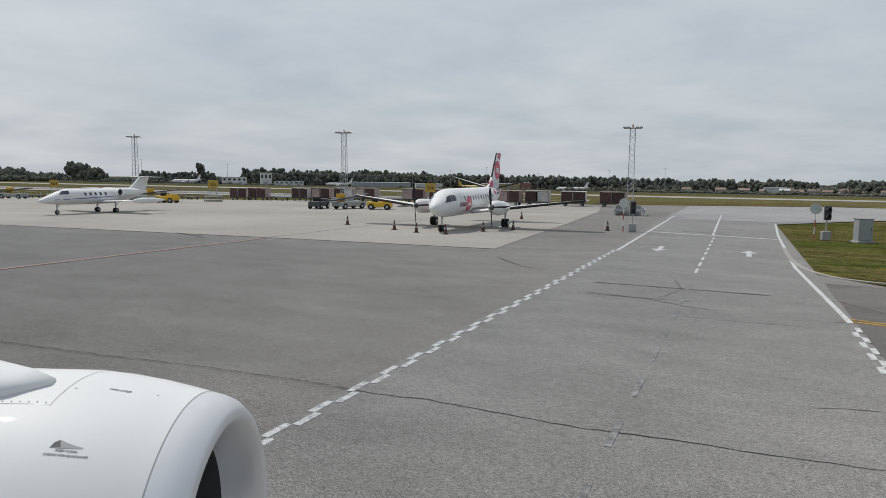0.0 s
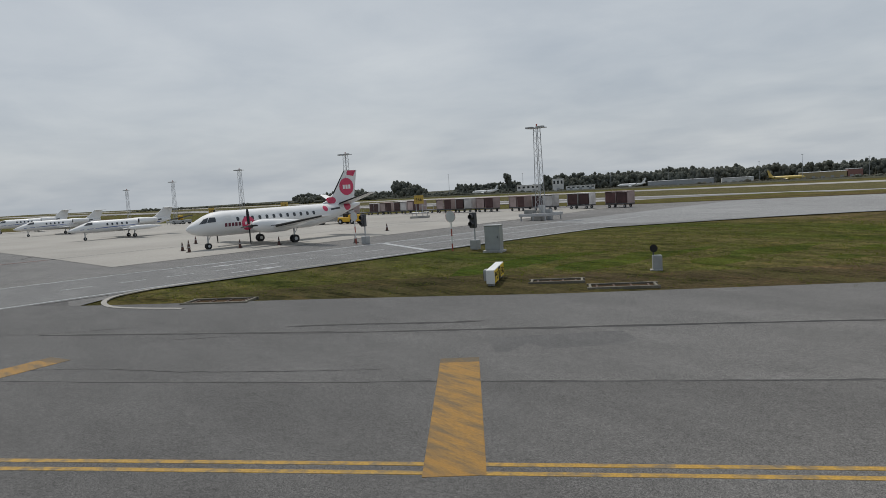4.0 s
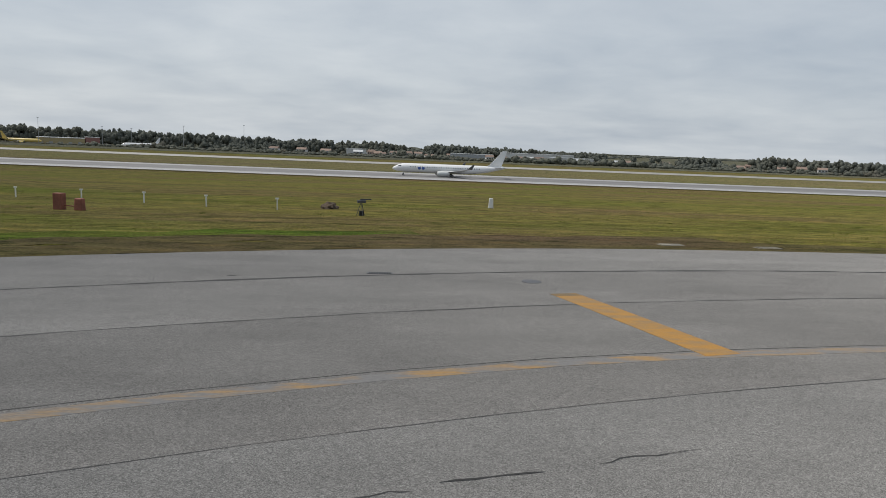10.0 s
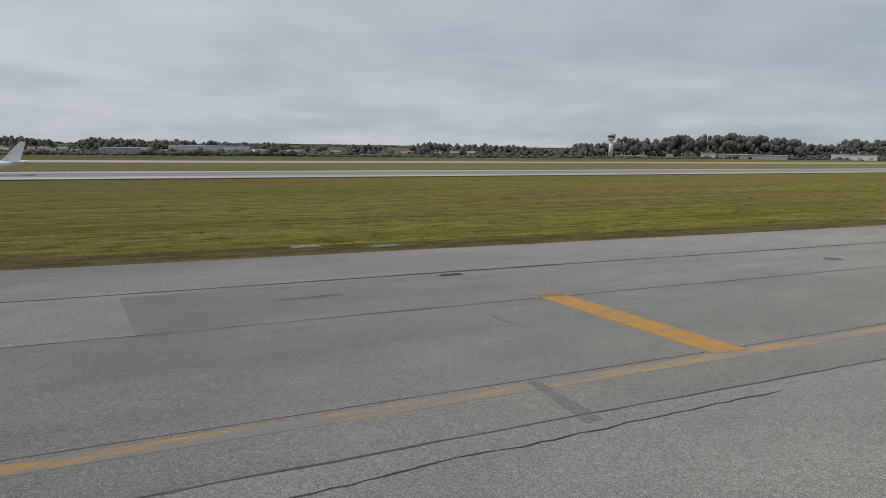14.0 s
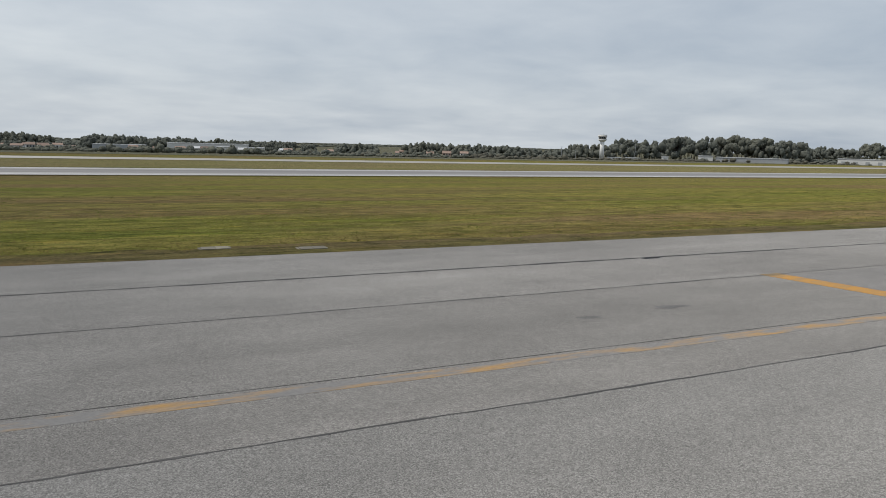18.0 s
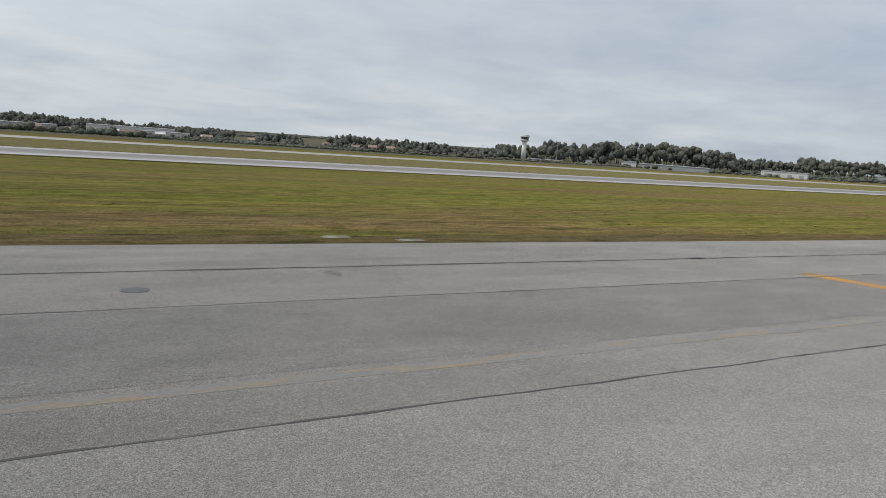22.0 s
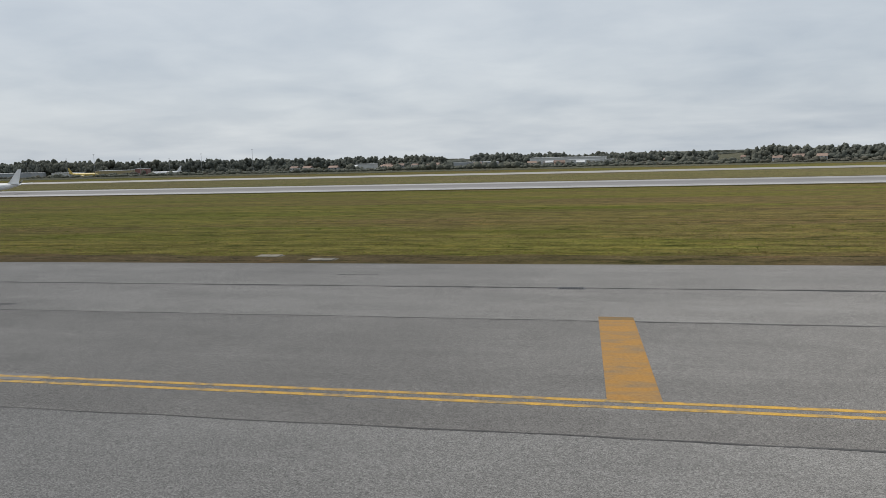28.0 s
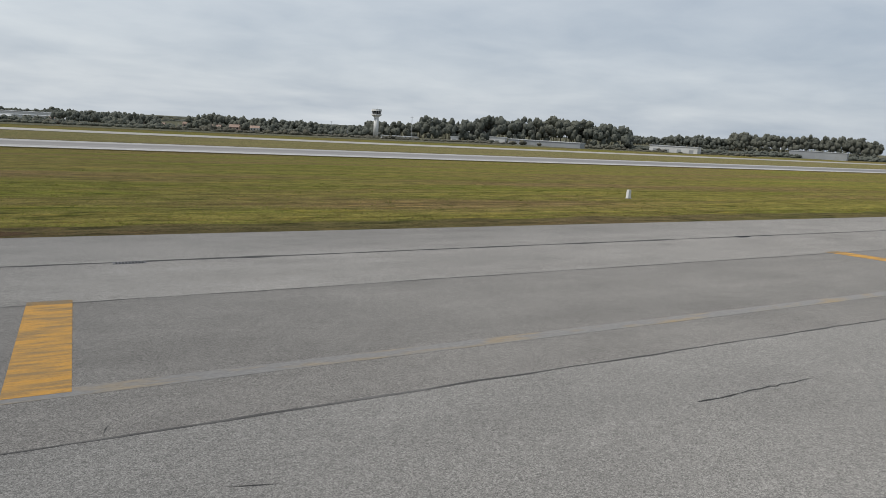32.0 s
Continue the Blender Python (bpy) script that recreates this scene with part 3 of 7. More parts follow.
def along(step, x_from, x_to):
    """Points and left-hand normals every step metres of the centre line between two x."""
    out = []
    seg = np.hypot(*np.diff(CENTRE, axis=0).T)
    cum = np.concatenate([[0], np.cumsum(seg)])
    fine = np.arange(0, cum[-1], 1.0)
    px = np.interp(fine, cum, CENTRE[:, 0])
    py = np.interp(fine, cum, CENTRE[:, 1])
    k = np.ones(15) / 15
    px[7:-7], py[7:-7] = np.convolve(px, k, "valid"), np.convolve(py, k, "valid")
    tx, ty = np.gradient(px), np.gradient(py)
    last = -1e9
    for s, x, y, u, v in zip(fine, px, py, tx, ty):
        if x_from <= x <= x_to and s - last >= step:
            h = math.hypot(u, v)
            out.append((x, y, -v / h, u / h))
            last = s
    return out


def beside(x, y, nx, ny, o):
    """The ground point o metres left of a centre point; the shoulder is wider round the curve and narrow at the apron."""
    px = x + nx * o
    k = 1.0 if o <= 11 else float(np.interp(px, [-82, -66, -57, -48, -40, -30, -10, 10, 40, 60, 110], [0.84, 0.9, 1.0, 1.07, 1.15, 1.19, 1.14, 1.13, 1.10, 1.05, 1.0]))
    q = o if o <= 11 else 11 + (o - 11) * k
    if 8 < o <= 11:
        q = o + float(np.interp(px, [-20, 20, 40, 60, 100, 125], [1.9, 1.5, 0.8, 0.48, 0.5, 0.35])) * (11 - o) / 2.55
    return x + nx * q, y + ny * q


def ribbon(name, rows, offsets, material, lift, parent=None, kind="", label="", category="", wobble=0.0, seed=1):
    """A band beside the centre line, between lateral offsets (metres to the left)."""
    rng = random.Random(seed)
    verts, faces = [], []
    n = len(offsets)
    for x, y, nx, ny in rows:
        j = rng.uniform(-wobble, wobble)
        for o in offsets:
            px, py = beside(x, y, nx, ny, o + j)
            verts.append((px, py, lz(px, py) + lift))
    for i in range(len(rows) - 1):
        for k in range(n - 1):
            a = i * n + k
            faces.append((a, a + n, a + n + 1, a + 1))
    me = bpy.data.meshes.new(name)
    me.from_pydata(verts, [], faces)
    me.materials.append(material)
    ob = new(name, me)
    if parent is not None:
        ob.parent = parent
    return tagged(ob, label, category, "", kind)


def strip(name, pts, width, material, lift, parent=None, kind="structure", label="", category="", step=2.0):
    """A painted line over ground points."""
    line = []
    for (ax, ay), (bx, by) in zip(pts, pts[1:]):
        n = max(1, int(math.hypot(bx - ax, by - ay) / step))
        line += [(ax + (bx - ax) * i / n, ay + (by - ay) * i / n) for i in range(n)]
    line.append(pts[-1])
    bm = bmesh.new()
    prev = None
    for i, (x, y) in enumerate(line):
        a, b = line[max(i - 1, 0)], line[min(i + 1, len(line) - 1)]
        dx, dy = b[0] - a[0], b[1] - a[1]
        h = math.hypot(dx, dy)
        nx, ny = -dy / h * width / 2, dx / h * width / 2
        zl, zr = lz(x + nx, y + ny), lz(x - nx, y - ny)
        cur = [bm.verts.new(v) for v in ((x + nx, y + ny, zl - 0.02), (x + nx, y + ny, zl + lift), (x - nx, y - ny, zr + lift), (x - nx, y - ny, zr - 0.02))]
        if prev:
            for k in range(3):
                bm.faces.new((prev[k + 1], cur[k + 1], cur[k], prev[k]))
        prev = cur
    ob = link_mesh(name, bm, material, parent)
    return tagged(ob, label, category, "", kind)


def smoothed(pts, n=6):
    """A rounder run through ground points."""
    out = []
    P = [Vector((*p, 0)) for p in pts]
    for i in range(len(P) - 1):
        p0, p1, p2, p3 = P[max(i - 1, 0)], P[i], P[i + 1], P[min(i + 2, len(P) - 1)]
        for k in range(n):
            t = k / n
            q = 0.5 * ((2 * p1) + (p2 - p0) * t + (2 * p0 - 5 * p1 + 4 * p2 - p3) * t * t + (3 * p1 - p0 - 3 * p2 + p3) * t ** 3)
            out.append((q.x, q.y))
    out.append(pts[-1])
    return out


def area(name, outline, material, lift, cell=3.0, kind="structure", label="", category="", parent=None):
    """A flat patch with an outline of ground points, draped over the land."""
    bm = bmesh.new()
    vs = [bm.verts.new((x, y, 0)) for x, y in outline]
    f = bm.faces.new(vs)
    xs = [p[0] for p in outline]
    ys = [p[1] for p in outline]
    for axis, lo, hi in ((0, min(xs), max(xs)), (1, min(ys), max(ys))):
        c = lo + cell
        while c < hi:
            no = (1, 0, 0) if axis == 0 else (0, 1, 0)
            co = (c, 0, 0) if axis == 0 else (0, c, 0)
            bmesh.ops.bisect_plane(bm, geom=bm.verts[:] + bm.edges[:] + bm.faces[:], plane_co=co, plane_no=no)
            c += cell
    for v in bm.verts:
        v.co.z = lz(v.co.x, v.co.y) + lift
    for f in bm.faces:
        if f.normal.z < 0:
            f.normal_flip()
    ob = link_mesh(name, bm, material, parent, smooth=True)
    return tagged(ob, label, category, "", kind)


# ---------------------------------------------------------------- ground, pavements, runway
far_steps = [120 * 1.35 ** i for i in range(12)]
gx = [-300 - s for s in far_steps[::-1]] + list(np.arange(-300, 440, 5.0)) + [440 + s for s in far_steps]
gy = [-130 - s for s in far_steps[::-1]] + list(np.arange(-130, 270, 4.0)) + [270 + s for s in far_steps]
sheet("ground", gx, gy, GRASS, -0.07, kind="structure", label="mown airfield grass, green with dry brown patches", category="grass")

rows_all = along(3.0, -70, 640)
ribbon("inner_taxiway", rows_all, (-30, -24, -12, -5, 0, 4.3, 8.45), ASPHALT_INNER, 0.0, kind="structure", label="pale smooth grey asphalt of the taxiway", category="taxiway")
ribbon("taxiway", rows_all, (8.45, 10.7, 13.8, 17.05), ASPHALT, 0.0, kind="structure", label="weathered grey asphalt taxiway", category="taxiway")
ribbon("taxiway_shoulder", rows_all, (17.05, 17.2, 22.9, 26, 29.8), ASPHALT_OUTER, 0.0, kind="structure", label="paler asphalt shoulder beside the taxiway", category="taxiway shoulder")
ribbon("verge", along(1.5, -56, 640), (29.7, 31.4, 33.4), VERGE, -0.035, kind="structure", label="thin brown grass along the pavement edge", category="verge", wobble=0.5)
ribbon("verge_curve", along(1.5, -56, 32), (33.0, 34.2, 35.6), VERGE, -0.038, kind="structure", label="wider brown worn grass round the curve", category="verge", wobble=0.8, seed=8)
for lush_end, lush_width in ((-12, (35.5, 40, 46)), (2, (35.4, 38, 42)), (20, (35.3, 36.5, 38.4))):
    ribbon("lush_strip", along(2.0, -52, lush_end), lush_width, LUSH, -0.058 - 0.0008 * lush_end / 20, kind="structure", label="lush green grass behind the brown verge", category="grass", wobble=1.0, seed=9 + lush_end)

# apron, service road and the pad beyond the grass island
area("apron", [(-280, -150), (-75, -95), (-56, -72), (-58, -62), (-70, -56), (-79, -46), (-82.4, -42), (-82.4, -38), (-82.6, -6), (-73, 6.6), (-64, 18.6), (-58.6, 26), (-58, 40), (-60, 49), (-65, 56), (-70, 48.5), (-78, 43), (-91.5, 37.5), (-106, 31), (-280, 31)], ASPHALT_APRON, -0.018, 6.0, label="dark worn asphalt apron", category="apron")
area("concrete_apron", [(-280, -46), (-148, -42), (-113, -39.6), (-98, -38.9), (-99.5, -15), (-101.2, 8), (-104, 24), (-280, 27)], CONCRETE, 0.006, 6.0, label="pale concrete aircraft stand", category="apron")
area("road", [(-92.0, -72), (-82.4, -68), (-82.4, -40), (-82.6, -6), (-73, 6.6), (-64, 18.6), (-58.8, 26.4), (-58.2, 40), (-60.2, 48.5), (-65, 55.4), (-70, 48), (-78, 42.5), (-93, 36), (-93, 10), (-92.2, -35)], ASPHALT_ROAD, 0.002, 6.0, label="grey asphalt service road", category="road")
area("parking_pad", smoothed([(-50, 40.5), (-47.4, 37.4), (-44.6, 36.4), (-41.4, 39.6), (-39.2, 45), (-40.0, 51), (-43.5, 50.6), (-47.6, 46.4), (-50, 40.5)])[:-1], CONCRETE, -0.03, 3.0, label="small pale concrete parking pad in the grass", category="pad")
area("bare_soil", smoothed([(281, 19.2), (285, 22.5), (291, 24.6), (298, 25.4), (303, 23), (309, 20.5), (304, 19), (292, 18.8), (281, 19.2)])[:-1], DIRT, -0.028, 2.0, label="dark bare soil round the cabinets in the verge", category="soil")
area("soil", smoothed([(-74, -40.5), (-69, -33.5), (-62, -27.5), (-60, -25.6), (-62, -25.5), (-68, -28), (-73, -32), (-77, -39), (-74, -40.5)])[:-1], VERGE, -0.045, 3.0, label="bare brown soil at the grass edge", category="soil")

area("pale_pavement", [(-92.6, -2), (-82.4, -2), (-73.0, 6.5), (-64.1, 18.6), (-58.9, 26.4), (-58.3, 40), (-60.3, 48.4), (-65, 55.2), (-70, 47.8), (-78, 42.3), (-92.8, 35.6)], PALE_PAVING, 0.007, 6.0, label="pale old paving at the road end", category="pavement")

area("taxiway_mouth", [(-82.3, -82), (-82.35, -44.6), (-79, -45.2), (-70, -55.5), (-58, -61.5), (-56, -71.5), (-68, -92)], ASPHALT_MOUTH, -0.010, 5.0, label="darker newer asphalt where the apron meets the taxiway", category="taxiway")

strip("soil_edge", smoothed([(-73.6, 7.6), (-64.4, 20), (-58.0, 27), (-57.2, 40), (-59.4, 49.6), (-65, 57), (-70.5, 49.8), (-78, 44.2), (-92, 38.4), (-106, 32.4), (-140, 32.4)]), 2.0, DIRT, -0.02, label="bare brown soil along the end of the paving", category="soil", step=1.5)

# runway and the strip beyond it
rx = list(np.arange(-2400, 2401, 60.0))
sheet("runway", rx, [190, 193, 200, 215, 230, 235], RUNWAY, 0.06, kind="structure", label="long grey asphalt runway", category="runway")
sheet("far_strip", gx, [239, 260, 280, 300, 326], FAR_STRIP, 0.0, kind="structure", label="dry mown grass beyond the runway", category="grass")
sheet("far_land", gx, [v for v in gy if v > 430], FAR_GRASS, 0.02, kind="structure", label="dull scrubby land beyond the airfield", category="ground")
sheet("runway_shoulder", rx, [186.8, 190], VERGE, 0.03, kind="structure", label="dark thin shoulder along the runway", category="shoulder")
sheet("far_taxiway", rx, [328, 346, 362], PALE_STRIP, 0.06, kind="structure", label="pale taxiway beyond the runway", category="taxiway")
strip("rubber_marks", [(-1500, 213), (1500, 213)], 22.0, RUBBER, 0.075, step=50, label="grey rubber-darkened middle of the runway", category="marking")
for yy, wd in ((192.2, 1.2), (233.0, 1.0)):
    strip("runway_edge_line", [(-1500, yy), (1500, yy)], wd, WHITE_LINE, 0.09, step=50, label="white runway edge line", category="marking")

area("grass_island", smoothed([(-82.2, -39), (-82.4, -20), (-82.2, -6.5), (-72.6, 6.0), (-63.6, 18.2), (-58.2, 25.6), (-50, 24), (-44, 12), (-48, -4), (-58, -18), (-68, -29), (-77, -40), (-80.5, -42.3), (-82.2, -39)])[:-1], ISLAND, -0.055, 4.0, label="lush green grass island between road and taxiway", category="grass")


# ---------------------------------------------------------------- aircraft
def on_land(x, y, turn=0.0, lift=0.0):
    return pose(x, y, lz(x, y) + lift, 0, 0, turn)


def side_plate(points, y_of, side, out=0.012):
    """A thin plate that hugs a hull's flank: (x, z) corners, with the flank's half width given by y_of(x, z)."""
    bm = bmesh.new()
    ring = []
    n0 = len(points)
    cut = 4 if n0 < 6 else 1
    for (ax, az), (bx, bz) in zip(points, points[1:] + points[:1]):
        ring += [(ax + (bx - ax) * k / cut, az + (bz - az) * k / cut) for k in range(cut)]
    cx, cz = sum(p[0] for p in ring) / len(ring), sum(p[1] for p in ring) / len(ring)
    n = len(ring)
    inner = [bm.verts.new((x, side * (y_of(x, z) - 0.03), z)) for x, z in ring]
    rows = []
    for k in (1.0, 0.75, 0.5, 0.25) if abs(ring[0][0] - cx) + abs(ring[0][1] - cz) > 0.25 else (1.0, 0.5):
        row = []
        for x, z in ring:
            px, pz = cx + (x - cx) * k, cz + (z - cz) * k
            row.append(bm.verts.new((px, side * (y_of(px, pz) + out), pz)))
        rows.append(row)
    tip = bm.verts.new((cx, side * (y_of(cx, cz) + out), cz))
    for a, b in zip([inner] + rows, rows):
        for k in range(n):
            bm.faces.new((a[k], a[(k + 1) % n], b[(k + 1) % n], b[k]))
    for k in range(n):
        bm.faces.new((rows[-1][k], rows[-1][(k + 1) % n], tip))
    bmesh.ops.recalc_face_normals(bm, faces=bm.faces)
    return bm


def flank(stations):
    xs = [s[0] for s in stations][::-1]
    cols = [[s[k] for s in stations][::-1] for k in (1, 2, 3)]

    def half(x, z):
        zc, hw, hh = (float(np.interp(x, xs, c)) for c in cols)
        k = max(0.0, 1 - ((z - zc) / hh) ** 2)
        return hw * math.sqrt(k)
    return half


def oval(cx, cz, rx, rz, n=10, p=1.0):
    return [(cx + rx * math.copysign(abs(math.cos(a)) ** p, math.cos(a)), cz + rz * math.copysign(abs(math.sin(a)) ** p, math.sin(a))) for a in (2 * math.pi * i / n for i in range(n))]


def cabin_windows(plane, half, xs, z, rx, rz, sides=(1, -1)):
    for sd in sides:
        for x in xs:
            part("cabin_window", side_plate(oval(x, z, rx, rz, 8, 0.7), half, sd), GLASS_DARK, plane)


def undercarriage(plane, x, y, r, w, top, twin_wheels=True):
    leg = part("gear_leg", rod((x, y, r), (x, y, top), 0.07, 0.09), PALE_GREY, plane)
    rod_bm = rod((x, y, r + 0.45), (x - 0.5, y, top), 0.035)
    part("drag_strut", rod_bm, PALE_GREY, leg)
    for k in ((-1, 1) if twin_wheels else (0,)):
        wheel(leg, (x, y + k * (w * 0.75), r), r, w)
    return leg


def turboprop(m):
    """A twin turboprop, nose towards +x, nose gear at the origin."""
    p = empty("turboprop_airliner", m, "white twin turboprop airliner with crimson dots, parked on concrete", "aircraft")
    st = [(1.95, 1.95, 0.03, 0.03), (1.8, 1.95, 0.28, 0.26), (1.4, 1.97, 0.55, 0.5), (0.8, 2.05, 0.84, 0.76), (0.2, 2.16, 1.02, 0.95), (-0.5, 2.25, 1.12, 1.1), (-1.4, 2.28, 1.155, 1.155), (-11.0, 2.28, 1.155, 1.155), (-12.8, 2.42, 1.03, 1.0), (-14.8, 2.72, 0.72, 0.68), (-16.6, 3.05, 0.36, 0.36), (-17.6, 3.2, 0.12, 0.14)]
    half = flank(st)
    part("fuselage", hull(st, 24), WHITE_PAINT, p, "white fuselage", True)
    cabin_windows(p, half, [-2.6 - 0.76 * i for i in range(12)], 2.62, 0.15, 0.2)
    for sd in (1, -1):
        part("cockpit_window", side_plate([(0.34, 2.46), (-0.42, 2.50), (-0.48, 2.92), (0.02, 2.94)], half, sd, 0.02), GLASS_DARK, p, "dark cockpit side window")
        part("windscreen", side_plate([(1.0, 2.38), (0.42, 2.44), (0.10, 2.93), (0.5, 2.80)], half, sd, 0.03), GLASS_DARK, p, "dark windscreen")
    part("cabin_door", side_plate([(-1.3, 1.5), (-2.0, 1.5), (-2.0, 3.0), (-1.3, 3.0)], half, 1, 0.006), WHITE_SATIN, p, "white passenger door")
    for sd in (1, -1):
        part("wing", foil([(-4.6, sd * 0.9, 1.35, 2.9, 0), (-4.75, sd * 3.4, 1.66, 2.6, 0), (-5.6, sd * 10.72, 2.55, 1.15, 0)], 0.15), WHITE_PAINT, p, "white wing with a black de-icing edge", True)
        part("de_icing_boot", rod((-4.70, sd * 4.4, 1.80), (-5.57, sd * 10.6, 2.56), 0.12, 0.075, 8), BLACK, p, "black rubber leading edge")
        part("tailplane", foil([(-14.4, sd * 0.3, 3.25, 1.9, 0), (-15.5, sd * 4.6, 4.35, 0.95, 0)], 0.11), WHITE_PAINT, p, "white tailplane", True)
        part("tail_boot", rod((-14.5, sd * 0.7, 3.36), (-15.48, sd * 4.55, 4.35), 0.085, 0.06, 8), BLACK, p, "black rubber leading edge")
        nc = [(-2.75, 1.92, 0.22, 0.22), (-3.0, 1.92, 0.40, 0.42), (-3.6, 1.86, 0.52, 0.60), (-4.6, 1.80, 0.55, 0.64), (-6.2, 1.76, 0.50, 0.58), (-7.6, 1.80, 0.32, 0.36), (-8.6, 1.86, 0.10, 0.12)]
        nac = part("engine_nacelle", loft([[(x, sd * 3.36 + hw * math.cos(2 * math.pi * i / 16), zc + hh * math.sin(2 * math.pi * i / 16)) for i in range(16)] for x, zc, hw, hh in nc]), WHITE_PAINT, p, "white engine nacelle", True)
        part("spinner", rod((-2.25, sd * 3.36, 1.92), (-2.8, sd * 3.36, 1.92), 0.04, 0.24, 12), DARK_GREY, nac, "dark propeller spinner")
        for k in range(4):
            a = radians(90 * k + 4)
            c, s = math.cos(a), math.sin(a)
            bl = loft([[(-2.5 + dx * w, sd * 3.36 + c * r - s * dx * w * 0.8, 1.92 + s * r + c * dx * w * 0.8) for dx in (-0.5, -0.2, 0.2, 0.5)] + [(-2.47 + dx * w, sd * 3.36 + c * r - s * dx * w * 0.8, 1.92 + s * r + c * dx * w * 0.8) for dx in (0.5, 0.2, -0.2, -0.5)] for r, w in ((0.2, 0.12), (0.7, 0.19), (1.3, 0.18), (1.62, 0.09))])
            part("propeller_blade", bl, BLACK, nac, "black propeller blade")
        part("engine_badge", loft([[(x, sd * (3.36 + 0.57), 1.84 + dz) for dz in (-0.03, 0.03)] + [(x, sd * (3.36 + 0.54), 1.84 + dz) for dz in (0.03, -0.03)] for x in (-4.4, -5.0)]), DARK_GREY, nac)
        undercarriage(p, -7.14, sd * 3.36, 0.38, 0.22, 1.5)
    undercarriage(p, 0.0, 0.0, 0.28, 0.16, 1.5)
    part("fin", loft([[(lx, hw, z), ((lx + tx) / 2, hw * 1.2, z), (tx, 0.02, z), (tx, -0.02, z), ((lx + tx) / 2, -hw * 1.2, z), (lx, -hw, z)] for lx, tx, z, hw in ((-11.8, -16.9, 3.05, 0.08), (-13.6, -16.95, 3.8, 0.10), (-14.35, -17.05, 4.5, 0.10), (-15.9, -17.5, 6.85, 0.06))]), WHITE_PAINT, p, "white tail fin", False)
    part("fin_boot", rod((-14.25, 0, 4.4), (-15.86, 0, 6.8), 0.08, 0.06, 8), BLACK, p, "black rubber leading edge")
    for sd in (1, -1):
        yf = lambda x, z: 0.135
        part("tail_dot", side_plate([(x, min(z, 6.3)) for x, z in oval(-15.95, 5.1, 0.92, 0.92, 20)], yf, sd, 0.01), PINK_RED, p, "large crimson dot")
        part("tail_dot", side_plate([(-16.1, 6.35), (-16.95, 6.2), (-17.3, 6.8), (-16.2, 6.82)], lambda x, z: 0.1, sd, 0.01), PINK_RED, p, "crimson dot cut by the fin's tip")
        part("tail_dot", side_plate(oval(-13.9, 3.72, 0.55, 0.36, 14), lambda x, z: 0.13, sd, 0.01), PINK_RED, p, "crimson dot on the fin root")
        part("fuselage_dot", side_plate(oval(-15.6, 3.0, 0.48, 0.42, 14), half, sd), PINK_RED, p, "crimson dot")
        part("fuselage_dot", side_plate(oval(-12.55, 2.95, 0.3, 0.3, 12), half, sd), PINK_RED, p, "crimson dot")
        part("logo_dot", side_plate(oval(-3.62, 2.15, 0.66, 0.66, 20), half, sd, 0.016), PINK_RED, p, "round crimson logo shape")
        part("marking_bar", side_plate([(-13.2, 2.72), (-14.5, 2.82), (-14.5, 3.0), (-13.2, 2.9)], half, sd, 0.014), DARK_GREY, p, "dark bar of unreadable marking")
        for i in range(5):
            x0 = -1.25 - 0.34 * i
            part("logo_bar", side_plate([(x0, 1.98), (x0 - 0.24, 1.98), (x0 - 0.24, 2.32), (x0, 2.32)], half, sd, 0.014), MAROON, p, "dark maroon logo bar")
        for i in range(3):
            x0 = -3.28 - 0.26 * i
            part("logo_bar", side_plate([(x0, 2.02), (x0 - 0.18, 2.02), (x0 - 0.18, 2.3), (x0, 2.3)], half, sd, 0.024), WHITE_PAINT, p, "white logo bar")
            x1 = -15.45 - 0.36 * i
            part("logo_bar", side_plate([(x1, 4.86), (x1 - 0.26, 4.86), (x1 - 0.26, 5.3), (x1, 5.3)], lambda x, z: 0.145, sd, 0.014), WHITE_PAINT, p, "white logo bar")
    part("tow_lamp", box(0.3, 0.35, 0.25, (0.15, 0, 1.25)), DARK_GREY, p)
    return p


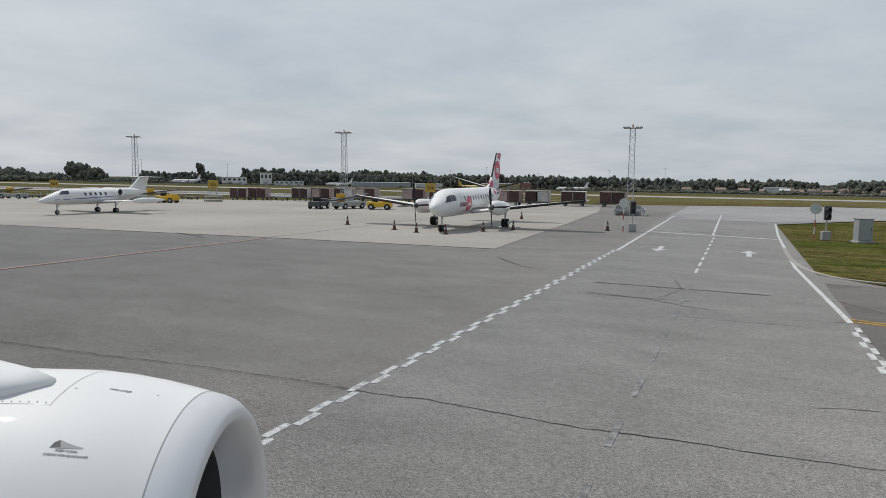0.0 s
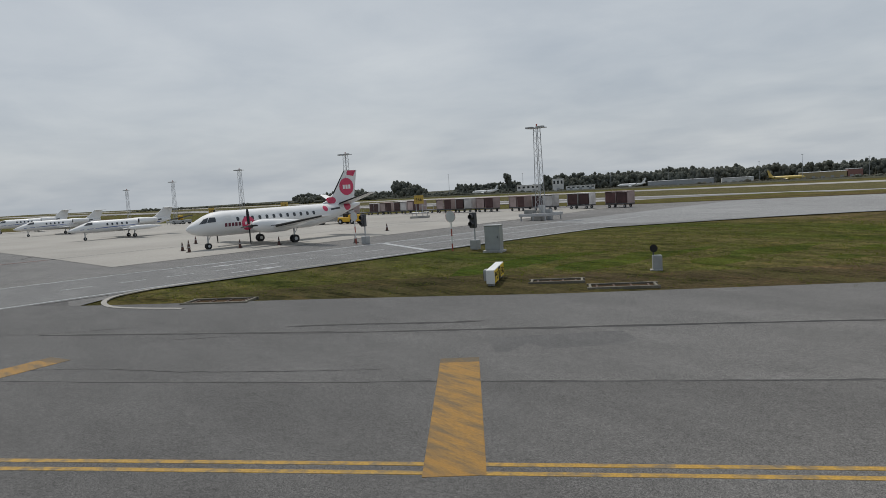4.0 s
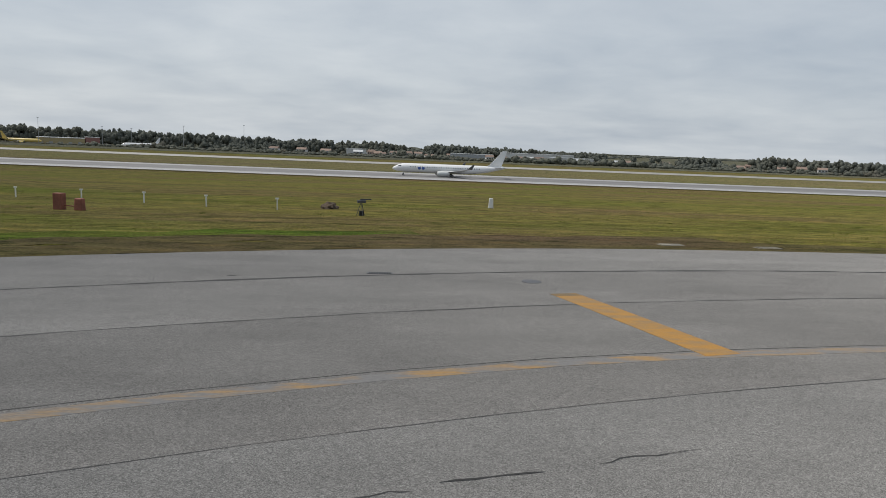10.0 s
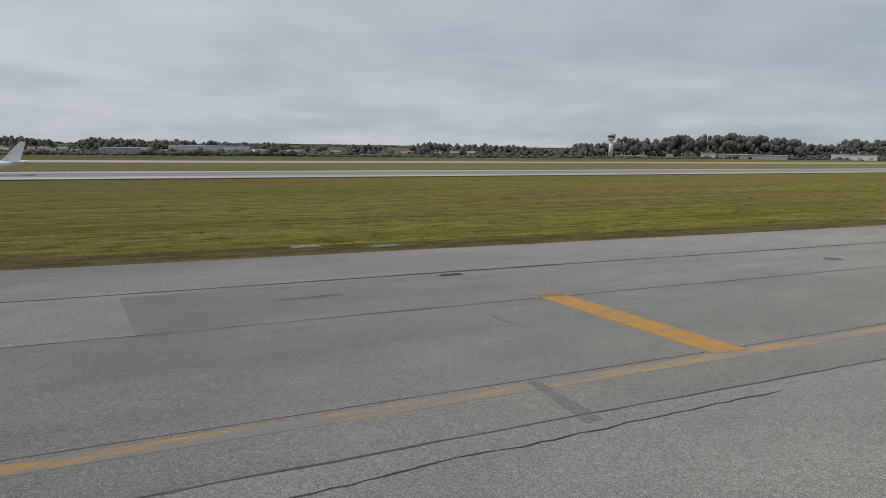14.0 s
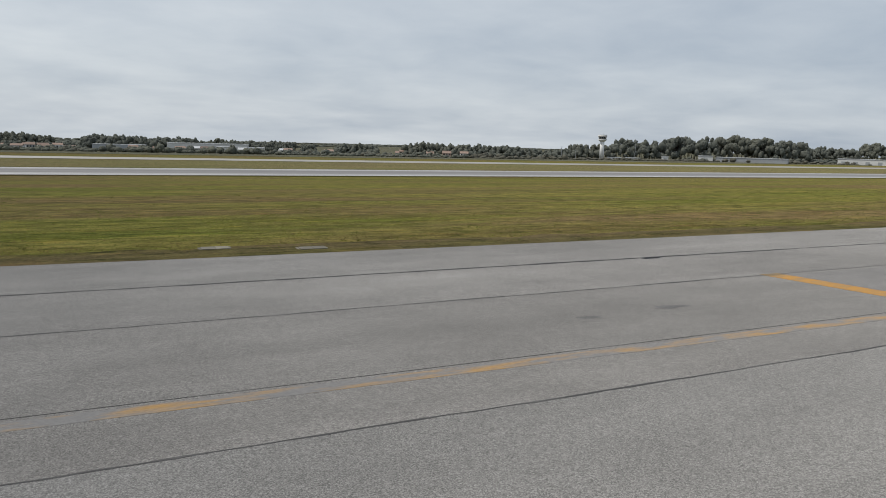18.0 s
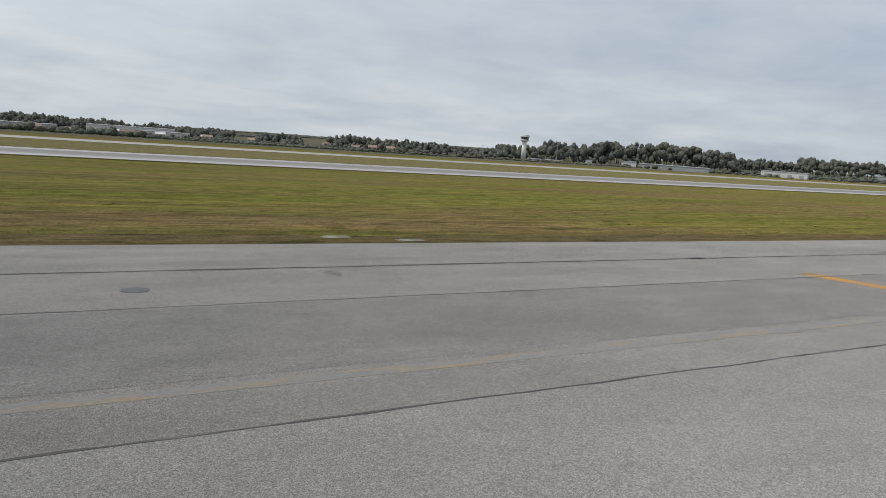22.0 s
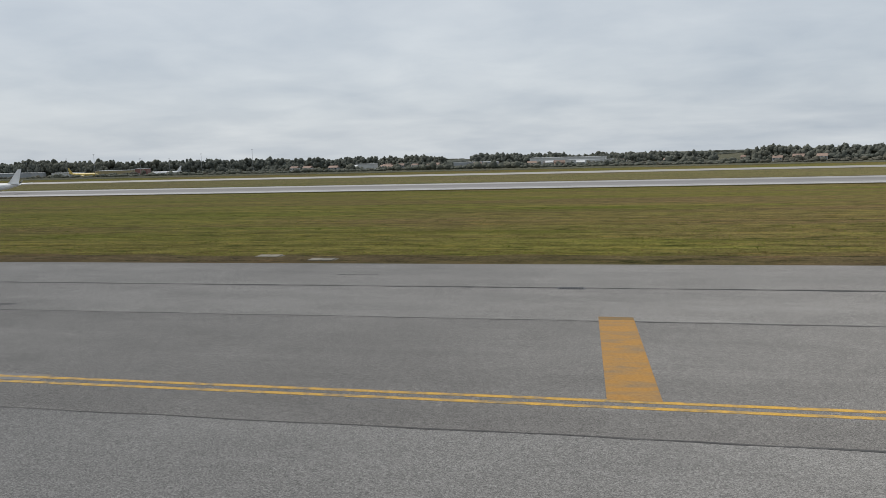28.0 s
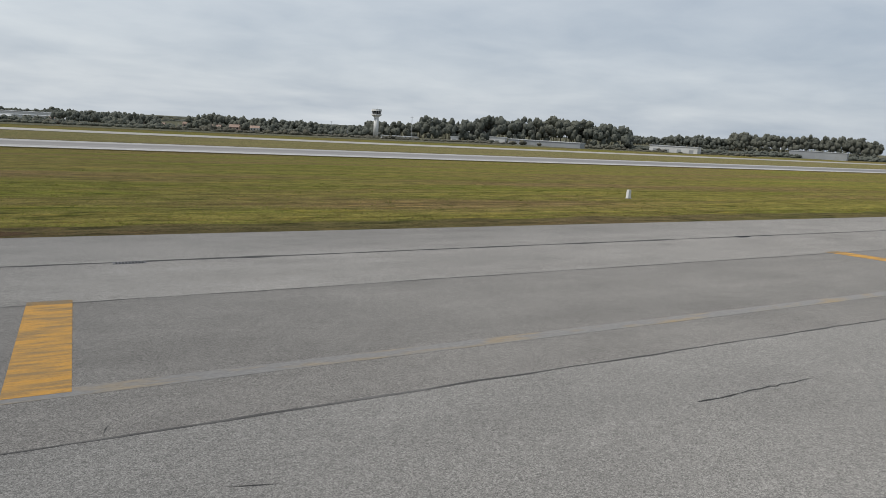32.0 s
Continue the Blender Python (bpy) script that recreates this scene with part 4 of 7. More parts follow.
def bizjet(m, tanks=True, label="small white business jet with wing tip tanks, parked on concrete"):
    """A small business jet, nose towards +x, nose gear at the origin."""
    p = empty("business_jet", m, label, "aircraft", "parked business jets")
    st = [(2.1, 1.35, 0.03, 0.03), (1.7, 1.38, 0.25, 0.2), (0.9, 1.48, 0.5, 0.42), (0.0, 1.62, 0.68, 0.62), (-1.0, 1.72, 0.79, 0.8), (-6.6, 1.72, 0.8, 0.8), (-8.4, 1.82, 0.62, 0.62), (-10.2, 2.0, 0.35, 0.36), (-11.4, 2.12, 0.1, 0.12)]
    half = flank(st)
    part("fuselage", hull(st, 20), WHITE_PAINT, p, "white fuselage with a blue stripe", True)
    cabin_windows(p, half, [-2.7 - 0.62 * i for i in range(5)], 1.98, 0.13, 0.17)
    for sd in (1, -1):
        part("windscreen", side_plate([(0.15, 1.98), (-0.85, 2.02), (-0.95, 2.36), (-0.35, 2.34)], half, sd, 0.02), GLASS_DARK, p, "dark windscreen")
        part("stripe", side_plate([(0.6, 1.42), (-9.8, 1.75), (-9.8, 1.84), (0.6, 1.50)], half, sd), BLUE_PAINT, p, "thin blue stripe")
        part("wing", foil([(-4.2, sd * 0.6, 1.15, 2.3, 0), (-5.2, sd * 5.9, 1.35, 1.1, 0)], 0.1), WHITE_PAINT, p, "white wing", True)
        if tanks:
            part("tip_tank", loft([[(x, sd * 6.0 + r * math.cos(a), 1.38 + r * math.sin(a)) for a in (2 * math.pi * i / 12 for i in range(12))] for x, r in ((-3.6, 0.03), (-4.0, 0.2), (-4.9, 0.3), (-6.3, 0.28), (-7.6, 0.12), (-8.0, 0.03))]), WHITE_PAINT, p, "white wing tip tank", True)
        eng = part("engine", loft([[(x, sd * 1.28 + r * math.cos(a), 2.12 + r * math.sin(a)) for a in (2 * math.pi * i / 16 for i in range(16))] for x, r in ((-6.6, 0.36), (-6.75, 0.42), (-7.6, 0.44), (-8.7, 0.36), (-9.1, 0.28))]), WHITE_PAINT, p, "white rear engine", True)
        part("intake", rod((-6.58, sd * 1.28, 2.12), (-6.7, sd * 1.28, 2.12), 0.31, 0.31, 16), BLACK, eng, "dark engine intake")
        part("pylon", box(1.4, 0.55, 0.16, (-7.7, sd * 0.8, 2.05)), WHITE_PAINT, eng)
        undercarriage(p, -5.9, sd * 1.3, 0.24, 0.15, 1.1)
        part("tailplane", foil([(-10.5, 0.0, 3.72, 1.25, 0), (-11.3, sd * 2.2, 3.72, 0.6, 0)], 0.09), WHITE_PAINT, p, "white T tailplane", True)
        part("marking_bar", side_plate([(-9.0, 1.95), (-10.0, 2.02), (-10.0, 2.22), (-9.0, 2.15)], half, sd, 0.02), DARK_GREY, p, "dark bar of unreadable marking")
    part("fin", loft([[(lx, hw, z), (tx, 0.02, z), (tx, -0.02, z), (lx, -hw, z)] for lx, tx, z, hw in ((-8.4, -11.3, 2.2, 0.07), (-9.4, -11.5, 2.7, 0.09), (-10.5, -11.85, 3.72, 0.06))]), WHITE_PAINT, p, "white tail fin")
    undercarriage(p, 0.0, 0.0, 0.22, 0.14, 1.1, False)
    return p


def jetliner(name, m, label, length=38.6, dia=3.0, span=28.7, fin=10.5, body=WHITE_PAINT, tail=None, engine_mat=None, windows=28, low=2.9, badge=None):
    """An airliner with engines under a low wing, nose towards +x, middle at the origin."""
    p = empty(name, m, label, "aircraft")
    L, r = length / 2, dia / 2
    zc = low
    st = [(L, zc - 0.25 * r, 0.04, 0.04), (L - 0.35 * r, zc - 0.22 * r, 0.38 * r, 0.36 * r), (L - 1.2 * r, zc - 0.12 * r, 0.72 * r, 0.70 * r), (L - 2.4 * r, zc, 0.94 * r, 0.95 * r), (L - 3.4 * r, zc, r, r), (-L * 0.42, zc, r, r), (-L * 0.68, zc + 0.2 * r, 0.75 * r, 0.76 * r), (-L * 0.9, zc + 0.45 * r, 0.32 * r, 0.34 * r), (-L, zc + 0.55 * r, 0.06, 0.08)]
    half = flank(st)
    part("fuselage", hull(st, 20), body, p, "", True)
    x0, x1 = L - 4.2 * r, -L * 0.55
    for sd in (1, -1):
        for i in range(windows):
            part("cabin_window", side_plate(oval(x0 + (x1 - x0) * i / (windows - 1), zc + 0.28 * r, 0.16, 0.2, 6), half, sd), GLASS_DARK, p)
        part("windscreen", side_plate([(L - 1.0 * r, zc + 0.22 * r), (L - 1.9 * r, zc + 0.3 * r), (L - 2.1 * r, zc + 0.62 * r), (L - 1.5 * r, zc + 0.5 * r)], half, sd, 0.03), GLASS_DARK, p, "dark windscreen")
        part("wing", foil([(length * 0.10, sd * r * 0.6, zc - 0.6 * r, length * 0.17, 0), (-length * 0.02, sd * span * 0.2, zc - 0.45 * r, length * 0.095, 0), (-length * 0.135, sd * span * 0.47, zc + 0.35 * r, length * 0.04, 0)], 0.11), PALE_GREY, p, "pale grey swept wing", True)
        part("winglet", foil([(-length * 0.135, sd * span * 0.47, zc + 0.35 * r, length * 0.04, sd * -30), (-length * 0.18, sd * span * 0.5, zc + 0.35 * r + 1.6, length * 0.015, sd * -80)], 0.08), DARK_GREY, p, "dark upturned winglet", True)
        e = [(length * 0.105, 0.74), (length * 0.10, 0.88), (length * 0.06, 0.92), (length * 0.02, 0.75), (-length * 0.005, 0.5)]
        eng = part("engine", loft([[(x, sd * span * 0.165 + rr * dia / 3.0 * math.cos(a), zc - 1.05 * r + rr * dia / 3.0 * math.sin(a)) for a in (2 * math.pi * i / 16 for i in range(16))] for x, rr in e]), engine_mat or PALE_GREY, p, "", True)
        part("intake", rod((length * 0.107, sd * span * 0.165, zc - 1.05 * r), (length * 0.1, sd * span * 0.165, zc - 1.05 * r), 0.66 * dia / 3.0, seg=16), BLACK, eng, "dark engine intake")
        part("tailplane", foil([(-L * 0.82, sd * 0.3, zc + 0.6 * r, length * 0.09, 0), (-L * 0.97, sd * span * 0.2, zc + 0.9 * r, length * 0.04, 0)], 0.09), body, p, "", True)
        undercarriage(p, -length * 0.03, sd * dia * 0.95, 0.5, 0.35, zc - 0.7 * r)
        if badge:
            for i in range(2):
                part("logo_shape", side_plate(oval(L - 6.2 * r - i * 1.3, zc - 0.02 * r, 0.55, 0.5, 12), half, sd), badge, p, "round logo shape")
    undercarriage(p, L * 0.80, 0.0, 0.38, 0.25, zc - 0.8 * r)
    part("fin", loft([[(lx, hw, z), (tx, 0.03, z), (tx, -0.03, z), (lx, -hw, z)] for lx, tx, z, hw in ((-L * 0.64, -L * 0.95, zc + 0.6 * r, 0.14), (-L * 0.74, -L * 0.965, zc + 1.3 * r, 0.16), (-L * 0.97, -L * 1.05, fin, 0.08))]), tail or body, p, "tail fin")
    return p


def own_airliner(m):
    """The engine and wing of the airliner that the camera rides in: +x forward, +y left, origin on the ground below the window."""
    p = empty("airliner", m, "white airliner engine with polished intake lip, wing and red winglet", "aircraft")
    cy, cz = 4.156, 1.461
    prof = [(-0.821, 0.884), (-0.841, 0.930), (-0.901, 0.986), (-0.955, 1.010), (-1.021, 1.028)]
    body = [(-1.021, 1.028), (-1.17, 1.068), (-1.32, 1.105), (-1.52, 1.143), (-1.72, 1.168), (-2.1, 1.178), (-2.52, 1.17), (-3.42, 1.089), (-4.3, 0.92), (-4.9, 0.78)]
    body_x, body_r = [-x for x, r in body], [r for x, r in body]

    def on_hull(x, a, out=0.0):
        """A point of the cowling x metres along it, at the angle a round it."""
        r = float(np.interp(-x, body_x, body_r)) + out
        return (x + 0.10 * r * math.cos(a), cy + r * math.cos(a), cz - 0.0143 * (x + 2.2) + r * math.sin(a))

    def ring(x, r):
        return [(x + 0.10 * r * math.cos(2 * math.pi * i / 96), cy + r * math.cos(2 * math.pi * i / 96), cz - 0.0143 * (x + 2.2) + r * math.sin(2 * math.pi * i / 96)) for i in range(96)]
    lip = loft([ring(x, r) for x, r in [(-1.12, 0.765), (-1.0, 0.785), (-0.90, 0.812), (-0.845, 0.838), (-0.822, 0.860)] + prof], close=False)
    part("intake_lip", lip, LIP_METAL, p, "polished metal intake lip", True)
    part("intake_wall", loft([ring(x, r) for x, r in ((-1.12, 0.765), (-1.3, 0.76), (-1.75, 0.77))], close=False), DARK_GREY, p, "dark grey lining of the intake", True)
    nac = part("nacelle", loft([ring(x, r) for x, r in body], close=False), WHITE_PAINT, p, "glossy white nacelle cowling", True)
    part("fan_duct", rod((-1.62, cy, cz), (-1.68, cy, cz), 0.765, seg=32), BLACK, p, "dark fan inside the intake")
    part("exhaust", rod((-4.7, cy, cz), (-5.6, cy, cz), 0.62, 0.38, 24), DARK_GREY, p)
    part("pylon_fairing", loft([[(x, cy - 0.1 + w * math.cos(a), z + h * math.sin(a)) for a in (2 * math.pi * i / 20 for i in range(20))] for x, w, h, z in ((-1.78, 0.04, 0.02, 2.63), (-1.95, 0.18, 0.08, 2.62), (-2.2, 0.28, 0.15, 2.61), (-2.8, 0.40, 0.26, 2.60), (-4.6, 0.46, 0.4, 2.6), (-6.0, 0.4, 0.4, 2.5))]), WHITE_PAINT, p, "white pylon fairing", True)
    part("cowl_seam", loft([ring(-1.021, 1.0305), ring(-1.026, 1.0320)], close=False), GREY_PAINT, nac, "thin cowl seam")
    part("wing", foil([(-3.6, 1.6, 2.1, 5.2, 0), (-5.2, 5.2, 2.3, 3.6, 0), (-10.6, 16.6, 3.2, 1.5, 0)], 0.11), WHITE_SATIN, p, "white wing", True)
    part("winglet", foil([(-10.6, 16.6, 3.2, 1.5, -20), (-11.2, 17.1, 3.9, 1.3, -70), (-12.1, 17.5, 5.6, 0.6, -80)], 0.08), WHITE_PAINT, p, "upturned wing tip", True)
    part("winglet_band", loft([[(x, y + s * 0.06, z) for x, s in ((lx, 1), (tx, 1), (tx, -1), (lx, -1))] for lx, tx, y, z in ((-11.4, -12.5, 17.17, 4.2), (-11.9, -12.65, 17.42, 5.2))]), RED_PAINT, p, "red band")
    part("main_gear", rod((-7.2, 2.6, 0.5), (-7.2, 2.2, 2.2), 0.12), PALE_GREY, p)
    for k in (2.3, 2.9):
        wheel(p, (-7.2, k, 0.5), 0.5, 0.34)

    def on_cowl(x, ang, size, text):
        """Stencilled words that follow the cowling's curve."""
        ob = lettering(text, size, DARK_GREY, nac, Matrix(), "lettering", "dark stencilled lettering", 0.0008)
        for v in ob.data.vertices:
            v.co = on_hull(x + v.co.x, radians(ang) - v.co.y / 1.12, 0.0012 + 0.0008 * (v.co.z > 0))
    on_cowl(-1.395, 95.2, 0.030, "NO STEP")
    on_cowl(-1.44, 122.2, 0.019, "KEEP CLEAR")
    on_cowl(-1.435, 123.6, 0.019, "CHECK FOR BLOCKAGE")
    on_cowl(-2.24, 104.2, 0.030, "NO STEP")
    mark = bmesh.new()
    rim = [mark.verts.new(on_hull(x, radians(g), 0.0015)) for x, g in ((-1.525, 121.3), (-1.515, 119.6), (-1.495, 118.6), (-1.46, 119.3), (-1.42, 120.0), (-1.37, 120.5), (-1.375, 120.8), (-1.42, 121.0), (-1.47, 121.2))]
    mark.faces.new(rim)
    part("drain_mark", mark, GREY_PAINT, nac, "grey wedge-shaped drain scoop")
    core = bmesh.new()
    core.faces.new([core.verts.new(on_hull(x, radians(g), 0.0022)) for x, g in ((-1.522, 121.2), (-1.513, 119.7), (-1.493, 118.8), (-1.475, 120.9))])
    part("drain_hole", core, DARK_GREY, nac, "dark mouth of the drain scoop")
    for x0, a0, x1, a1 in ((-1.66, 91.5, -1.66, 106.5), (-1.66, 106.5, -3.0, 106.5), (-1.66, 60, -1.66, 91.5)):
        seam = bmesh.new()
        rows = []
        for k in range(13):
            x, g = x0 + (x1 - x0) * k / 12, radians(a0 + (a1 - a0) * k / 12)
            rows.append([seam.verts.new(on_hull(x + d, g + e, 0.001)) for d, e in ((0.0018, 0.0016), (-0.0018, -0.0016))])
        for q, w in zip(rows, rows[1:]):
            seam.faces.new((q[0], q[1], w[1], w[0]))
        part("panel_seam", seam, GREY_PAINT, nac)
    for k in range(26):
        c = Vector(on_hull(-1.69 - 0.045 * k, radians(105.6)))
        part("rivet", rod(c, c + Vector((0, -0.002, 0.002)), 0.004, seg=6), GREY_PAINT, nac)
    for x, g in ((-1.20, 93.0), (-1.62, 97.0)):
        c = Vector(on_hull(x, radians(g)))
        part("fastener", rod(c, c + Vector((0, 0, 0.002)), 0.006, seg=8), GREY_PAINT, nac)
    return p


# ---------------------------------------------------------------- apron equipment
def light_mast(m, h=9.4):
    p = empty("light_mast", m, "slim steel lattice floodlight mast on a concrete block base", "light mast", "floodlight masts")
    part("base", box(1.5, 1.5, 0.55, bevel=0.05), CONCRETE_BLOCK, p, "concrete base block")
    for i, rr in enumerate((0.75, 0.75)):
        part("barrier_rail", box(3.2, 0.12, 0.28, (0, (-1.5, 1.5)[i], 0.45), 0.02), STEEL, p, "steel crash rail")
        part("barrier_rail", box(0.12, 3.2, 0.28, ((-1.6, 1.6)[i], 0, 0.45), 0.02), STEEL, p, "steel crash rail")
    for x in (-1.5, 0, 1.5):
        for y in (-1.42, 1.42):
            part("barrier_post", box(0.1, 0.1, 0.75, (x, y, 0)), STEEL, p)
    part("cabinet", box(0.6, 0.4, 1.1, (0.9, 0.2, 0.0), 0.02), GREY_PAINT, p, "grey switch cabinet")
    for x, y, l, d, h0, z in ((-0.95, -0.55, 1.0, 0.8, 0.6, 0.55), (0.1, -0.75, 0.9, 0.5, 0.75, 0.0), (-1.0, 0.75, 1.1, 0.5, 0.9, 0.0)):
        part("ballast_block", box(l, d, h0, (x, y, z), 0.03), CONCRETE_BLOCK, p, "grey ballast block")
    part("cabinet", box(0.55, 0.4, 1.5, (-0.35, 0.75, 0.0), 0.02), PALE_GREY, p, "pale switch cabinet")
    w = 0.3
    for x, y in ((-1, -1), (1, -1), (1, 1), (-1, 1)):
        part("chord", rod((x * w * 1.2, y * w * 1.2, 0.55), (x * w * 0.8, y * w * 0.8, h), 0.035, seg=6), STEEL, p)
    n = 14
    for k in range(n):
        z0, z1 = 0.6 + (h - 0.6) * k / n, 0.6 + (h - 0.6) * (k + 1) / n
        bm = bmesh.new()
        for j in range(4):
            c = ((-1, -1), (1, -1), (1, 1), (-1, 1))
            a, b = c[j], c[(j + 1) % 4]
            if k % 2:
                a, b = b, a
            rod((a[0] * w, a[1] * w, z0), (b[0] * w, b[1] * w, z1), 0.016, seg=4, bm=bm, cap=False)
        part("lattice_brace", bm, STEEL, p)
    part("platform", box(1.9, 0.9, 0.08, (0, 0, h)), STEEL, p)
    for x in (-0.85, -0.45, 0.45, 0.85):
        fl = part("floodlight", box(0.36, 0.5, 0.16, (x, -0.35, h + 0.02), 0.02), GREY_PAINT, p, "grey floodlight")
        part("lens", box(0.28, 0.4, 0.02, (x, -0.37, h)), PALE_GREY, fl)
    part("beacon", rod((0, 0, h + 0.08), (0, 0, h + 0.45), 0.07), RED_BOX, p, "small obstruction light")
    return p


def stand_sign(m, text):
    p = empty("stand_sign", m, "yellow stand number board on a barred concrete base", "sign", "stand number boards")
    part("base", box(2.4, 1.6, 0.3, bevel=0.04), CONCRETE_BLOCK, p)
    for k in range(3):
        part("rail", rod((-1.2, 0.7 - 0.7 * k, 0.75), (1.2, 0.7 - 0.7 * k, 0.75), 0.04), STEEL, p)
    for x in (-1.1, 1.1):
        part("rail_post", rod((x, 0, 0.3), (x, 0, 0.8), 0.05), STEEL, p)
    for x in (-0.45, 0.45):
        part("post", rod((x, 0, 0.3), (x, 0, 2.1), 0.05), STEEL, p)
    bd = part("board", box(1.35, 0.1, 1.15, (0, 0, 1.95), 0.015), DULL_YELLOW, p, "yellow board with a dark stand number")
    lettering(text, 0.62, BLACK, bd, pose(0, -0.056, 2.3, 90, 0, 0), "stand_number")
    return p


def baggage_trailer(m, style):
    """A covered baggage trailer, 3.6 m long along x."""
    p = empty("baggage_trailer", m, ("white and maroon curtained baggage trailer on small wheels", "faded red baggage trailer with pale panels", "low flat baggage dolly with grey frame")[style], "baggage trailer", "baggage trailers")
    part("chassis", box(3.5, 1.5, 0.16, (0, 0, 0.42), 0.02), DARK_GREY, p)
    for x in (-1.2, 1.2):
        for y in (-0.62, 0.62):
            wheel(p, (x, y, 0.2), 0.2, 0.12)
    part("tow_bar", rod((1.75, 0, 0.48), (2.45, 0, 0.35), 0.035), DARK_GREY, p)
    if style < 2:
        mt = TRAILER_BODY if style == 0 else TRAILER_RED
        part("roof", box(3.5, 1.6, 0.1, (0, 0, 2.05), 0.03), mt, p, "faded roof panel")
        for x in (-1.72, 1.72):
            part("end_panel", box(0.06, 1.5, 1.5, (x, 0, 0.56)), mt, p, "faded end panel")
        part("divider", box(0.05, 1.46, 1.5, (0.1, 0, 0.56)), mt, p)
        for k, x in enumerate((-0.85, 0.9)):
            part("curtain", box(1.5, 0.04, 1.36, (x, -0.74, 0.62), 0.015), CURTAIN if (k + style) % 2 == 0 else mt, p, "hanging side curtain")
            part("curtain", box(1.5, 0.04, 1.36, (x, 0.74, 0.62), 0.015), CURTAIN, p, "hanging side curtain")
    else:
        for x in (-1.7, 1.7):
            part("end_frame", rod((x, -0.7, 0.58), (x, -0.7, 1.2), 0.03), STEEL, p)
            part("end_frame", rod((x, 0.7, 0.58), (x, 0.7, 1.2), 0.03), STEEL, p)
            part("end_bar", rod((x, -0.7, 1.2), (x, 0.7, 1.2), 0.03), STEEL, p)
    return p


def tow_tractor(m, label="small yellow apron tow tractor", paint=None):
    p = empty("tow_tractor", m, label, "tractor")
    paint = paint or YELLOW_PAINT
    part("body", box(2.9, 1.5, 0.62, (0, 0, 0.3), 0.08), paint, p)
    part("bonnet", box(1.1, 1.3, 0.3, (0.8, 0, 0.9), 0.06), paint, p)
    part("seat", box(0.5, 0.9, 0.5, (-0.5, 0, 0.9), 0.06), BLACK, p, "black seat")
    for x in (-0.95, 0.95):
        for y in (-0.7, 0.7):
            wheel(p, (x, y, 0.35), 0.35, 0.22)
    part("wheel_rod", rod((0.25, 0.2, 0.95), (0.0, 0.2, 1.35), 0.03), BLACK, p, "steering column")
    return p


def belt_loader(m):
    p = empty("belt_loader", m, "grey and yellow belt loader standing on the apron", "loader")
    part("chassis", box(4.2, 1.7, 0.55, (0, 0, 0.35), 0.05), GREY_PAINT, p)
    part("belt", loft([[(x, y, z) for y, z in ((-0.42, z0), (0.42, z0), (0.42, z0 + 0.16), (-0.42, z0 + 0.16))] for x, z0 in ((-3.0, 0.95), (3.0, 1.65))]), DARK_GREY, p, "inclined dark belt")
    part("cab", box(0.9, 0.7, 0.9, (-0.9, 0.5, 0.9), 0.05), YELLOW_PAINT, p, "yellow driver's box")
    for x in (-1.4, 1.4):
        for y in (-0.75, 0.75):
            wheel(p, (x, y, 0.36), 0.36, 0.22)
    return p


def cone(m):
    p = empty("traffic_cone", m, "small dark grubby traffic cone on the apron", "cone", "cones round the turboprop")
    part("foot", box(0.36, 0.36, 0.04, bevel=0.01), BLACK, p)
    part("body", rod((0, 0, 0.04), (0, 0, 0.72), 0.14, 0.03, 12), ORANGE, p, "dark grubby cone body")
    part("band", rod((0, 0, 0.36), (0, 0, 0.46), 0.098, 0.082, 12), GREY_PAINT, p, "grey band")
    return p


def round_sign(m, h=2.3):
    p = empty("round_road_sign", m, "round grey-backed road sign on a red and white pole", "sign", "road signs")
    for k in range(5):
        part("pole_band", rod((0, 0, h * k / 5), (0, 0, h * (k + 1) / 5), 0.04), WHITE_SATIN if k % 2 else RED_BOX, p)
    part("disc", rod((0, -0.05, h - 0.15), (0, -0.02, h - 0.15), 0.36, seg=24), PALE_GREY, p, "round grey sign disc")
    part("rim", rod((0, -0.055, h - 0.15), (0, -0.03, h - 0.15), 0.38, seg=24, cap=False), RED_BOX, p)
    return p


def road_signal(m):
    p = empty("road_signal", m, "dark road signal lamps on a pole with a box", "signal", "road signals")
    part("pole", rod((0, 0, 0), (0, 0, 2.2), 0.05), STEEL, p)
    part("lamp_housing", box(0.42, 0.25, 0.95, (0, -0.1, 1.35), 0.03), DARK_GREY, p, "dark two-lamp housing")
    for z in (1.6, 2.05):
        part("visor", rod((0, -0.22, z), (0, -0.45, z), 0.15, seg=12, cap=False), DARK_GREY, p)
    part("box", box(0.55, 0.4, 0.6, (0, 0, 0), 0.03), GREY_PAINT, p, "grey junction box")
    return p


def cabinet(m, w=0.9, d=0.6, h=1.45, paint=None, label="grey steel electrical cabinet on a concrete plinth in the grass"):
    p = empty("electrical_cabinet", m, label, "cabinet")
    part("plinth", box(w + 0.25, d + 0.25, 0.15, (0, 0, -0.02), 0.02), CONCRETE_BLOCK, p)
    part("body", box(w, d, h, (0, 0, 0.13), 0.02), paint or GREY_PAINT, p)
    dr = part("door", box(w * 0.92, 0.03, h * 0.9, (0, -d / 2 - 0.012, 0.13 + h * 0.05), 0.008), paint or GREY_PAINT, p)
    part("handle", box(0.03, 0.03, 0.14, (w * 0.36, -d / 2 - 0.04, 0.13 + h * 0.5)), BLACK, dr)
    part("cap", box(w + 0.08, d + 0.08, 0.05, (0, 0, h + 0.13), 0.015), paint or GREY_PAINT, p)
    return p


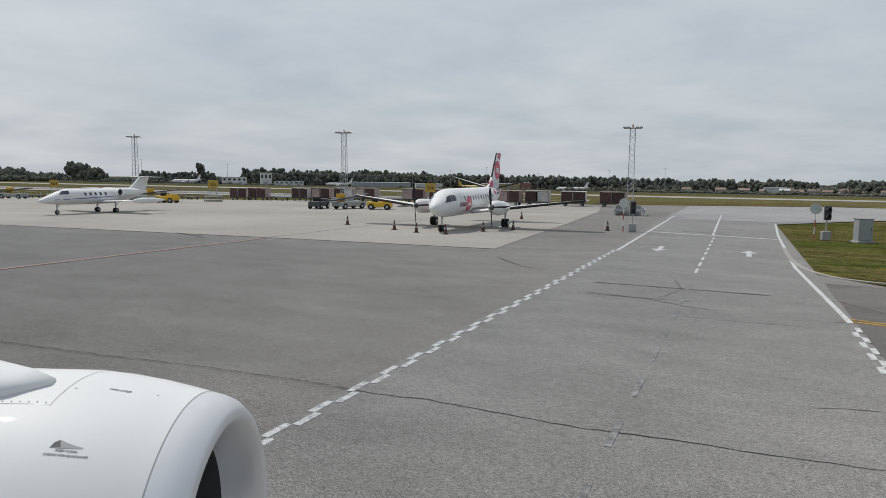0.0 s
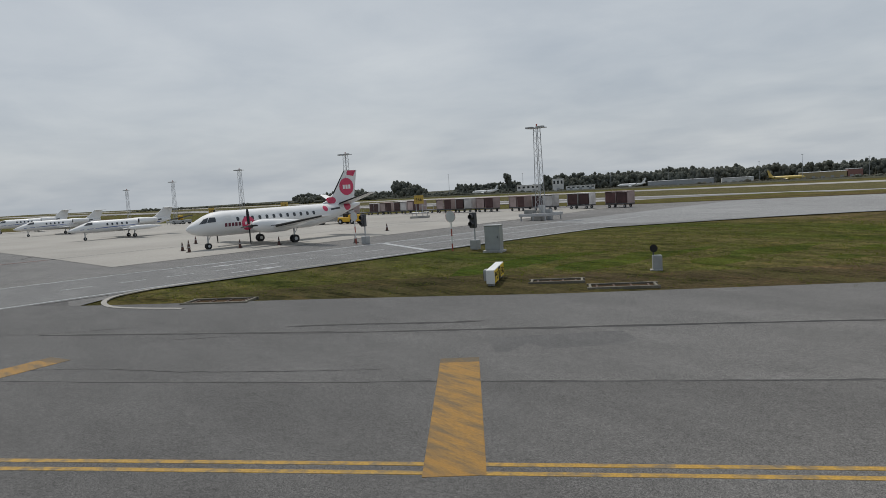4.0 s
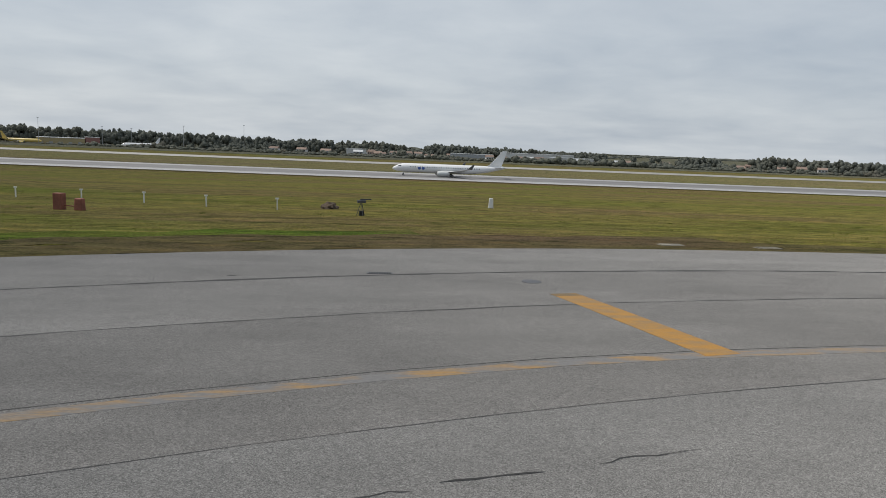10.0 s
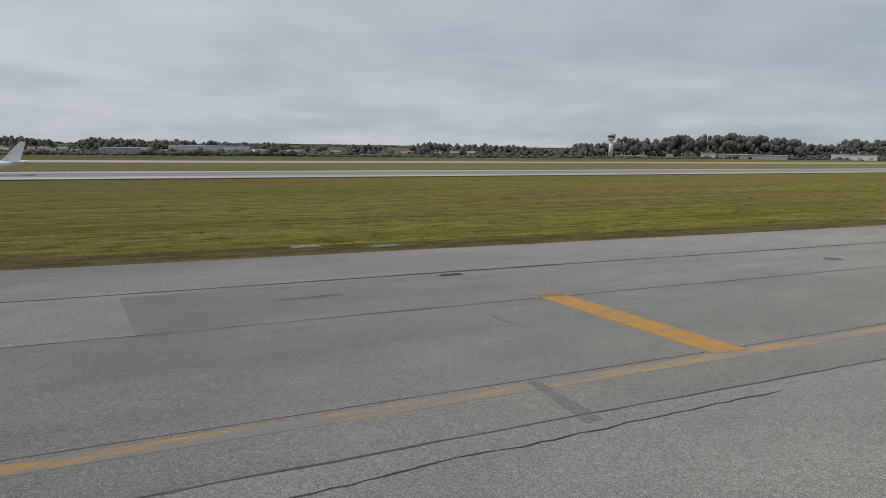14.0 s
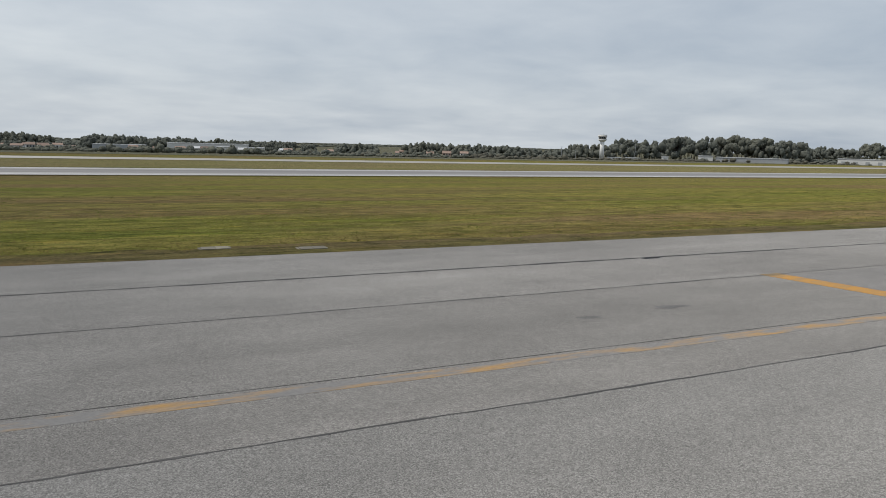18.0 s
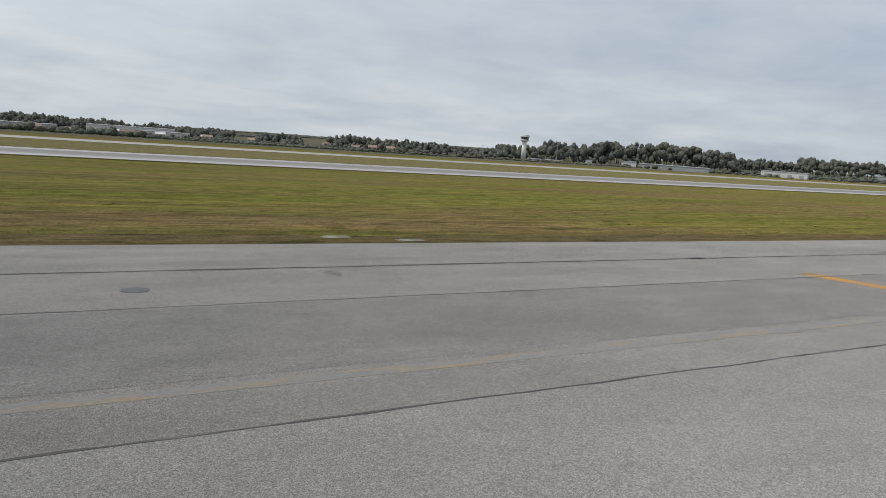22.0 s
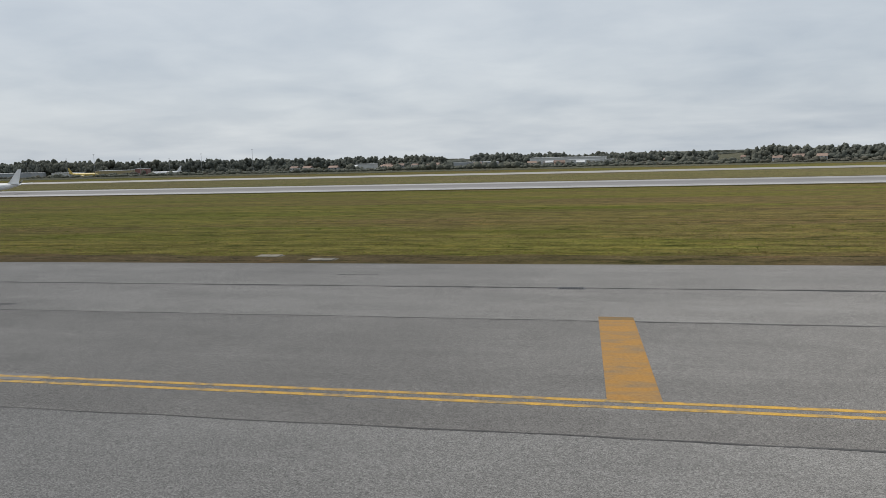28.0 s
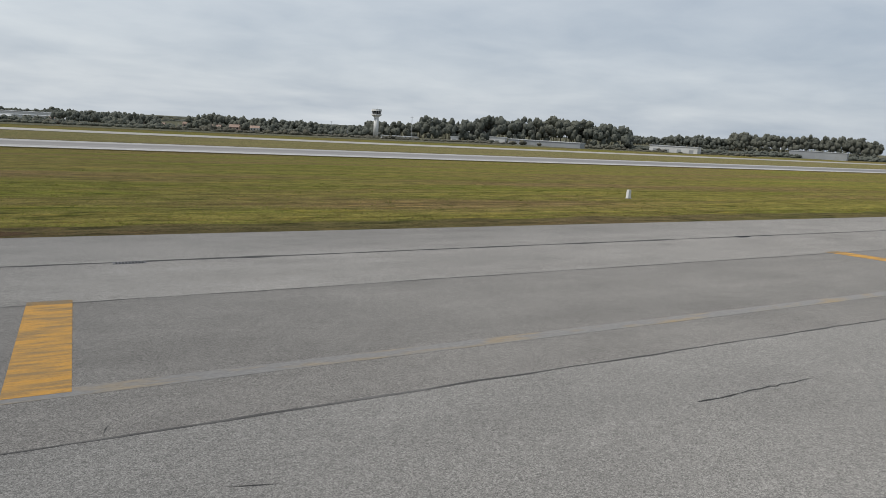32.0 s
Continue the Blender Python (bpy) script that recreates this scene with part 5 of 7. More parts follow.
def taxi_sign(m):
    """Yellow guidance sign, 3.4 m along x, its face towards -y."""
    p = empty("taxiway_sign", m, "yellow and black taxiway guidance sign with white casing", "sign")
    part("casing", box(3.4, 0.4, 0.66, (0, 0, 0.1), 0.02), WHITE_SATIN, p, "white sign casing")
    part("face", box(3.3, 0.02, 0.58, (0, -0.205, 0.14)), SIGN_YELLOW, p, "yellow sign face")
    part("black_panel", box(0.7, 0.02, 0.58, (-0.05, -0.212, 0.14)), BLACK, p, "black centre panel")
    lettering("S5", 0.52, BLACK, p, pose(-0.85, -0.218, 0.25, 90, 0, 0), "lettering", "", 0.006)
    lettering("S6", 0.52, BLACK, p, pose(0.85, -0.218, 0.25, 90, 0, 0), "lettering", "", 0.006)
    lettering("T", 0.52, SIGN_YELLOW, p, pose(-0.05, -0.228, 0.25, 90, 0, 0), "lettering", "", 0.006)
    for x, tilt in ((-1.45, 0), (1.45, -40)):
        bm = box(0.07, 0.02, 0.36, (0, 0, 0))
        for v in ((-0.14, 0.24), (0.14, 0.24)):
            rod((0, 0, 0.4), (v[0], 0, v[1]), 0.035, seg=4, bm=bm)
        ar = part("arrow", bm, BLACK, p, "black arrow")
        ar.matrix_basis = pose(x, -0.22, 0.22, 0, tilt, 0)
    part("supply_box", box(0.52, 0.36, 0.55, (0.35, 0.42, 0.0), 0.02), GREY_PAINT, p, "small grey supply box behind the sign")
    part("supply_hatch", box(0.44, 0.02, 0.46, (0.35, 0.61, 0.05)), DARK_GREY, p, "dark hatch")
    for x in (-1.4, 0, 1.4):
        part("leg", box(0.1, 0.3, 0.16, (x, 0, -0.03)), STEEL, p)
    return p


def edge_lamp(m, big=False):
    p = empty("taxiway_edge_lamp", m, "small dark guard lamp on a grey box in the grass" if big else "short blue taxiway edge lamp", "lamp", "taxiway lamps")
    part("foot", box(0.5, 0.4, 0.06, bevel=0.01), CONCRETE_BLOCK, p)
    if big:
        part("box", box(0.4, 0.28, 0.62, (0.05, 0, 0.05), 0.02), GREY_PAINT, p, "grey lamp box")
        part("stalk", rod((-0.1, 0, 0.6), (-0.1, 0, 0.85), 0.03), DARK_GREY, p)
        part("head", rod((-0.1, -0.16, 0.98), (-0.1, 0.1, 0.98), 0.17, 0.1, 12), BLACK, p, "round dark lamp head")
    else:
        part("stalk", rod((0, 0, 0.05), (0, 0, 0.3), 0.03), DARK_GREY, p)
        part("head", rod((0, 0, 0.3), (0, 0, 0.42), 0.05, 0.03, 10), BLUE_PAINT, p)
    return p


def pit_cover(m, w=1.3, d=0.75, label="pale concrete pit cover set in the grass verge"):
    p = empty("pit_cover", m, label, "cover", "pit covers along the verge")
    part("frame", box(w + 0.2, d + 0.2, 0.10, (0, 0, -0.08), 0.02), COVER, p)
    for k in (-1, 1):
        part("slab", box(w / 2 - 0.03, d, 0.06, (k * w / 4, 0, 0.0), 0.012), COVER, p)
    return p


def open_pit(m, w=2.6, d=1.0):
    p = empty("drain_pit", m, "rust-brown drain grating framed in concrete in the grass", "drain")
    for y in (-d / 2, d / 2):
        part("kerb", box(w + 0.24, 0.1, 0.12, (0, y, -0.06), 0.02), COVER, p)
    for x in (-w / 2, w / 2):
        part("kerb", box(0.1, d, 0.12, (x, 0, -0.062), 0.02), COVER, p)
    part("pit_floor", box(w - 0.05, d - 0.05, 0.02, (0, 0, -0.03)), DIRT, p, "brown pit bottom")
    for k in range(4):
        part("grating_bar", box(0.07, d - 0.12, 0.04, (-w / 2 + 0.25 + k * (w - 0.5) / 3, 0, -0.02)), RUST, p)
    return p


def marker_post(m):
    p = empty("marker_post", m, "thin white marker post standing in the grass", "post", "white marker posts")
    part("post", box(0.09, 0.09, 0.95, (0, 0, -0.05)), WHITE_SATIN, p)
    part("cap", box(0.3, 0.07, 0.12, (0, 0, 0.85), 0.01), WHITE_SATIN, p, "white cross cap")
    return p


def marker_block(m):
    p = empty("white_marker", m, "white tapered marker block standing in the grass", "marker", "white marker blocks")
    part("body", box(0.46, 0.4, 1.0, (0, 0, -0.05), 0.025, top=0.8), WHITE_SATIN, p)
    part("foot", box(0.54, 0.48, 0.12, (0, 0, -0.06), 0.02), CONCRETE_BLOCK, p)
    return p


def red_post_pair(m):
    p = empty("red_marker_boxes", m, "pair of faded red boxes standing in the grass", "box")
    part("box", box(0.75, 0.5, 1.25, (-0.85, 0, -0.05), 0.04), RED_RUST, p)
    part("box", box(0.7, 0.5, 0.95, (0.85, 0, -0.05), 0.08, top=0.85), RED_RUST, p)
    part("bar", box(1.2, 0.08, 0.08, (0, 0, 0.25)), RED_RUST, p)
    return p


def approach_lamp(m):
    p = empty("field_instrument", m, "dark tripod instrument standing in the grass", "instrument")
    for k in range(3):
        a = radians(120 * k + 30)
        part("leg", rod((0.38 * math.cos(a), 0.38 * math.sin(a), -0.03), (0.05 * math.cos(a), 0.05 * math.sin(a), 0.95), 0.025), DARK_GREY, p)
    part("head", box(0.65, 0.35, 0.22, (0, 0, 0.98), 0.04), DARK_GREY, p)
    part("vane", box(0.9, 0.05, 0.1, (0.35, 0, 1.2)), DARK_GREY, p)
    part("battery_box", box(0.35, 0.3, 0.4, (0, 0, -0.03), 0.03), BLACK, p)
    return p


def concrete_barrier(m):
    p = empty("concrete_barrier", m, "weathered concrete barrier block beside the pad", "barrier", "row of concrete barriers")
    part("block", box(1.9, 0.5, 0.45, (0, 0, -0.03), 0.04, top=0.88), BARRIER, p)
    part("foot", box(1.9, 0.72, 0.1, (0, 0, -0.03), 0.02), BARRIER, p)
    return p


def car(m):
    """A small hatchback, nose towards +x."""
    p = empty("hatchback_car", m, "silver-white small hatchback car parked on the pad", "car")
    def slab(rows):
        return loft([[(x, -w, z0), (x, w, z0), (x, w * 1.02, (z0 + z1) / 2), (x, w * 0.94, z1), (x, -w * 0.94, z1), (x, -w * 1.02, (z0 + z1) / 2)] for x, w, z0, z1 in rows])
    part("body", slab([(1.92, 0.62, 0.32, 0.62), (1.75, 0.76, 0.26, 0.78), (1.0, 0.82, 0.24, 0.95), (-1.2, 0.82, 0.24, 0.98), (-1.75, 0.78, 0.28, 0.95), (-1.9, 0.70, 0.36, 0.85)]), WHITE_PAINT, p, "silver-white body", True)
    part("roof", slab([(0.95, 0.70, 0.9, 0.98), (0.25, 0.66, 0.92, 1.40), (-1.2, 0.66, 0.92, 1.42), (-1.72, 0.68, 0.9, 1.02)]), WHITE_PAINT, p, "silver-white roof", True)
    part("rear_window", loft([[(x, w * s, z) for s in (-1, 1)] + [(x - 0.02, w * s, z + 0.01) for s in (1, -1)] for x, w, z in ((-1.73, 0.60, 1.02), (-1.36, 0.56, 1.36))]), GLASS_DARK, p, "dark rear window")
    part("windscreen", loft([[(x, w * s, z) for s in (-1, 1)] + [(x + 0.02, w * s, z + 0.01) for s in (1, -1)] for x, w, z in ((0.90, 0.62, 1.02), (0.33, 0.58, 1.36))]), GLASS_DARK, p, "dark windscreen")
    for sd in (1, -1):
        part("side_window", side_plate([(0.6, 1.02), (-0.42, 1.02), (-0.42, 1.34), (0.28, 1.34)], lambda x, z: 0.70 - (z - 1.0) * 0.08, sd), GLASS_DARK, p)
        part("side_window", side_plate([(-0.5, 1.02), (-1.45, 1.02), (-1.2, 1.34), (-0.5, 1.34)], lambda x, z: 0.70 - (z - 1.0) * 0.08, sd), GLASS_DARK, p)
        for x in (1.2, -1.2):
            wheel(p, (x, sd * 0.72, 0.29), 0.29, 0.18)
        part("tail_light", box(0.06, 0.14, 0.24, (-1.86, sd * 0.62, 0.62)), RED_PAINT, p, "red tail light")
        part("mirror", box(0.1, 0.16, 0.1, (0.62, sd * 0.86, 0.95), 0.02), BLACK, p)
    part("rear_bumper", box(0.14, 1.5, 0.2, (-1.86, 0, 0.34), 0.04), DARK_GREY, p, "dark rear bumper")
    return p


def service_truck(m):
    p = empty("service_truck", m, "small white-cabbed flatbed truck with dark load", "truck")
    part("chassis", box(4.6, 1.5, 0.2, (0, 0, 0.45)), DARK_GREY, p)
    part("cab", box(1.3, 1.7, 1.3, (-1.7, 0, 0.55), 0.12, top=0.9), WHITE_PAINT, p, "white cab")
    for sd in (1, -1):
        part("window", box(0.7, 0.03, 0.45, (-1.7, sd * 0.82, 1.2)), GLASS_DARK, p)
        for x in (-1.6, 1.4):
            wheel(p, (x, sd * 0.75, 0.36), 0.36, 0.24)
    part("bed", box(3.1, 1.8, 0.12, (0.7, 0, 0.66)), DARK_GREY, p)
    part("load", box(1.2, 1.4, 0.7, (0.2, 0, 0.78), 0.06), BROWN, p, "dark covered load")
    part("load", box(0.9, 1.2, 0.45, (1.5, 0, 0.78), 0.06), DARK_GREY, p, "dark crate")
    return p


# ---------------------------------------------------------------- markings
EDGE = smoothed([(-82.6, -52.4), (-80.2, -53.3), (-78.0, -53.85), (-76.3, -54.22), (-74.5, -54.58), (-72.5, -54.84), (-70.5, -54.75), (-69.0, -54.35), (-67.6, -53.68), (-65.7, -52.6), (-63.7, -51.35), (-61.8, -49.7), (-59.9, -48), (-50.2, -39.4), (-40.5, -30.8), (-37.0, -27.6), (-34.8, -25.65), (-26, -18.9), (-17.1, -13.1)], 5)
FADED_EDGE = smoothed([(-17.1, -13.1), (-1.6, -4.3), (15.5, 1.3), (38.8, 2.8), (69.2, 1.7), (98.9, 0.7), (128.9, 0.1), (150, 0)], 5)


def shifted(pts, d):
    out = []
    for i, (x, y) in enumerate(pts):
        a, b = pts[max(i - 1, 0)], pts[min(i + 1, len(pts) - 1)]
        u, v = b[0] - a[0], b[1] - a[1]
        h = math.hypot(u, v)
        out.append((x - v / h * d, y + u / h * d))
    return out


for d in (-0.16, 0.16):
    strip("yellow_edge_line", shifted(EDGE, d), 0.13, YELLOW_LINE, 0.006, label="double yellow taxiway edge line", category="marking")
    strip("yellow_edge_line", shifted([(236, -0.42), (262, -0.5), (288, -0.5), (303.4, -0.52)], d), 0.13, YELLOW_LINE, 0.005, label="double yellow taxiway edge line", category="marking")
strip("faded_edge_line", FADED_EDGE, 0.42, FADED_YELLOW, 0.004, label="faded patchy yellow taxiway edge line", category="marking")
strip("faded_edge_line", [(150, 0), (195, 0), (219, -0.28), (238, -0.28)], 0.42, GHOST_YELLOW, 0.004, label="almost vanished yellow taxiway edge line", category="marking")
strip("faded_edge_line", [(303.2, 0), (420, 0)], 0.42, GHOST_YELLOW, 0.004, label="faded yellow taxiway edge line", category="marking")


def stripe(near, far, material):
    bm = bmesh.new()
    d = Vector((far[0] - near[0], far[1] - near[1], 0))
    side = Vector((-d.y, d.x, 0)).normalized() * 0.46
    n = 4
    rows = []
    for i in (0, 0.97, 2, 3, 3.76, 4):
        c = Vector((*near, 0)) + d * (i / n)
        edge = [(c.x + k * side.x, c.y + k * side.y) for k in (1, -1)]
        rows.append([bm.verts.new((x, y, lz(x, y) + h)) for (x, y), h in ((edge[0], -0.02), (edge[0], 0.007), (edge[1], 0.007), (edge[1], -0.02))])
    for a, b in zip(rows, rows[1:]):
        for k in range(3):
            bm.faces.new((a[k], a[k + 1], b[k + 1], b[k]))
    bm.faces.new(rows[0])
    bm.faces.new(rows[-1])
    ob = link_mesh("shoulder_stripe", bm, material)
    ob.data.materials.append(STRIPE_DARK)
    for k in (12, 13, 14):
        ob.data.polygons[k].material_index = 1
    return tagged(ob, "broad worn yellow stripe across the taxiway shoulder", "marking", "shoulder stripes", "structure")


for near, far in (((-67.3, -53.25), (-69.5, -47.3)), ((-56.0, -44.9), (-61.0, -40.4)), ((-31.8, -23.0), (-36.1, -16.6)), ((-17.5, -13.2), (-20.8, -6.0))):
    stripe(near, far, STRIPE)
for near, far in (((-1.35, -4.7), (-3.95, 2.2)), ((15.5, 1.25), (13.75, 8.56)), ((38.9, 2.8), (39.1, 10.5)), ((68.75, 1.86), (69.27, 9.0)), ((98.9, 0.7), (99.2, 8.2))):
    stripe(near, far, STRIPE_OLD)
for x, y0, y1, paint in ((128.8, 0.0, 6.65, STRIPE_OLD), (159.0, 0.0, 6.65, STRIPE_OLD), (190.0, 0.0, 7.2, STRIPE_OLD), (219.35, -0.28, 7.34, STRIPE_OLD), (249.4, -0.25, 6.9, STRIPE_OLD), (279.5, -0.3, 6.7, STRIPE), (309.7, 0.0, 6.65, STRIPE), (339.8, 0.0, 6.65, STRIPE)):
    stripe((x, y0), (x + 0.1, y1), paint)


def joint(lat, x0, x1, w, seed, material=None):
    """A joint that has opened unevenly: its edges wander and its width changes along it."""
    rng = random.Random(seed)
    verts, faces = [], []
    rows = along(1.0, x0, x1)
    for i, (x, y, nx, ny) in enumerate(rows):
        for k in range(2):
            f = k / 2
            if i + 1 < len(rows):
                qx, qy = x + (rows[i + 1][0] - x) * f, y + (rows[i + 1][1] - y) * f
            else:
                qx, qy = x, y
            mid = lat + 0.05 * noise.noise((qx * 0.5, qy * 0.5, seed)) + rng.uniform(-0.02, 0.02)
            half = w / 2 * (0.75 + 1.1 * abs(noise.noise((qx * 0.23, qy * 0.23, seed + 9)))) * rng.uniform(0.6, 1.5)
            for o in (mid - half, mid + half):
                px, py = beside(qx, qy, nx, ny, o)
                verts.append((px, py, lz(px, py) + 0.006))
    for i in range(len(verts) // 2 - 1):
        faces.append((2 * i, 2 * i + 2, 2 * i + 3, 2 * i + 1))
    me = bpy.data.meshes.new("pavement_joint")
    me.from_pydata(verts, [], faces)
    me.materials.append(material or JOINT)
    return tagged(new("pavement_joint", me), "dark uneven joint in the asphalt", "joint", "", "structure")


joint(8.45, -40, 420, 0.055, 3)
strip("pavement_joint", shifted(FADED_EDGE, 0.36), 0.022, JOINT, 0.006, label="thin dark joint beside the edge line", category="joint")
joint(17.1, -62, 420, 0.07, 5)
joint(22.9, -62, 420, 0.17, 6, SEAL)


def crack(pts, w=0.06, seed=1, lift=0.008):
    """An irregular dark crack along ground points."""
    rng = random.Random(seed)
    line = []
    if w >= 0.12:
        w *= 2.2
    for (ax, ay), (bx, by) in zip(pts, pts[1:]):
        n = max(2, int(math.hypot(bx - ax, by - ay) / 0.22))
        line += [(ax + (bx - ax) * i / n + rng.uniform(-0.03, 0.03), ay + (by - ay) * i / n + rng.uniform(-0.03, 0.03)) for i in range(n)]
    line.append(pts[-1])
    bm = bmesh.new()
    prev = None
    for i, (x, y) in enumerate(line):
        a, b = line[max(i - 1, 0)], line[min(i + 1, len(line) - 1)]
        u, v = b[0] - a[0], b[1] - a[1]
        h = math.hypot(u, v) or 1
        k = w * rng.uniform(0.1, 0.34) * (0.3 if i in (0, len(line) - 1) else 1)
        cur = [bm.verts.new((x - v / h * k, y + u / h * k, lz(x, y) + lift)), bm.verts.new((x + v / h * k, y - u / h * k, lz(x, y) + lift))]
        if prev:
            bm.faces.new((prev[1], cur[1], cur[0], prev[0]))
        prev = cur
    ob = link_mesh("asphalt_crack", bm, SEAL)
    return tagged(ob, "thin irregular dark crack in the asphalt", "crack", "asphalt cracks", "structure")


# service road lines: chequered edges, dashes, stop line, arrows
def bars(name, pts, label, material=WHITE_LINE, w=0.14, lift=0.012):
    ob = strip(name, pts, w, material, lift, step=4, label=label, category="marking")
    return ob


def chequered(x, y0, y1, run):
    """Two touching rows of short white dashes, set alternately."""
    y, k = y0, 0
    while y < y1:
        dx = 0.07 if k % 2 else -0.07
        bars("chequered_line", [(x + dx, y), (x + dx, y + run)], "white chequered road edge line", w=0.14)
        y += run
        k += 1


chequered(-91.85, -68.0, -36.5, 0.62)
chequered(-82.5, -66.0, -54.0, 0.62)
bars("road_edge_line", [(-91.72, -36.4), (-92.2, 3)], "solid white road edge line", w=0.2)
bars("road_edge_line", [(-82.5, -53.0), (-83.1, -40), (-83.0, -20), (-82.6, -5)], "solid white road edge line", w=0.16)
for i in range(8):
    bars("centre_dash", [(-87.1, -67.5 + 2.6 * i), (-87.1, -66.3 + 2.6 * i)], "faded white centre dash", FADED_WHITE, 0.11)
for i in range(8):
    bars("centre_dash", [(-87.15, -44.0 + 2.6 * i), (-87.15, -42.5 + 2.6 * i)], "white centre dash", WHITE_LINE, 0.12)
bars("centre_line", [(-87.3, -22.6), (-87.6, 8)], "white centre line", w=0.15)
bars("stop_line", [(-91.6, -21.2), (-83.2, -23.6)], "white stop line", w=0.4)
bars("give_way_line", [(-89.6, -19.2), (-86.6, -19.8)], "faded white give way line", FADED_WHITE, 0.5)


def road_arrow(x, y, up):
    bm = bmesh.new()
    s = 1 if up else -1
    pts = [(-0.13, -1.6), (0.13, -1.6), (0.13, 0.3), (0.42, 0.3), (0, 1.6), (-0.42, 0.3), (-0.13, 0.3)]
    bm.faces.new([bm.verts.new((x + a * s, y + b * s, lz(x, y) + 0.008)) for a, b in pts])
    for f in bm.faces:
        if f.normal.z < 0:
            f.normal_flip()
    ob = link_mesh("road_arrow", bm, WHITE_LINE)
    return tagged(ob, "white road arrow", "marking", "road arrows", "structure")


road_arrow(-89.7, -34.0, False)
road_arrow(-85.0, -34.4, True)
bars("stand_lead_line", [(-113.2, -62), (-112.9, -40)], "pale red and white stand boundary line", RED_LINE, 0.25)
bars("stand_lead_line", [(-112.9, -40), (-113.0, -20), (-112.8, 4)], "faint white stand line", FADED_WHITE, 0.15)
bars("stand_line", [(-127, -1), (-108, 1), (-101, 4)], "white stand line", FADED_WHITE, 0.15)
bars("stand_line", [(-119, -4), (-113, 0)], "white stand line", FADED_WHITE, 0.2)
bars("guard_bar", [(288.4, -0.75), (288.4, -1.65)], "white guard bar", w=0.32)
bars("guard_bar", [(288.4, -2.48), (288.4, -3.42)], "white guard bar", w=0.34)

crack([(-92.4, -64.1), (-91.7, -64.2), (-90.4, -64.1), (-88.9, -64.2), (-87.6, -64.3), (-86.3, -64.2), (-84.8, -64.2), (-83.4, -64.1)], 0.07, 1)
crack([(-101.3, -64.6), (-97.9, -64.4), (-95.6, -64.2), (-93.6, -64.1), (-92.4, -64.1)], 0.05, 2)
crack([(-90.3, -51.1), (-88.1, -51.6), (-87.0, -52.4), (-86.0, -52.7)], 0.09, 3)
crack([(-87.7, -48.7), (-85.5, -49.0), (-82.9, -48.7)], 0.06, 4)
crack([(-87.8, -46.4), (-87.3, -48.9), (-87.9, -51.5)], 0.06, 5)
crack([(-84.2, -61.6), (-83.6, -61.4), (-83.0, -61.3)], 0.05, 6)
crack([(-84.6, -59.7), (-84.4, -59.9)], 0.05, 7)
crack([(-86.9, -54.1), (-85.1, -54.2), (-83.4, -54.1)], 0.05, 8)
crack([(-120.5, -39.8), (-116.5, -41.5)], 0.12, 9)
crack([(-96.6, -42.6), (-94.6, -45.2), (-93.2, -46.2)], 0.10, 10)
crack([(-83.4, -53.4), (-80.7, -51.6), (-77.3, -49.4), (-74.2, -47.2), (-72.3, -44.5)], 0.06, 11)
crack([(-90.6, -48.7), (-84.4, -48.9)], 0.14, 12)
crack([(-90.3, -51.4), (-86.7, -51.5)], 0.10, 13)
crack([(-69.0, -48.4), (-67.2, -46.8), (-65.2, -45.5), (-62.7, -43.3), (-61.4, -42.0)], 0.06, 14)
crack([(-68.1, -41.3), (-66.4, -39.6), (-64.7, -38.1), (-63.7, -37.0)], 0.14, 15)
crack([(-69.3, -44.4), (-68.7, -43.8), (-68.2, -43.0)], 0.06, 16)
crack([(-22.7, 0.0), (-22.4, 0.9), (-21.7, 0.7)], 0.20, 17)
crack([(-20.9, 1.1), (-19.9, 1.6)], 0.14, 18)
crack([(-31.0, -4.9), (-30.5, -4.6), (-29.5, -4.5)], 0.16, 19)
crack([(-18.5, 2.6), (-17.9, 2.6)], 0.12, 20)
crack([(-14.3, -13.2), (-14.0, -13.1)], 0.10, 21)
crack([(-19.3, -16.4), (-19.1, -16.3)], 0.09, 22)
crack([(7.8, -5.2), (8.3, -5.0), (8.6, -5.0)], 0.06, 23)
crack([(8.9, -4.8), (9.4, -4.7), (9.8, -4.6), (10.3, -4.5)], 0.07, 24)
crack([(11.1, -4.3), (11.4, -4.1), (12.0, -4.0), (12.7, -3.8)], 0.04, 25)
crack([(2.4, 11.5), (2.8, 11.4)], 0.16, 26)
crack([(66.2, 7.5), (66.1, 6.8), (66.2, 5.8)], 0.05, 29)
crack([(126.8, -4.5), (127.4, -4.6), (127.9, -4.6)], 0.05, 31)
crack([(128.1, -4.6), (129.1, -4.7)], 0.03, 32)
crack([(127.4, -2.3), (127.6, -2.3)], 0.16, 33)
crack([(127.8, 12.3), (128.7, 12.1)], 0.18, 34)
crack([(150.7, -4.0), (151.4, -4.0), (152.2, -4.0)], 0.06, 35)
crack([(154.0, -4.1), (154.9, -4.1), (155.9, -4.2), (156.9, -4.2)], 0.06, 36)
crack([(158.0, -4.2), (158.7, -4.3)], 0.07, 37)
crack([(147.8, -1.8), (148.3, -1.8)], 0.09, 38)
crack([(212.4, -6.2), (212.9, -6.2)], 0.06, 39)
crack([(214.7, -3.4), (215.0, -3.5)], 0.10, 40)
crack([(208.2, -4.8), (208.8, -4.9)], 0.03, 43)
crack([(212.5, -4.2), (213.1, -4.3)], 0.03, 44)
crack([(318.8, -4.2), (319.8, -4.2)], 0.08, 45)
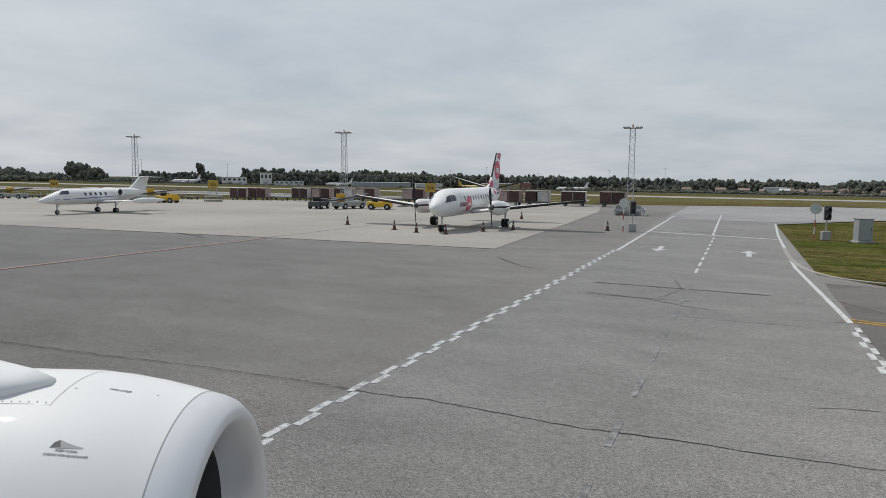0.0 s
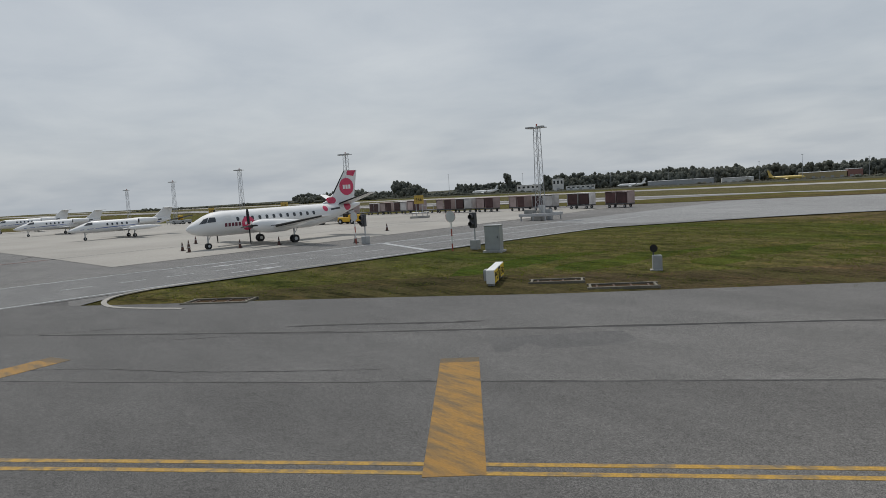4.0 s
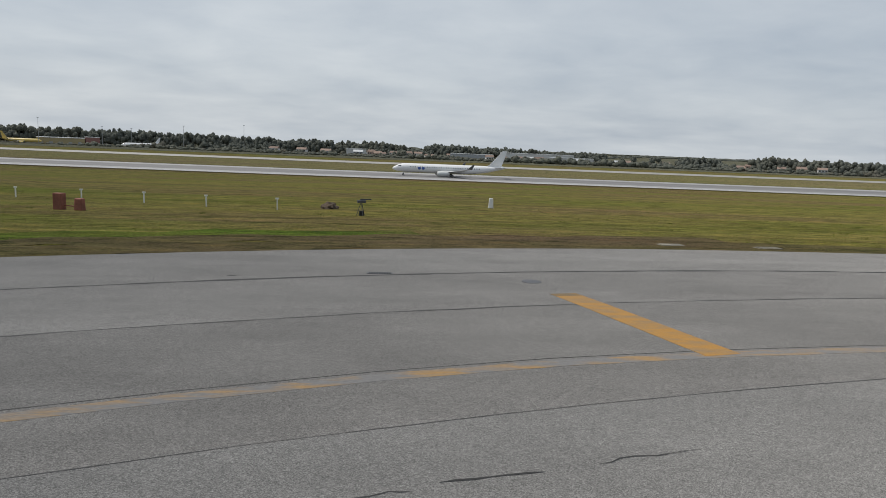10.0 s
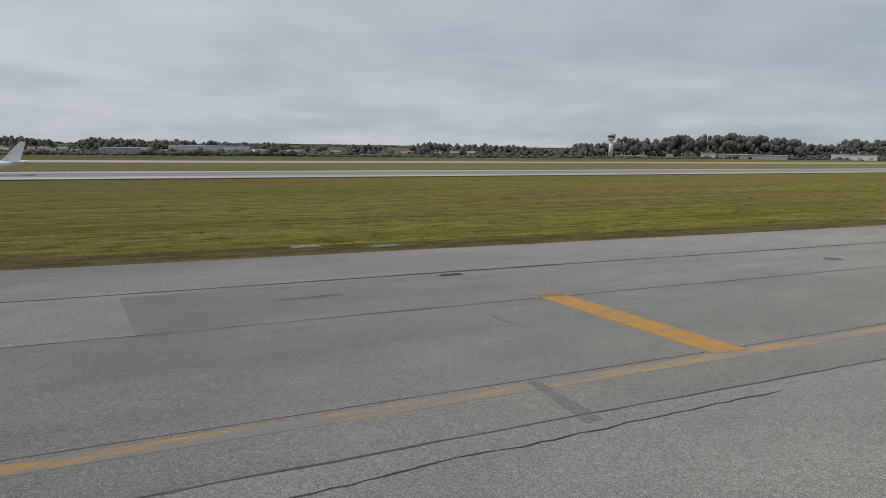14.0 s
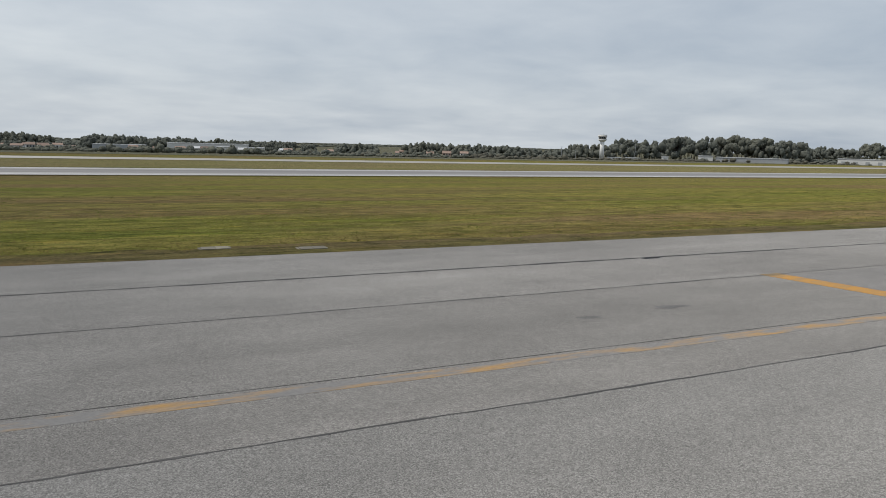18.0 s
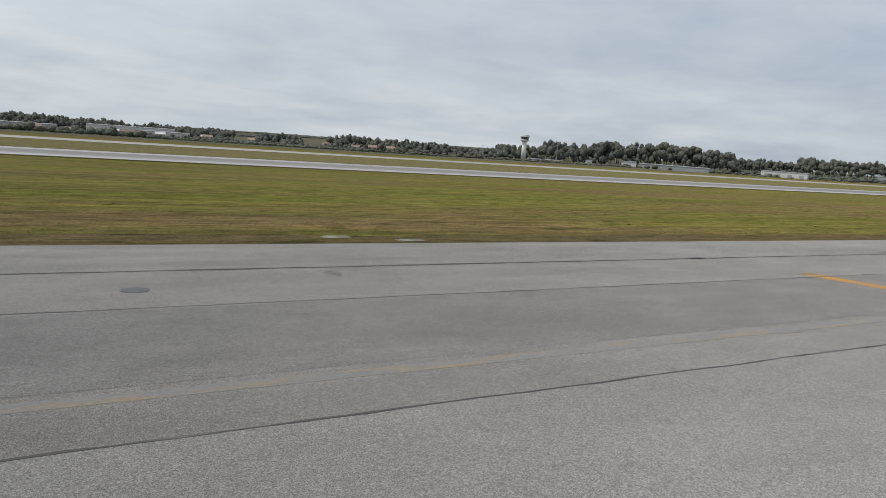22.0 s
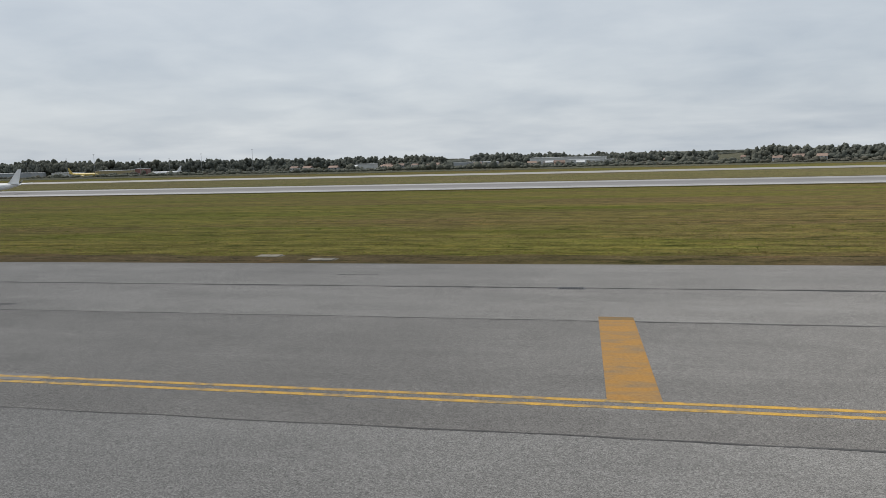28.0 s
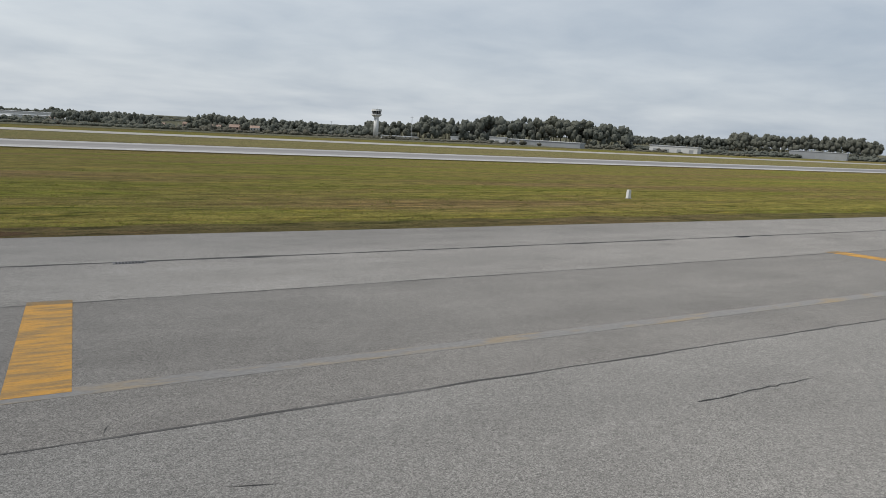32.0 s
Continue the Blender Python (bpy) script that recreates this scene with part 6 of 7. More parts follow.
crack([(319.8, -4.2), (320.6, -4.2), (320.9, -4.2), (321.7, -4.2)], 0.06, 46)
crack([(315.5, 8.5), (316.0, 8.7)], 0.08, 49)
crack([(311.6, -3.9), (312.2, -4.1)], 0.03, 50)
crack([(310.5, -1.9), (310.6, -1.5)], 0.02, 51)
crack([(99.0, -2.7), (99.8, -2.8)], 0.04, 52)
crack([(177.9, -0.3), (178.9, -0.4)], 0.04, 53)

crack([(98.6, -3.35), (99.6, -3.45), (101.6, -3.28), (103.2, -3.38), (105.0, -3.3)], 0.12, 54)
crack([(95.4, -3.5), (96.8, -3.42), (97.7, -3.45)], 0.07, 55)
crack([(139.4, -4.2), (141.0, -4.25), (142.2, -4.26), (143.1, -4.31), (144.6, -4.28)], 0.09, 56)
crack([(58.6, -0.15), (60.4, -0.12), (61.1, -0.07), (62.1, -0.18), (64.5, -0.2), (67.4, -0.3)], 0.06, 57)
crack([(238.6, 15.2), (239.6, 15.1), (240.4, 15.25)], 0.16, 58)
crack([(-28.0, -24.2), (-27.1, -23.5), (-26.3, -23.1)], 0.13, 59)

# own aircraft, standing where the clip begins
own_airliner(pose(-85.45 - 0.1 * math.cos(radians(29)), -74.86 - 0.1 * math.sin(radians(29)), -0.02, 0, 0, 29.0))

# ---------------------------------------------------------------- apron
turboprop(on_land(-105.4, -29.45, -86.3) @ Matrix.Scale(0.905, 4))
jet_one = bizjet(on_land(-144.7, -30.3, -88) @ Matrix.Scale(0.96, 4))
bizjet(on_land(-180.2, -31.2, -88), False, "white business jet without tip tanks, parked on concrete")
bizjet(on_land(-214, -31.0, -88) @ Matrix.Scale(1.1, 4), False, "white business jet parked at the apron's far end")
mast = light_mast(on_land(-96.8, 2.3, 8))
for x in (-133.1, -169.9, -206.5, -243.0):
    copy_thing(mast, on_land(x, 1.9, 8))
for x, y, n in ((-123.0, 6.8, "566"), (-156.5, 3.6, "565"), (-191.0, 4.2, "564")):
    stand_sign(on_land(x, y, 35), n)
trailers = [baggage_trailer(on_land(-143.8, 19.5, 2), 0), baggage_trailer(on_land(-139.6, 19.2, -2), 1), baggage_trailer(on_land(-135.2, 18.4, 3), 2)]
rng = random.Random(5)
for x, y, s in ((-131.0, 18.6, 1), (-126.7, 18.9, 0), (-122.4, 19.2, 1), (-116.3, 19.8, 1), (-112.4, 20.6, 0), (-107.6, 22.4, 0), (-102.3, 23.6, 1), (-148.2, 19.6, 1), (-152.4, 20.0, 0), (-156.8, 19.6, 2), (-161.2, 19.9, 1), (-165.5, 20.3, 0), (-171, 19.5, 2), (-176, 19.2, 2), (-181, 19.0, 2), (-194, 21, 0), (-198.4, 21.2, 1), (-203, 21, 0), (-214, 18, 2), (-219, 18, 2)):
    copy_thing(trailers[s], on_land(x, y, rng.uniform(-7, 7) + (180 if rng.random() < 0.3 else 0)))
tow_tractor(on_land(-125.0, -3.2, 20))
tow_tractor(on_land(-132.0, -5.6, 100), "small dark green apron tractor", DARK_GREY)
belt_loader(on_land(-129.0, -3.6, 75))
belt_loader(on_land(-161.5, -2.0, 60))
tow_tractor(on_land(-158.0, -3.7, 10))
belt_loader(on_land(-193.0, -1.5, 20))
first_cone = cone(on_land(-114.8, -27.1))
for x, y in ((-109.1, -29.8), (-102.8, -27.8), (-101.4, -25.0), (-94.9, -21.6), (-106.6, -31.2), (-104.2, -31.5), (-104.9, -11.5)):
    copy_thing(first_cone, on_land(x, y, rng.uniform(0, 90)))
post_sign = round_sign(on_land(-93.6, -22.4, 12))
copy_thing(post_sign, on_land(-81.0, -23.4, 12))
signal = road_signal(on_land(-93.0, -21.9, 12))
copy_thing(signal, on_land(-80.2, -22.2, 12))
cabinet(on_land(-78.1, -22.6, 25, -0.06), 0.95, 0.6, 1.45)
strip("kerb", smoothed([(-83.1, -30), (-83.0, -37.5), (-82.3, -41.6), (-80.8, -43.4), (-78, -43.8), (-74.8, -42.2)]), 0.22, CONCRETE, 0.02, label="pale concrete kerb round the grass corner", category="kerb", step=0.8)
taxi_sign(on_land(-69.3, -31.1, 128, -0.03) @ Matrix.Scale(0.85, 4))
lamp = edge_lamp(on_land(-65.6, -25.0, 40, -0.06), True)
copy_thing(lamp, on_land(297.0, 24.7, 0, -0.06))
open_pit(on_land(-75.2, -40.6, 40))
open_pit(on_land(-67.0, -29.9, 40), 2.0, 0.8)
open_pit(on_land(-64.2, -29.4, 40), 2.4, 0.9)

# ---------------------------------------------------------------- grass strip
cover = pit_cover(on_land(-46.6, -6.6, 47, -0.05))
for x, y, r in ((-44.2, -5.4, 47), (-19.1, 13.2, 25), (-14.8, 13.9, 25), (24.2, 25.2, 5), (29.9, 25.0, 5), (66.6, 25.2, 0), (70.3, 23.8, 0), (111.2, 22.6, 0), (115.5, 21.2, 0), (174.0, 21.6, 0), (177.5, 20.2, 0), (232.4, 22.0, 0), (235.9, 20.6, 0), (292.3, 22.2, 0), (293.8, 20.3, 0)):
    copy_thing(cover, on_land(x, y, r, -0.05))
barrier = concrete_barrier(on_land(-59.6, 27.0, 86))
for i in range(1, 10):
    copy_thing(barrier, on_land(-59.6 + (0.35 if i % 2 else 0) - (0.5 * (i - 6) if i > 6 else 0), 27.0 + 2.6 * i, 86 + 4 * (i % 3)))
post = marker_post(on_land(-39.8, 55.3))
for x, y in ((-31.6, 51.8), (-26.5, 52.8), (-19.9, 51.1), (-13.6, 48.8), (-7.6, 46.3), (-1.4, 44.6)):
    copy_thing(post, on_land(x, y, rng.uniform(-10, 10), -0.06))
red_post_pair(on_land(-15.6, 39.4, -15, -0.06))
approach_lamp(on_land(5.7, 40.8, 20, -0.06))
white_block = marker_block(on_land(17.8, 54.6, 0, -0.06))
copy_thing(white_block, on_land(356.5, 36.4, 0, -0.06) @ Matrix.Scale(0.85, 4))
car(on_land(-41.7, 45.2, 105))
copy_thing(white_block, on_land(-50.7, 72.0, 0, -0.06) @ Matrix.Scale(0.6, 4))
service_truck(on_land(-49.2, 38.8, 10) @ Matrix.Scale(0.88, 4))
cabinet(on_land(292.8, 33.8, 0, -0.06), 0.75, 0.55, 1.6)
pair = cabinet(on_land(289.6, 24.4, 0, -0.06), 0.42, 0.4, 0.78, WHITE_SATIN, "small white electrical cabinet in the grass verge")
copy_thing(pair, on_land(290.35, 24.5, 0, -0.06))

# ---------------------------------------------------------------- runway
jetliner("regional_jet", pose(25.5, 212.5, lz(25, 212) + 0.06, 0, 0, 180) @ Matrix.Scale(0.95, 4), "white regional jet airliner rolling on the runway", 38.6, 3.0, 28.7, 9.6, WHITE_PAINT, None, PALE_GREY, 30, 2.7, BLUE_PAINT)


# ---------------------------------------------------------------- far woods, scrub and buildings
def clumps(name, spots, material, per=24, kind="stuff", label="", category="", parent=None, seed=3):
    """Crowns made of many small ragged leaf clumps. Spots: (x, y, base z, height, half width, share of the height that is crown)."""
    rng = np.random.RandomState(seed)
    bm = bmesh.new()
    bmesh.ops.create_icosphere(bm, subdivisions=2, radius=1.0)
    ball_v = np.array([v.co[:] for v in bm.verts])
    ball_f = np.array([[v.index for v in f.verts] for f in bm.faces])
    bm.free()
    oct_v = np.array([(1, 0, 0), (-1, 0, 0), (0, 1, 0), (0, -1, 0), (0, 0, 1), (0, 0, -1)], float)
    oct_f = np.array([(0, 2, 4), (2, 1, 4), (1, 3, 4), (3, 0, 4), (2, 0, 5), (1, 2, 5), (3, 1, 5), (0, 3, 5)])
    V, F, n = [], [], 0
    for x, y, z, h, w, share in spots:
        ch = min(h * share / 2, w * 1.2 + 0.6)
        mid = np.array([x, y, z + h - ch])
        # the body of the crown, lumpy, and ragged sprays standing out of its upper half
        lump = 1 + 0.22 * np.sin(ball_v @ rng.normal(size=3) * 3.1 + rng.uniform(0, 6)) * np.sin(ball_v @ rng.normal(size=3) * 3.7) + rng.uniform(-0.10, 0.10, len(ball_v))
        V.append(ball_v * lump[:, None] * np.array([w * 0.80, w * 0.80, ch * 0.84]) + mid)
        F.append(ball_f + n)
        n += len(ball_v)
        d = rng.normal(size=(per, 3))
        d /= np.linalg.norm(d, axis=1)[:, None]
        d[:, 2] = np.abs(d[:, 2]) * 1.25 - 0.35
        c = d * np.array([w, w, ch]) * rng.uniform(0.68, 1.0, (per, 1)) + mid
        size = rng.uniform(0.13, 0.32, (per, 1, 1)) * min(w, ch)
        jit = oct_v[None] * rng.uniform(0.7, 1.3, (per, 6, 1)) * size + c[:, None, :]
        V.append(jit.reshape(-1, 3))
        F.append((oct_f[None] + (n + 6 * np.arange(per))[:, None, None]).reshape(-1, 3))
        n += 6 * per
    me = triangles(name, np.concatenate(V), np.concatenate(F))
    me.polygons.foreach_set("use_smooth", np.ones(len(me.polygons), bool))
    me.materials.append(material)
    ob = new(name, me)
    if parent is not None:
        ob.parent = parent
    return tagged(ob, label, category, "", kind)


WOODS = [0]


def wood(x0, y0, x1, y1, top, material=None, coarse=1.0):
    """A belt of trees from point to point, whose crowns reach up to the level top."""
    WOODS[0] += 1
    rng = random.Random(100 + WOODS[0])
    L = math.hypot(x1 - x0, y1 - y0)
    n = max(3, int(L / 3.3 / coarse))
    spots, trunks = [], bmesh.new()
    ux, uy = (x1 - x0) / L, (y1 - y0) / L
    for i in range(n):
        swell = 0.88 + 0.12 * noise.noise((i * 0.11, WOODS[0] * 3.7, 0)) + 0.10 * noise.noise((i * 0.43, WOODS[0] * 1.9, 5))
        for row in range(5):
            f = (i + rng.uniform(-0.6, 0.6)) / max(n - 1, 1)
            off = (row * 5.0 + rng.uniform(-2, 2)) * coarse
            px, py = x0 + (x1 - x0) * f - uy * off, y0 + (y1 - y0) * f + ux * off
            z = lz(px, py) - 0.3
            full = max(5.0, (top - z) * swell)
            if row == 0:
                h = full * rng.uniform(0.3, 0.78)
                spots.append((px, py, z, h, rng.uniform(2.6, 4.4) * coarse, 1.0))
                continue
            tall = rng.random() < 0.14
            h = full * (rng.uniform(0.98, 1.10) if tall else rng.uniform(0.62, 1.0))
            spots.append((px, py, z, h, rng.uniform(2.6, 4.6) * coarse * min(1.3, max(0.7, h / 16)) * (0.8 if tall else 1.0), rng.uniform(0.35, 0.55) if tall else rng.uniform(0.6, 0.95)))
            rod((px, py, z), (px, py, z + h * 0.7), 0.3, 0.12, 5, trunks, False)
    wd = clumps("woodland", spots, material or (HAZY_PINE if WOODS[0] % 3 else HAZY_LEAF), 18, "stuff", "distant belt of pines and broadleaf trees, grey-green colour paled for haze", "woodland", None, WOODS[0])
    tr = link_mesh("trunks", trunks, BARK, wd)
    tr["kind"] = "stuff"


wood(-42, 1127, 66, 1137, -6)
wood(64, 1237, 144, 1238, 6)
wood(152, 1488, 304, 1477, -1)
wood(286, 1328, 417, 1305, 0)
wood(352, 807, 399, 792, 4)
wood(430, 780, 501, 749, 7)
wood(501, 749, 535, 690, 5)
wood(535, 690, 575, 625, 3.5)
wood(585, 630, 630, 625, 10)
wood(630, 625, 690, 600, 17)
wood(690, 600, 742, 580, 23)
wood(742, 580, 790, 545, 23)
wood(790, 545, 826, 520, 19)
wood(302, 769, 310, 765, 1)
wood(-2600, 2250, 3200, 2250, -7, None, 6.0)
wood(-1500, 1750, 1200, 1750, -9, None, 4.0)
wood(-834, 926, -665, 1033, 11)
wood(-665, 1033, -476, 1112, 10.5)
wood(-476, 1112, -293, 1158, 10)
wood(-293, 1158, -101, 1175, 7)
wood(-101, 1175, 23, 1170, 6)
wood(826, 520, 960, 470, -2)
wood(960, 470, 1150, 440, 0)
wood(-840, 372, -792, 455, 3)
wood(1300, 914, 1379, 803, 19)
wood(1352, 1068, 1484, 922, 14)
wood(1248, 736, 1361, 566, 26)
wood(-790, 1078, -668, 1156, 5)
wood(-693, 1199, -513, 1285, -1)
wood(-513, 1285, -392, 1326, -7)
wood(-229, 853, -212, 857, -4)
wood(-212, 959, -157, 970, -4)
wood(-188, 1167, -130, 1175, -6)
wood(-161, 1473, 82, 1479, -14)
wood(67, 1230, 234, 1209, 5)
wood(282, 1454, 445, 1413, 3)
wood(-1192, 548, -1123, 668, 9)
wood(-1122, 669, -1091, 716, -3)
wood(-1008, 660, -990, 684, 13)
wood(-1029, 716, -991, 764, -4)
wood(-1183, 924, -1038, 1075, -3)
wood(-899, 930, -848, 974, 8)
wood(-911, 1052, -778, 1147, 5)
wood(-805, 1189, -438, 1354, 6)
wood(-1168, 644, -1151, 669, 12)
wood(-1142, 682, -1115, 717, 5)
wood(-1034, 659, -1015, 683, 22)
wood(-1089, 750, -1078, 763, 9)
wood(-1188, 941, -1089, 1039, 10)
wood(-950, 961, -893, 1006, 19)
wood(-953, 1086, -693, 1241, 16)
wood(-1113, 1017, -1105, 1025, 29)


def hedge(x0, y0, x1, y1, lo, hi, material, seed):
    rng = random.Random(seed)
    L = math.hypot(x1 - x0, y1 - y0)
    spots = []
    for i in range(int(L / 2.0)):
        f = i / (L / 2.0)
        px, py = x0 + (x1 - x0) * f + rng.uniform(-3, 3), y0 + (y1 - y0) * f + rng.uniform(-14, 14)
        h = rng.uniform(lo, hi) * (0.7 + 2.0 * max(0.0, noise.noise((px * 0.035, py * 0.02, seed))))
        spots.append((px, py, lz(px, py) - 0.3, max(1.2, h), rng.uniform(1.4, 2.4) + 0.2 * h, 1.0))
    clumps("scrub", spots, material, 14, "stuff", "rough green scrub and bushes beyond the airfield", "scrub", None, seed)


hedge(-260, 560, 60, 540, 1.5, 3.5, HAZY_LEAF, 11)
hedge(60, 540, 380, 520, 2, 4, HAZY_LEAF, 12)
hedge(280, 560, 560, 520, 2, 3.5, HAZY_SCRUB, 22)
hedge(560, 520, 900, 430, 1.5, 3, HAZY_SCRUB, 23)
hedge(150, 600, 330, 590, 3, 5, HAZY_PINE, 24)
hedge(100, 640, 420, 620, 2, 4.5, HAZY_LEAF, 13)
hedge(380, 520, 640, 500, 1.5, 3, HAZY_SCRUB, 14)
hedge(640, 520, 1250, 560, 1.5, 4, HAZY_LEAF, 15)
hedge(-760, 900, -260, 760, 1.2, 3, HAZY_SCRUB, 16)
hedge(-900, 520, -640, 640, 1.5, 3.5, HAZY_LEAF, 17)
hedge(-200, 800, 420, 820, 2, 4.5, HAZY_LEAF, 18)
hedge(-260, 700, 420, 690, 2, 5.5, HAZY_LEAF, 25)
hedge(-240, 660, 300, 650, 1.5, 4, HAZY_SCRUB, 26)
hedge(-1300, 300, -900, 480, 2, 5, HAZY_LEAF, 19)


def tree(x, y, h, w, label):
    """One tree: tapered trunk, limbs, crown of many clumps."""
    rng = random.Random(int(x * 7 + y))
    p = empty("tree", pose(x, y, lz(x, y) - 0.2), label, "tree", "lone trees")
    part("trunk", rod((0, 0, 0), (0.4, 0.2, h * 0.55), 0.05 * h * 0.5, 0.02 * h * 0.5, 8), BARK, p)
    limbs = bmesh.new()
    for k in range(6):
        a = rng.uniform(0, 6.28)
        rod((0.2, 0.1, h * rng.uniform(0.25, 0.5)), (w * 0.6 * math.cos(a), w * 0.6 * math.sin(a), h * rng.uniform(0.5, 0.8)), 0.012 * h, 0.004 * h, 5, limbs)
    part("limbs", limbs, BARK, p)
    spots = [(rng.uniform(-0.5, 0.5) * w, rng.uniform(-0.5, 0.5) * w, h * rng.uniform(0.0, 0.12), h * rng.uniform(0.8, 1.0), w * rng.uniform(0.5, 0.75), 0.75) for _ in range(5)]
    clumps("crown", spots, HAZY_PINE, 60, "", "", "", p, int(abs(x)))
    return p


def building(name, x0, y0, x1, y1, h, depth, wall, roof, label, category="building", doors=4, windows=0, base=None, pitched=False):
    """A hall or house from front corner to front corner; its face looks to the runway."""
    L = math.hypot(x1 - x0, y1 - y0)
    turn = math.degrees(math.atan2(y1 - y0, x1 - x0))
    cx, cy = (x0 + x1) / 2, (y0 + y1) / 2
    z = min(lz(cx, cy), lz(x0, y0), lz(x1, y1)) - 0.3 if base is None else base
    p = empty(name, pose(cx, cy, z, 0, 0, turn), label, category)
    part("wall", box(L, depth, h, (0, depth / 2, 0)), wall, p)
    if pitched:
        part("roof", loft([[(x, -0.4, h), (x, depth + 0.4, h), (x, depth / 2, h + depth * 0.28)] for x in (-L / 2 - 0.4, L / 2 + 0.4)]), roof, p)
    else:
        part("roof", box(L + 0.8, depth + 0.8, 0.5, (0, depth / 2, h)), roof, p)
    for i in range(doors):
        x = -L / 2 + L * (i + 0.5) / doors
        part("door", box(min(4.0, L / doors * 0.5), 0.12, min(h * 0.6, 4.2), (x, -0.05, 0)), GREY_PAINT, p)
    for i in range(windows):
        x = -L / 2 + L * (i + 0.5) / windows
        part("window", box(L / windows * 0.5, 0.1, h * 0.28, (x, -0.04, h * 0.58)), GLASS_DARK, p)
    return p


def control_tower(x, y, top):
    z = lz(x, y) - 0.2
    H = top - z
    p = empty("control_tower", pose(x, y, z), "white control tower with a glazed cab on a tall shaft", "tower")
    part("shaft", rod((0, 0, 0), (0, 0, H * 0.78), 2.3, 2.1, 12), WALL_WHITE, p, "white concrete shaft", True)
    part("corbel", rod((0, 0, H * 0.72), (0, 0, H * 0.79), 2.2, 4.2, 12), WALL_WHITE, p, "white flared corbel")
    part("gallery", rod((0, 0, H * 0.79), (0, 0, H * 0.825), 4.6, 4.6, 12), WALL_WHITE, p, "white gallery")
    cab = part("cab_glazing", rod((0, 0, H * 0.825), (0, 0, H * 0.935), 3.5, 4.1, 12), GLASS_DARK, p, "dark glazed cab")
    for k in range(12):
        a = 2 * math.pi * k / 12
        part("mullion", rod((3.55 * math.cos(a), 3.55 * math.sin(a), H * 0.825), (4.15 * math.cos(a), 4.15 * math.sin(a), H * 0.935), 0.16, seg=5), WALL_WHITE, cab)
    part("cab_roof", rod((0, 0, H * 0.935), (0, 0, H * 0.985), 4.7, 4.4, 12), WALL_WHITE, p, "pale cab roof")
    part("railing", rod((0, 0, H * 0.985), (0, 0, H * 1.0), 4.3, 4.3, 12), PALE_GREY, p)
    part("aerial", rod((1.0, 0, H * 0.98), (1.0, 0, H * 1.07), 0.12, 0.06, 5), GREY_PAINT, p)
    return p


control_tower(553, 552, 17.0)
building("low_annex", 556, 548, 580, 527, 2.6, 8, WALL_WHITE, ROOF_METAL, "low white annex beside the control tower", windows=6, doors=1)
for x, y, h in ((520, 575, 13), (577, 530, 20), (532, 567, 10)):
    pl = empty("pole", pose(x, y, lz(x, y) - 0.2), "thin far pole with cross arms", "pole", "far poles")
    part("shaft", rod((0, 0, 0), (0, 0, h), 0.25, 0.15, 6), GREY_PAINT, pl)
    part("cross_arm", rod((-1.4, 0, h * 0.95), (1.4, 0, h * 0.95), 0.12, seg=5), GREY_PAINT, pl)
building("warehouse", 662, 506, 700, 452, 4.6, 16, WALL_GREY, ROOF_METAL, "long low grey warehouse with a pale roof", doors=7)
building("warehouse", 650, 518, 660, 508, 5.6, 10, WALL_WHITE, ROOF_METAL, "small white far shed beside the warehouse", doors=1)
building("warehouse", 622, 540, 627, 536, 4, 6, WALL_WHITE, ROOF_METAL, "small white hut before the pine wood", doors=1)
building("warehouse", 800, 470, 822, 432, 6, 16, WALL_WHITE, ROOF_METAL, "white far hall with a pale roof", doors=4)
building("warehouse", 1010, 470, 1035, 420, 8, 20, WALL_GREY, ROOF_METAL, "long grey far hall below the woods", doors=3)
building("factory_hall", 179, 1100, 296, 1088, 13.5, 40, WALL_WHITE, ROOF_METAL, "long white far factory hall", doors=8)
building("factory_hall", 236, 1006, 300, 990, 9, 30, WALL_WHITE, ROOF_METAL, "white far factory hall", doors=5)
building("factory_hall", 83, 940, 142, 933, 9, 25, WALL_GREY, ROOF_METAL, "grey far factory hall", doors=5)
building("factory_hall", -60, 941, -33, 942, 10, 20, WALL_WHITE, ROOF_METAL, "white far hall with a pale roof", doors=2)
rng = random.Random(21)
for i in range(16):
    x, y = -60 + 12 * i + rng.uniform(-5, 5) + (120 if i > 9 else 0), 1010 + rng.uniform(-60, 120)
    w = rng.uniform(9, 15)
    a = rng.uniform(-0.3, 0.3)
    building("house", x, y, x + w * math.cos(a), y + w * math.sin(a), rng.uniform(5, 7.5), rng.uniform(8, 11), rng.choice((WALL_WHITE, WALL_PINK, WALL_WHITE)), ROOF_TILE, "far house with a clay tile roof", "house", 1, 3, pitched=True)
for i in range(9):
    x, y = 360 + 16 * i + rng.uniform(-5, 5), 880 - 16 * i + rng.uniform(-30, 50)
    w = rng.uniform(8, 13)
    building("house", x, y, x + w, y - w * 0.4, rng.uniform(4.5, 6.5), rng.uniform(8, 10), rng.choice((WALL_WHITE, WALL_PINK)), ROOF_TILE, "far house with a clay tile roof", "house", 1, 3, pitched=True)

for i in range(13):
    x, y = -170 + 41 * i + rng.uniform(-18, 18), 930 + rng.uniform(-80, 120)
    w = rng.uniform(8, 14)
    a = rng.uniform(-0.3, 0.3)
    building("house", x, y, x + w * math.cos(a), y + w * math.sin(a), rng.uniform(5, 7), rng.uniform(8, 11), rng.choice((WALL_WHITE, WALL_PINK, WALL_GREY)), rng.choice((ROOF_TILE, ROOF_TILE, ROOF_METAL)), "far house with a low pitched roof", "house", 1, 3, pitched=True)

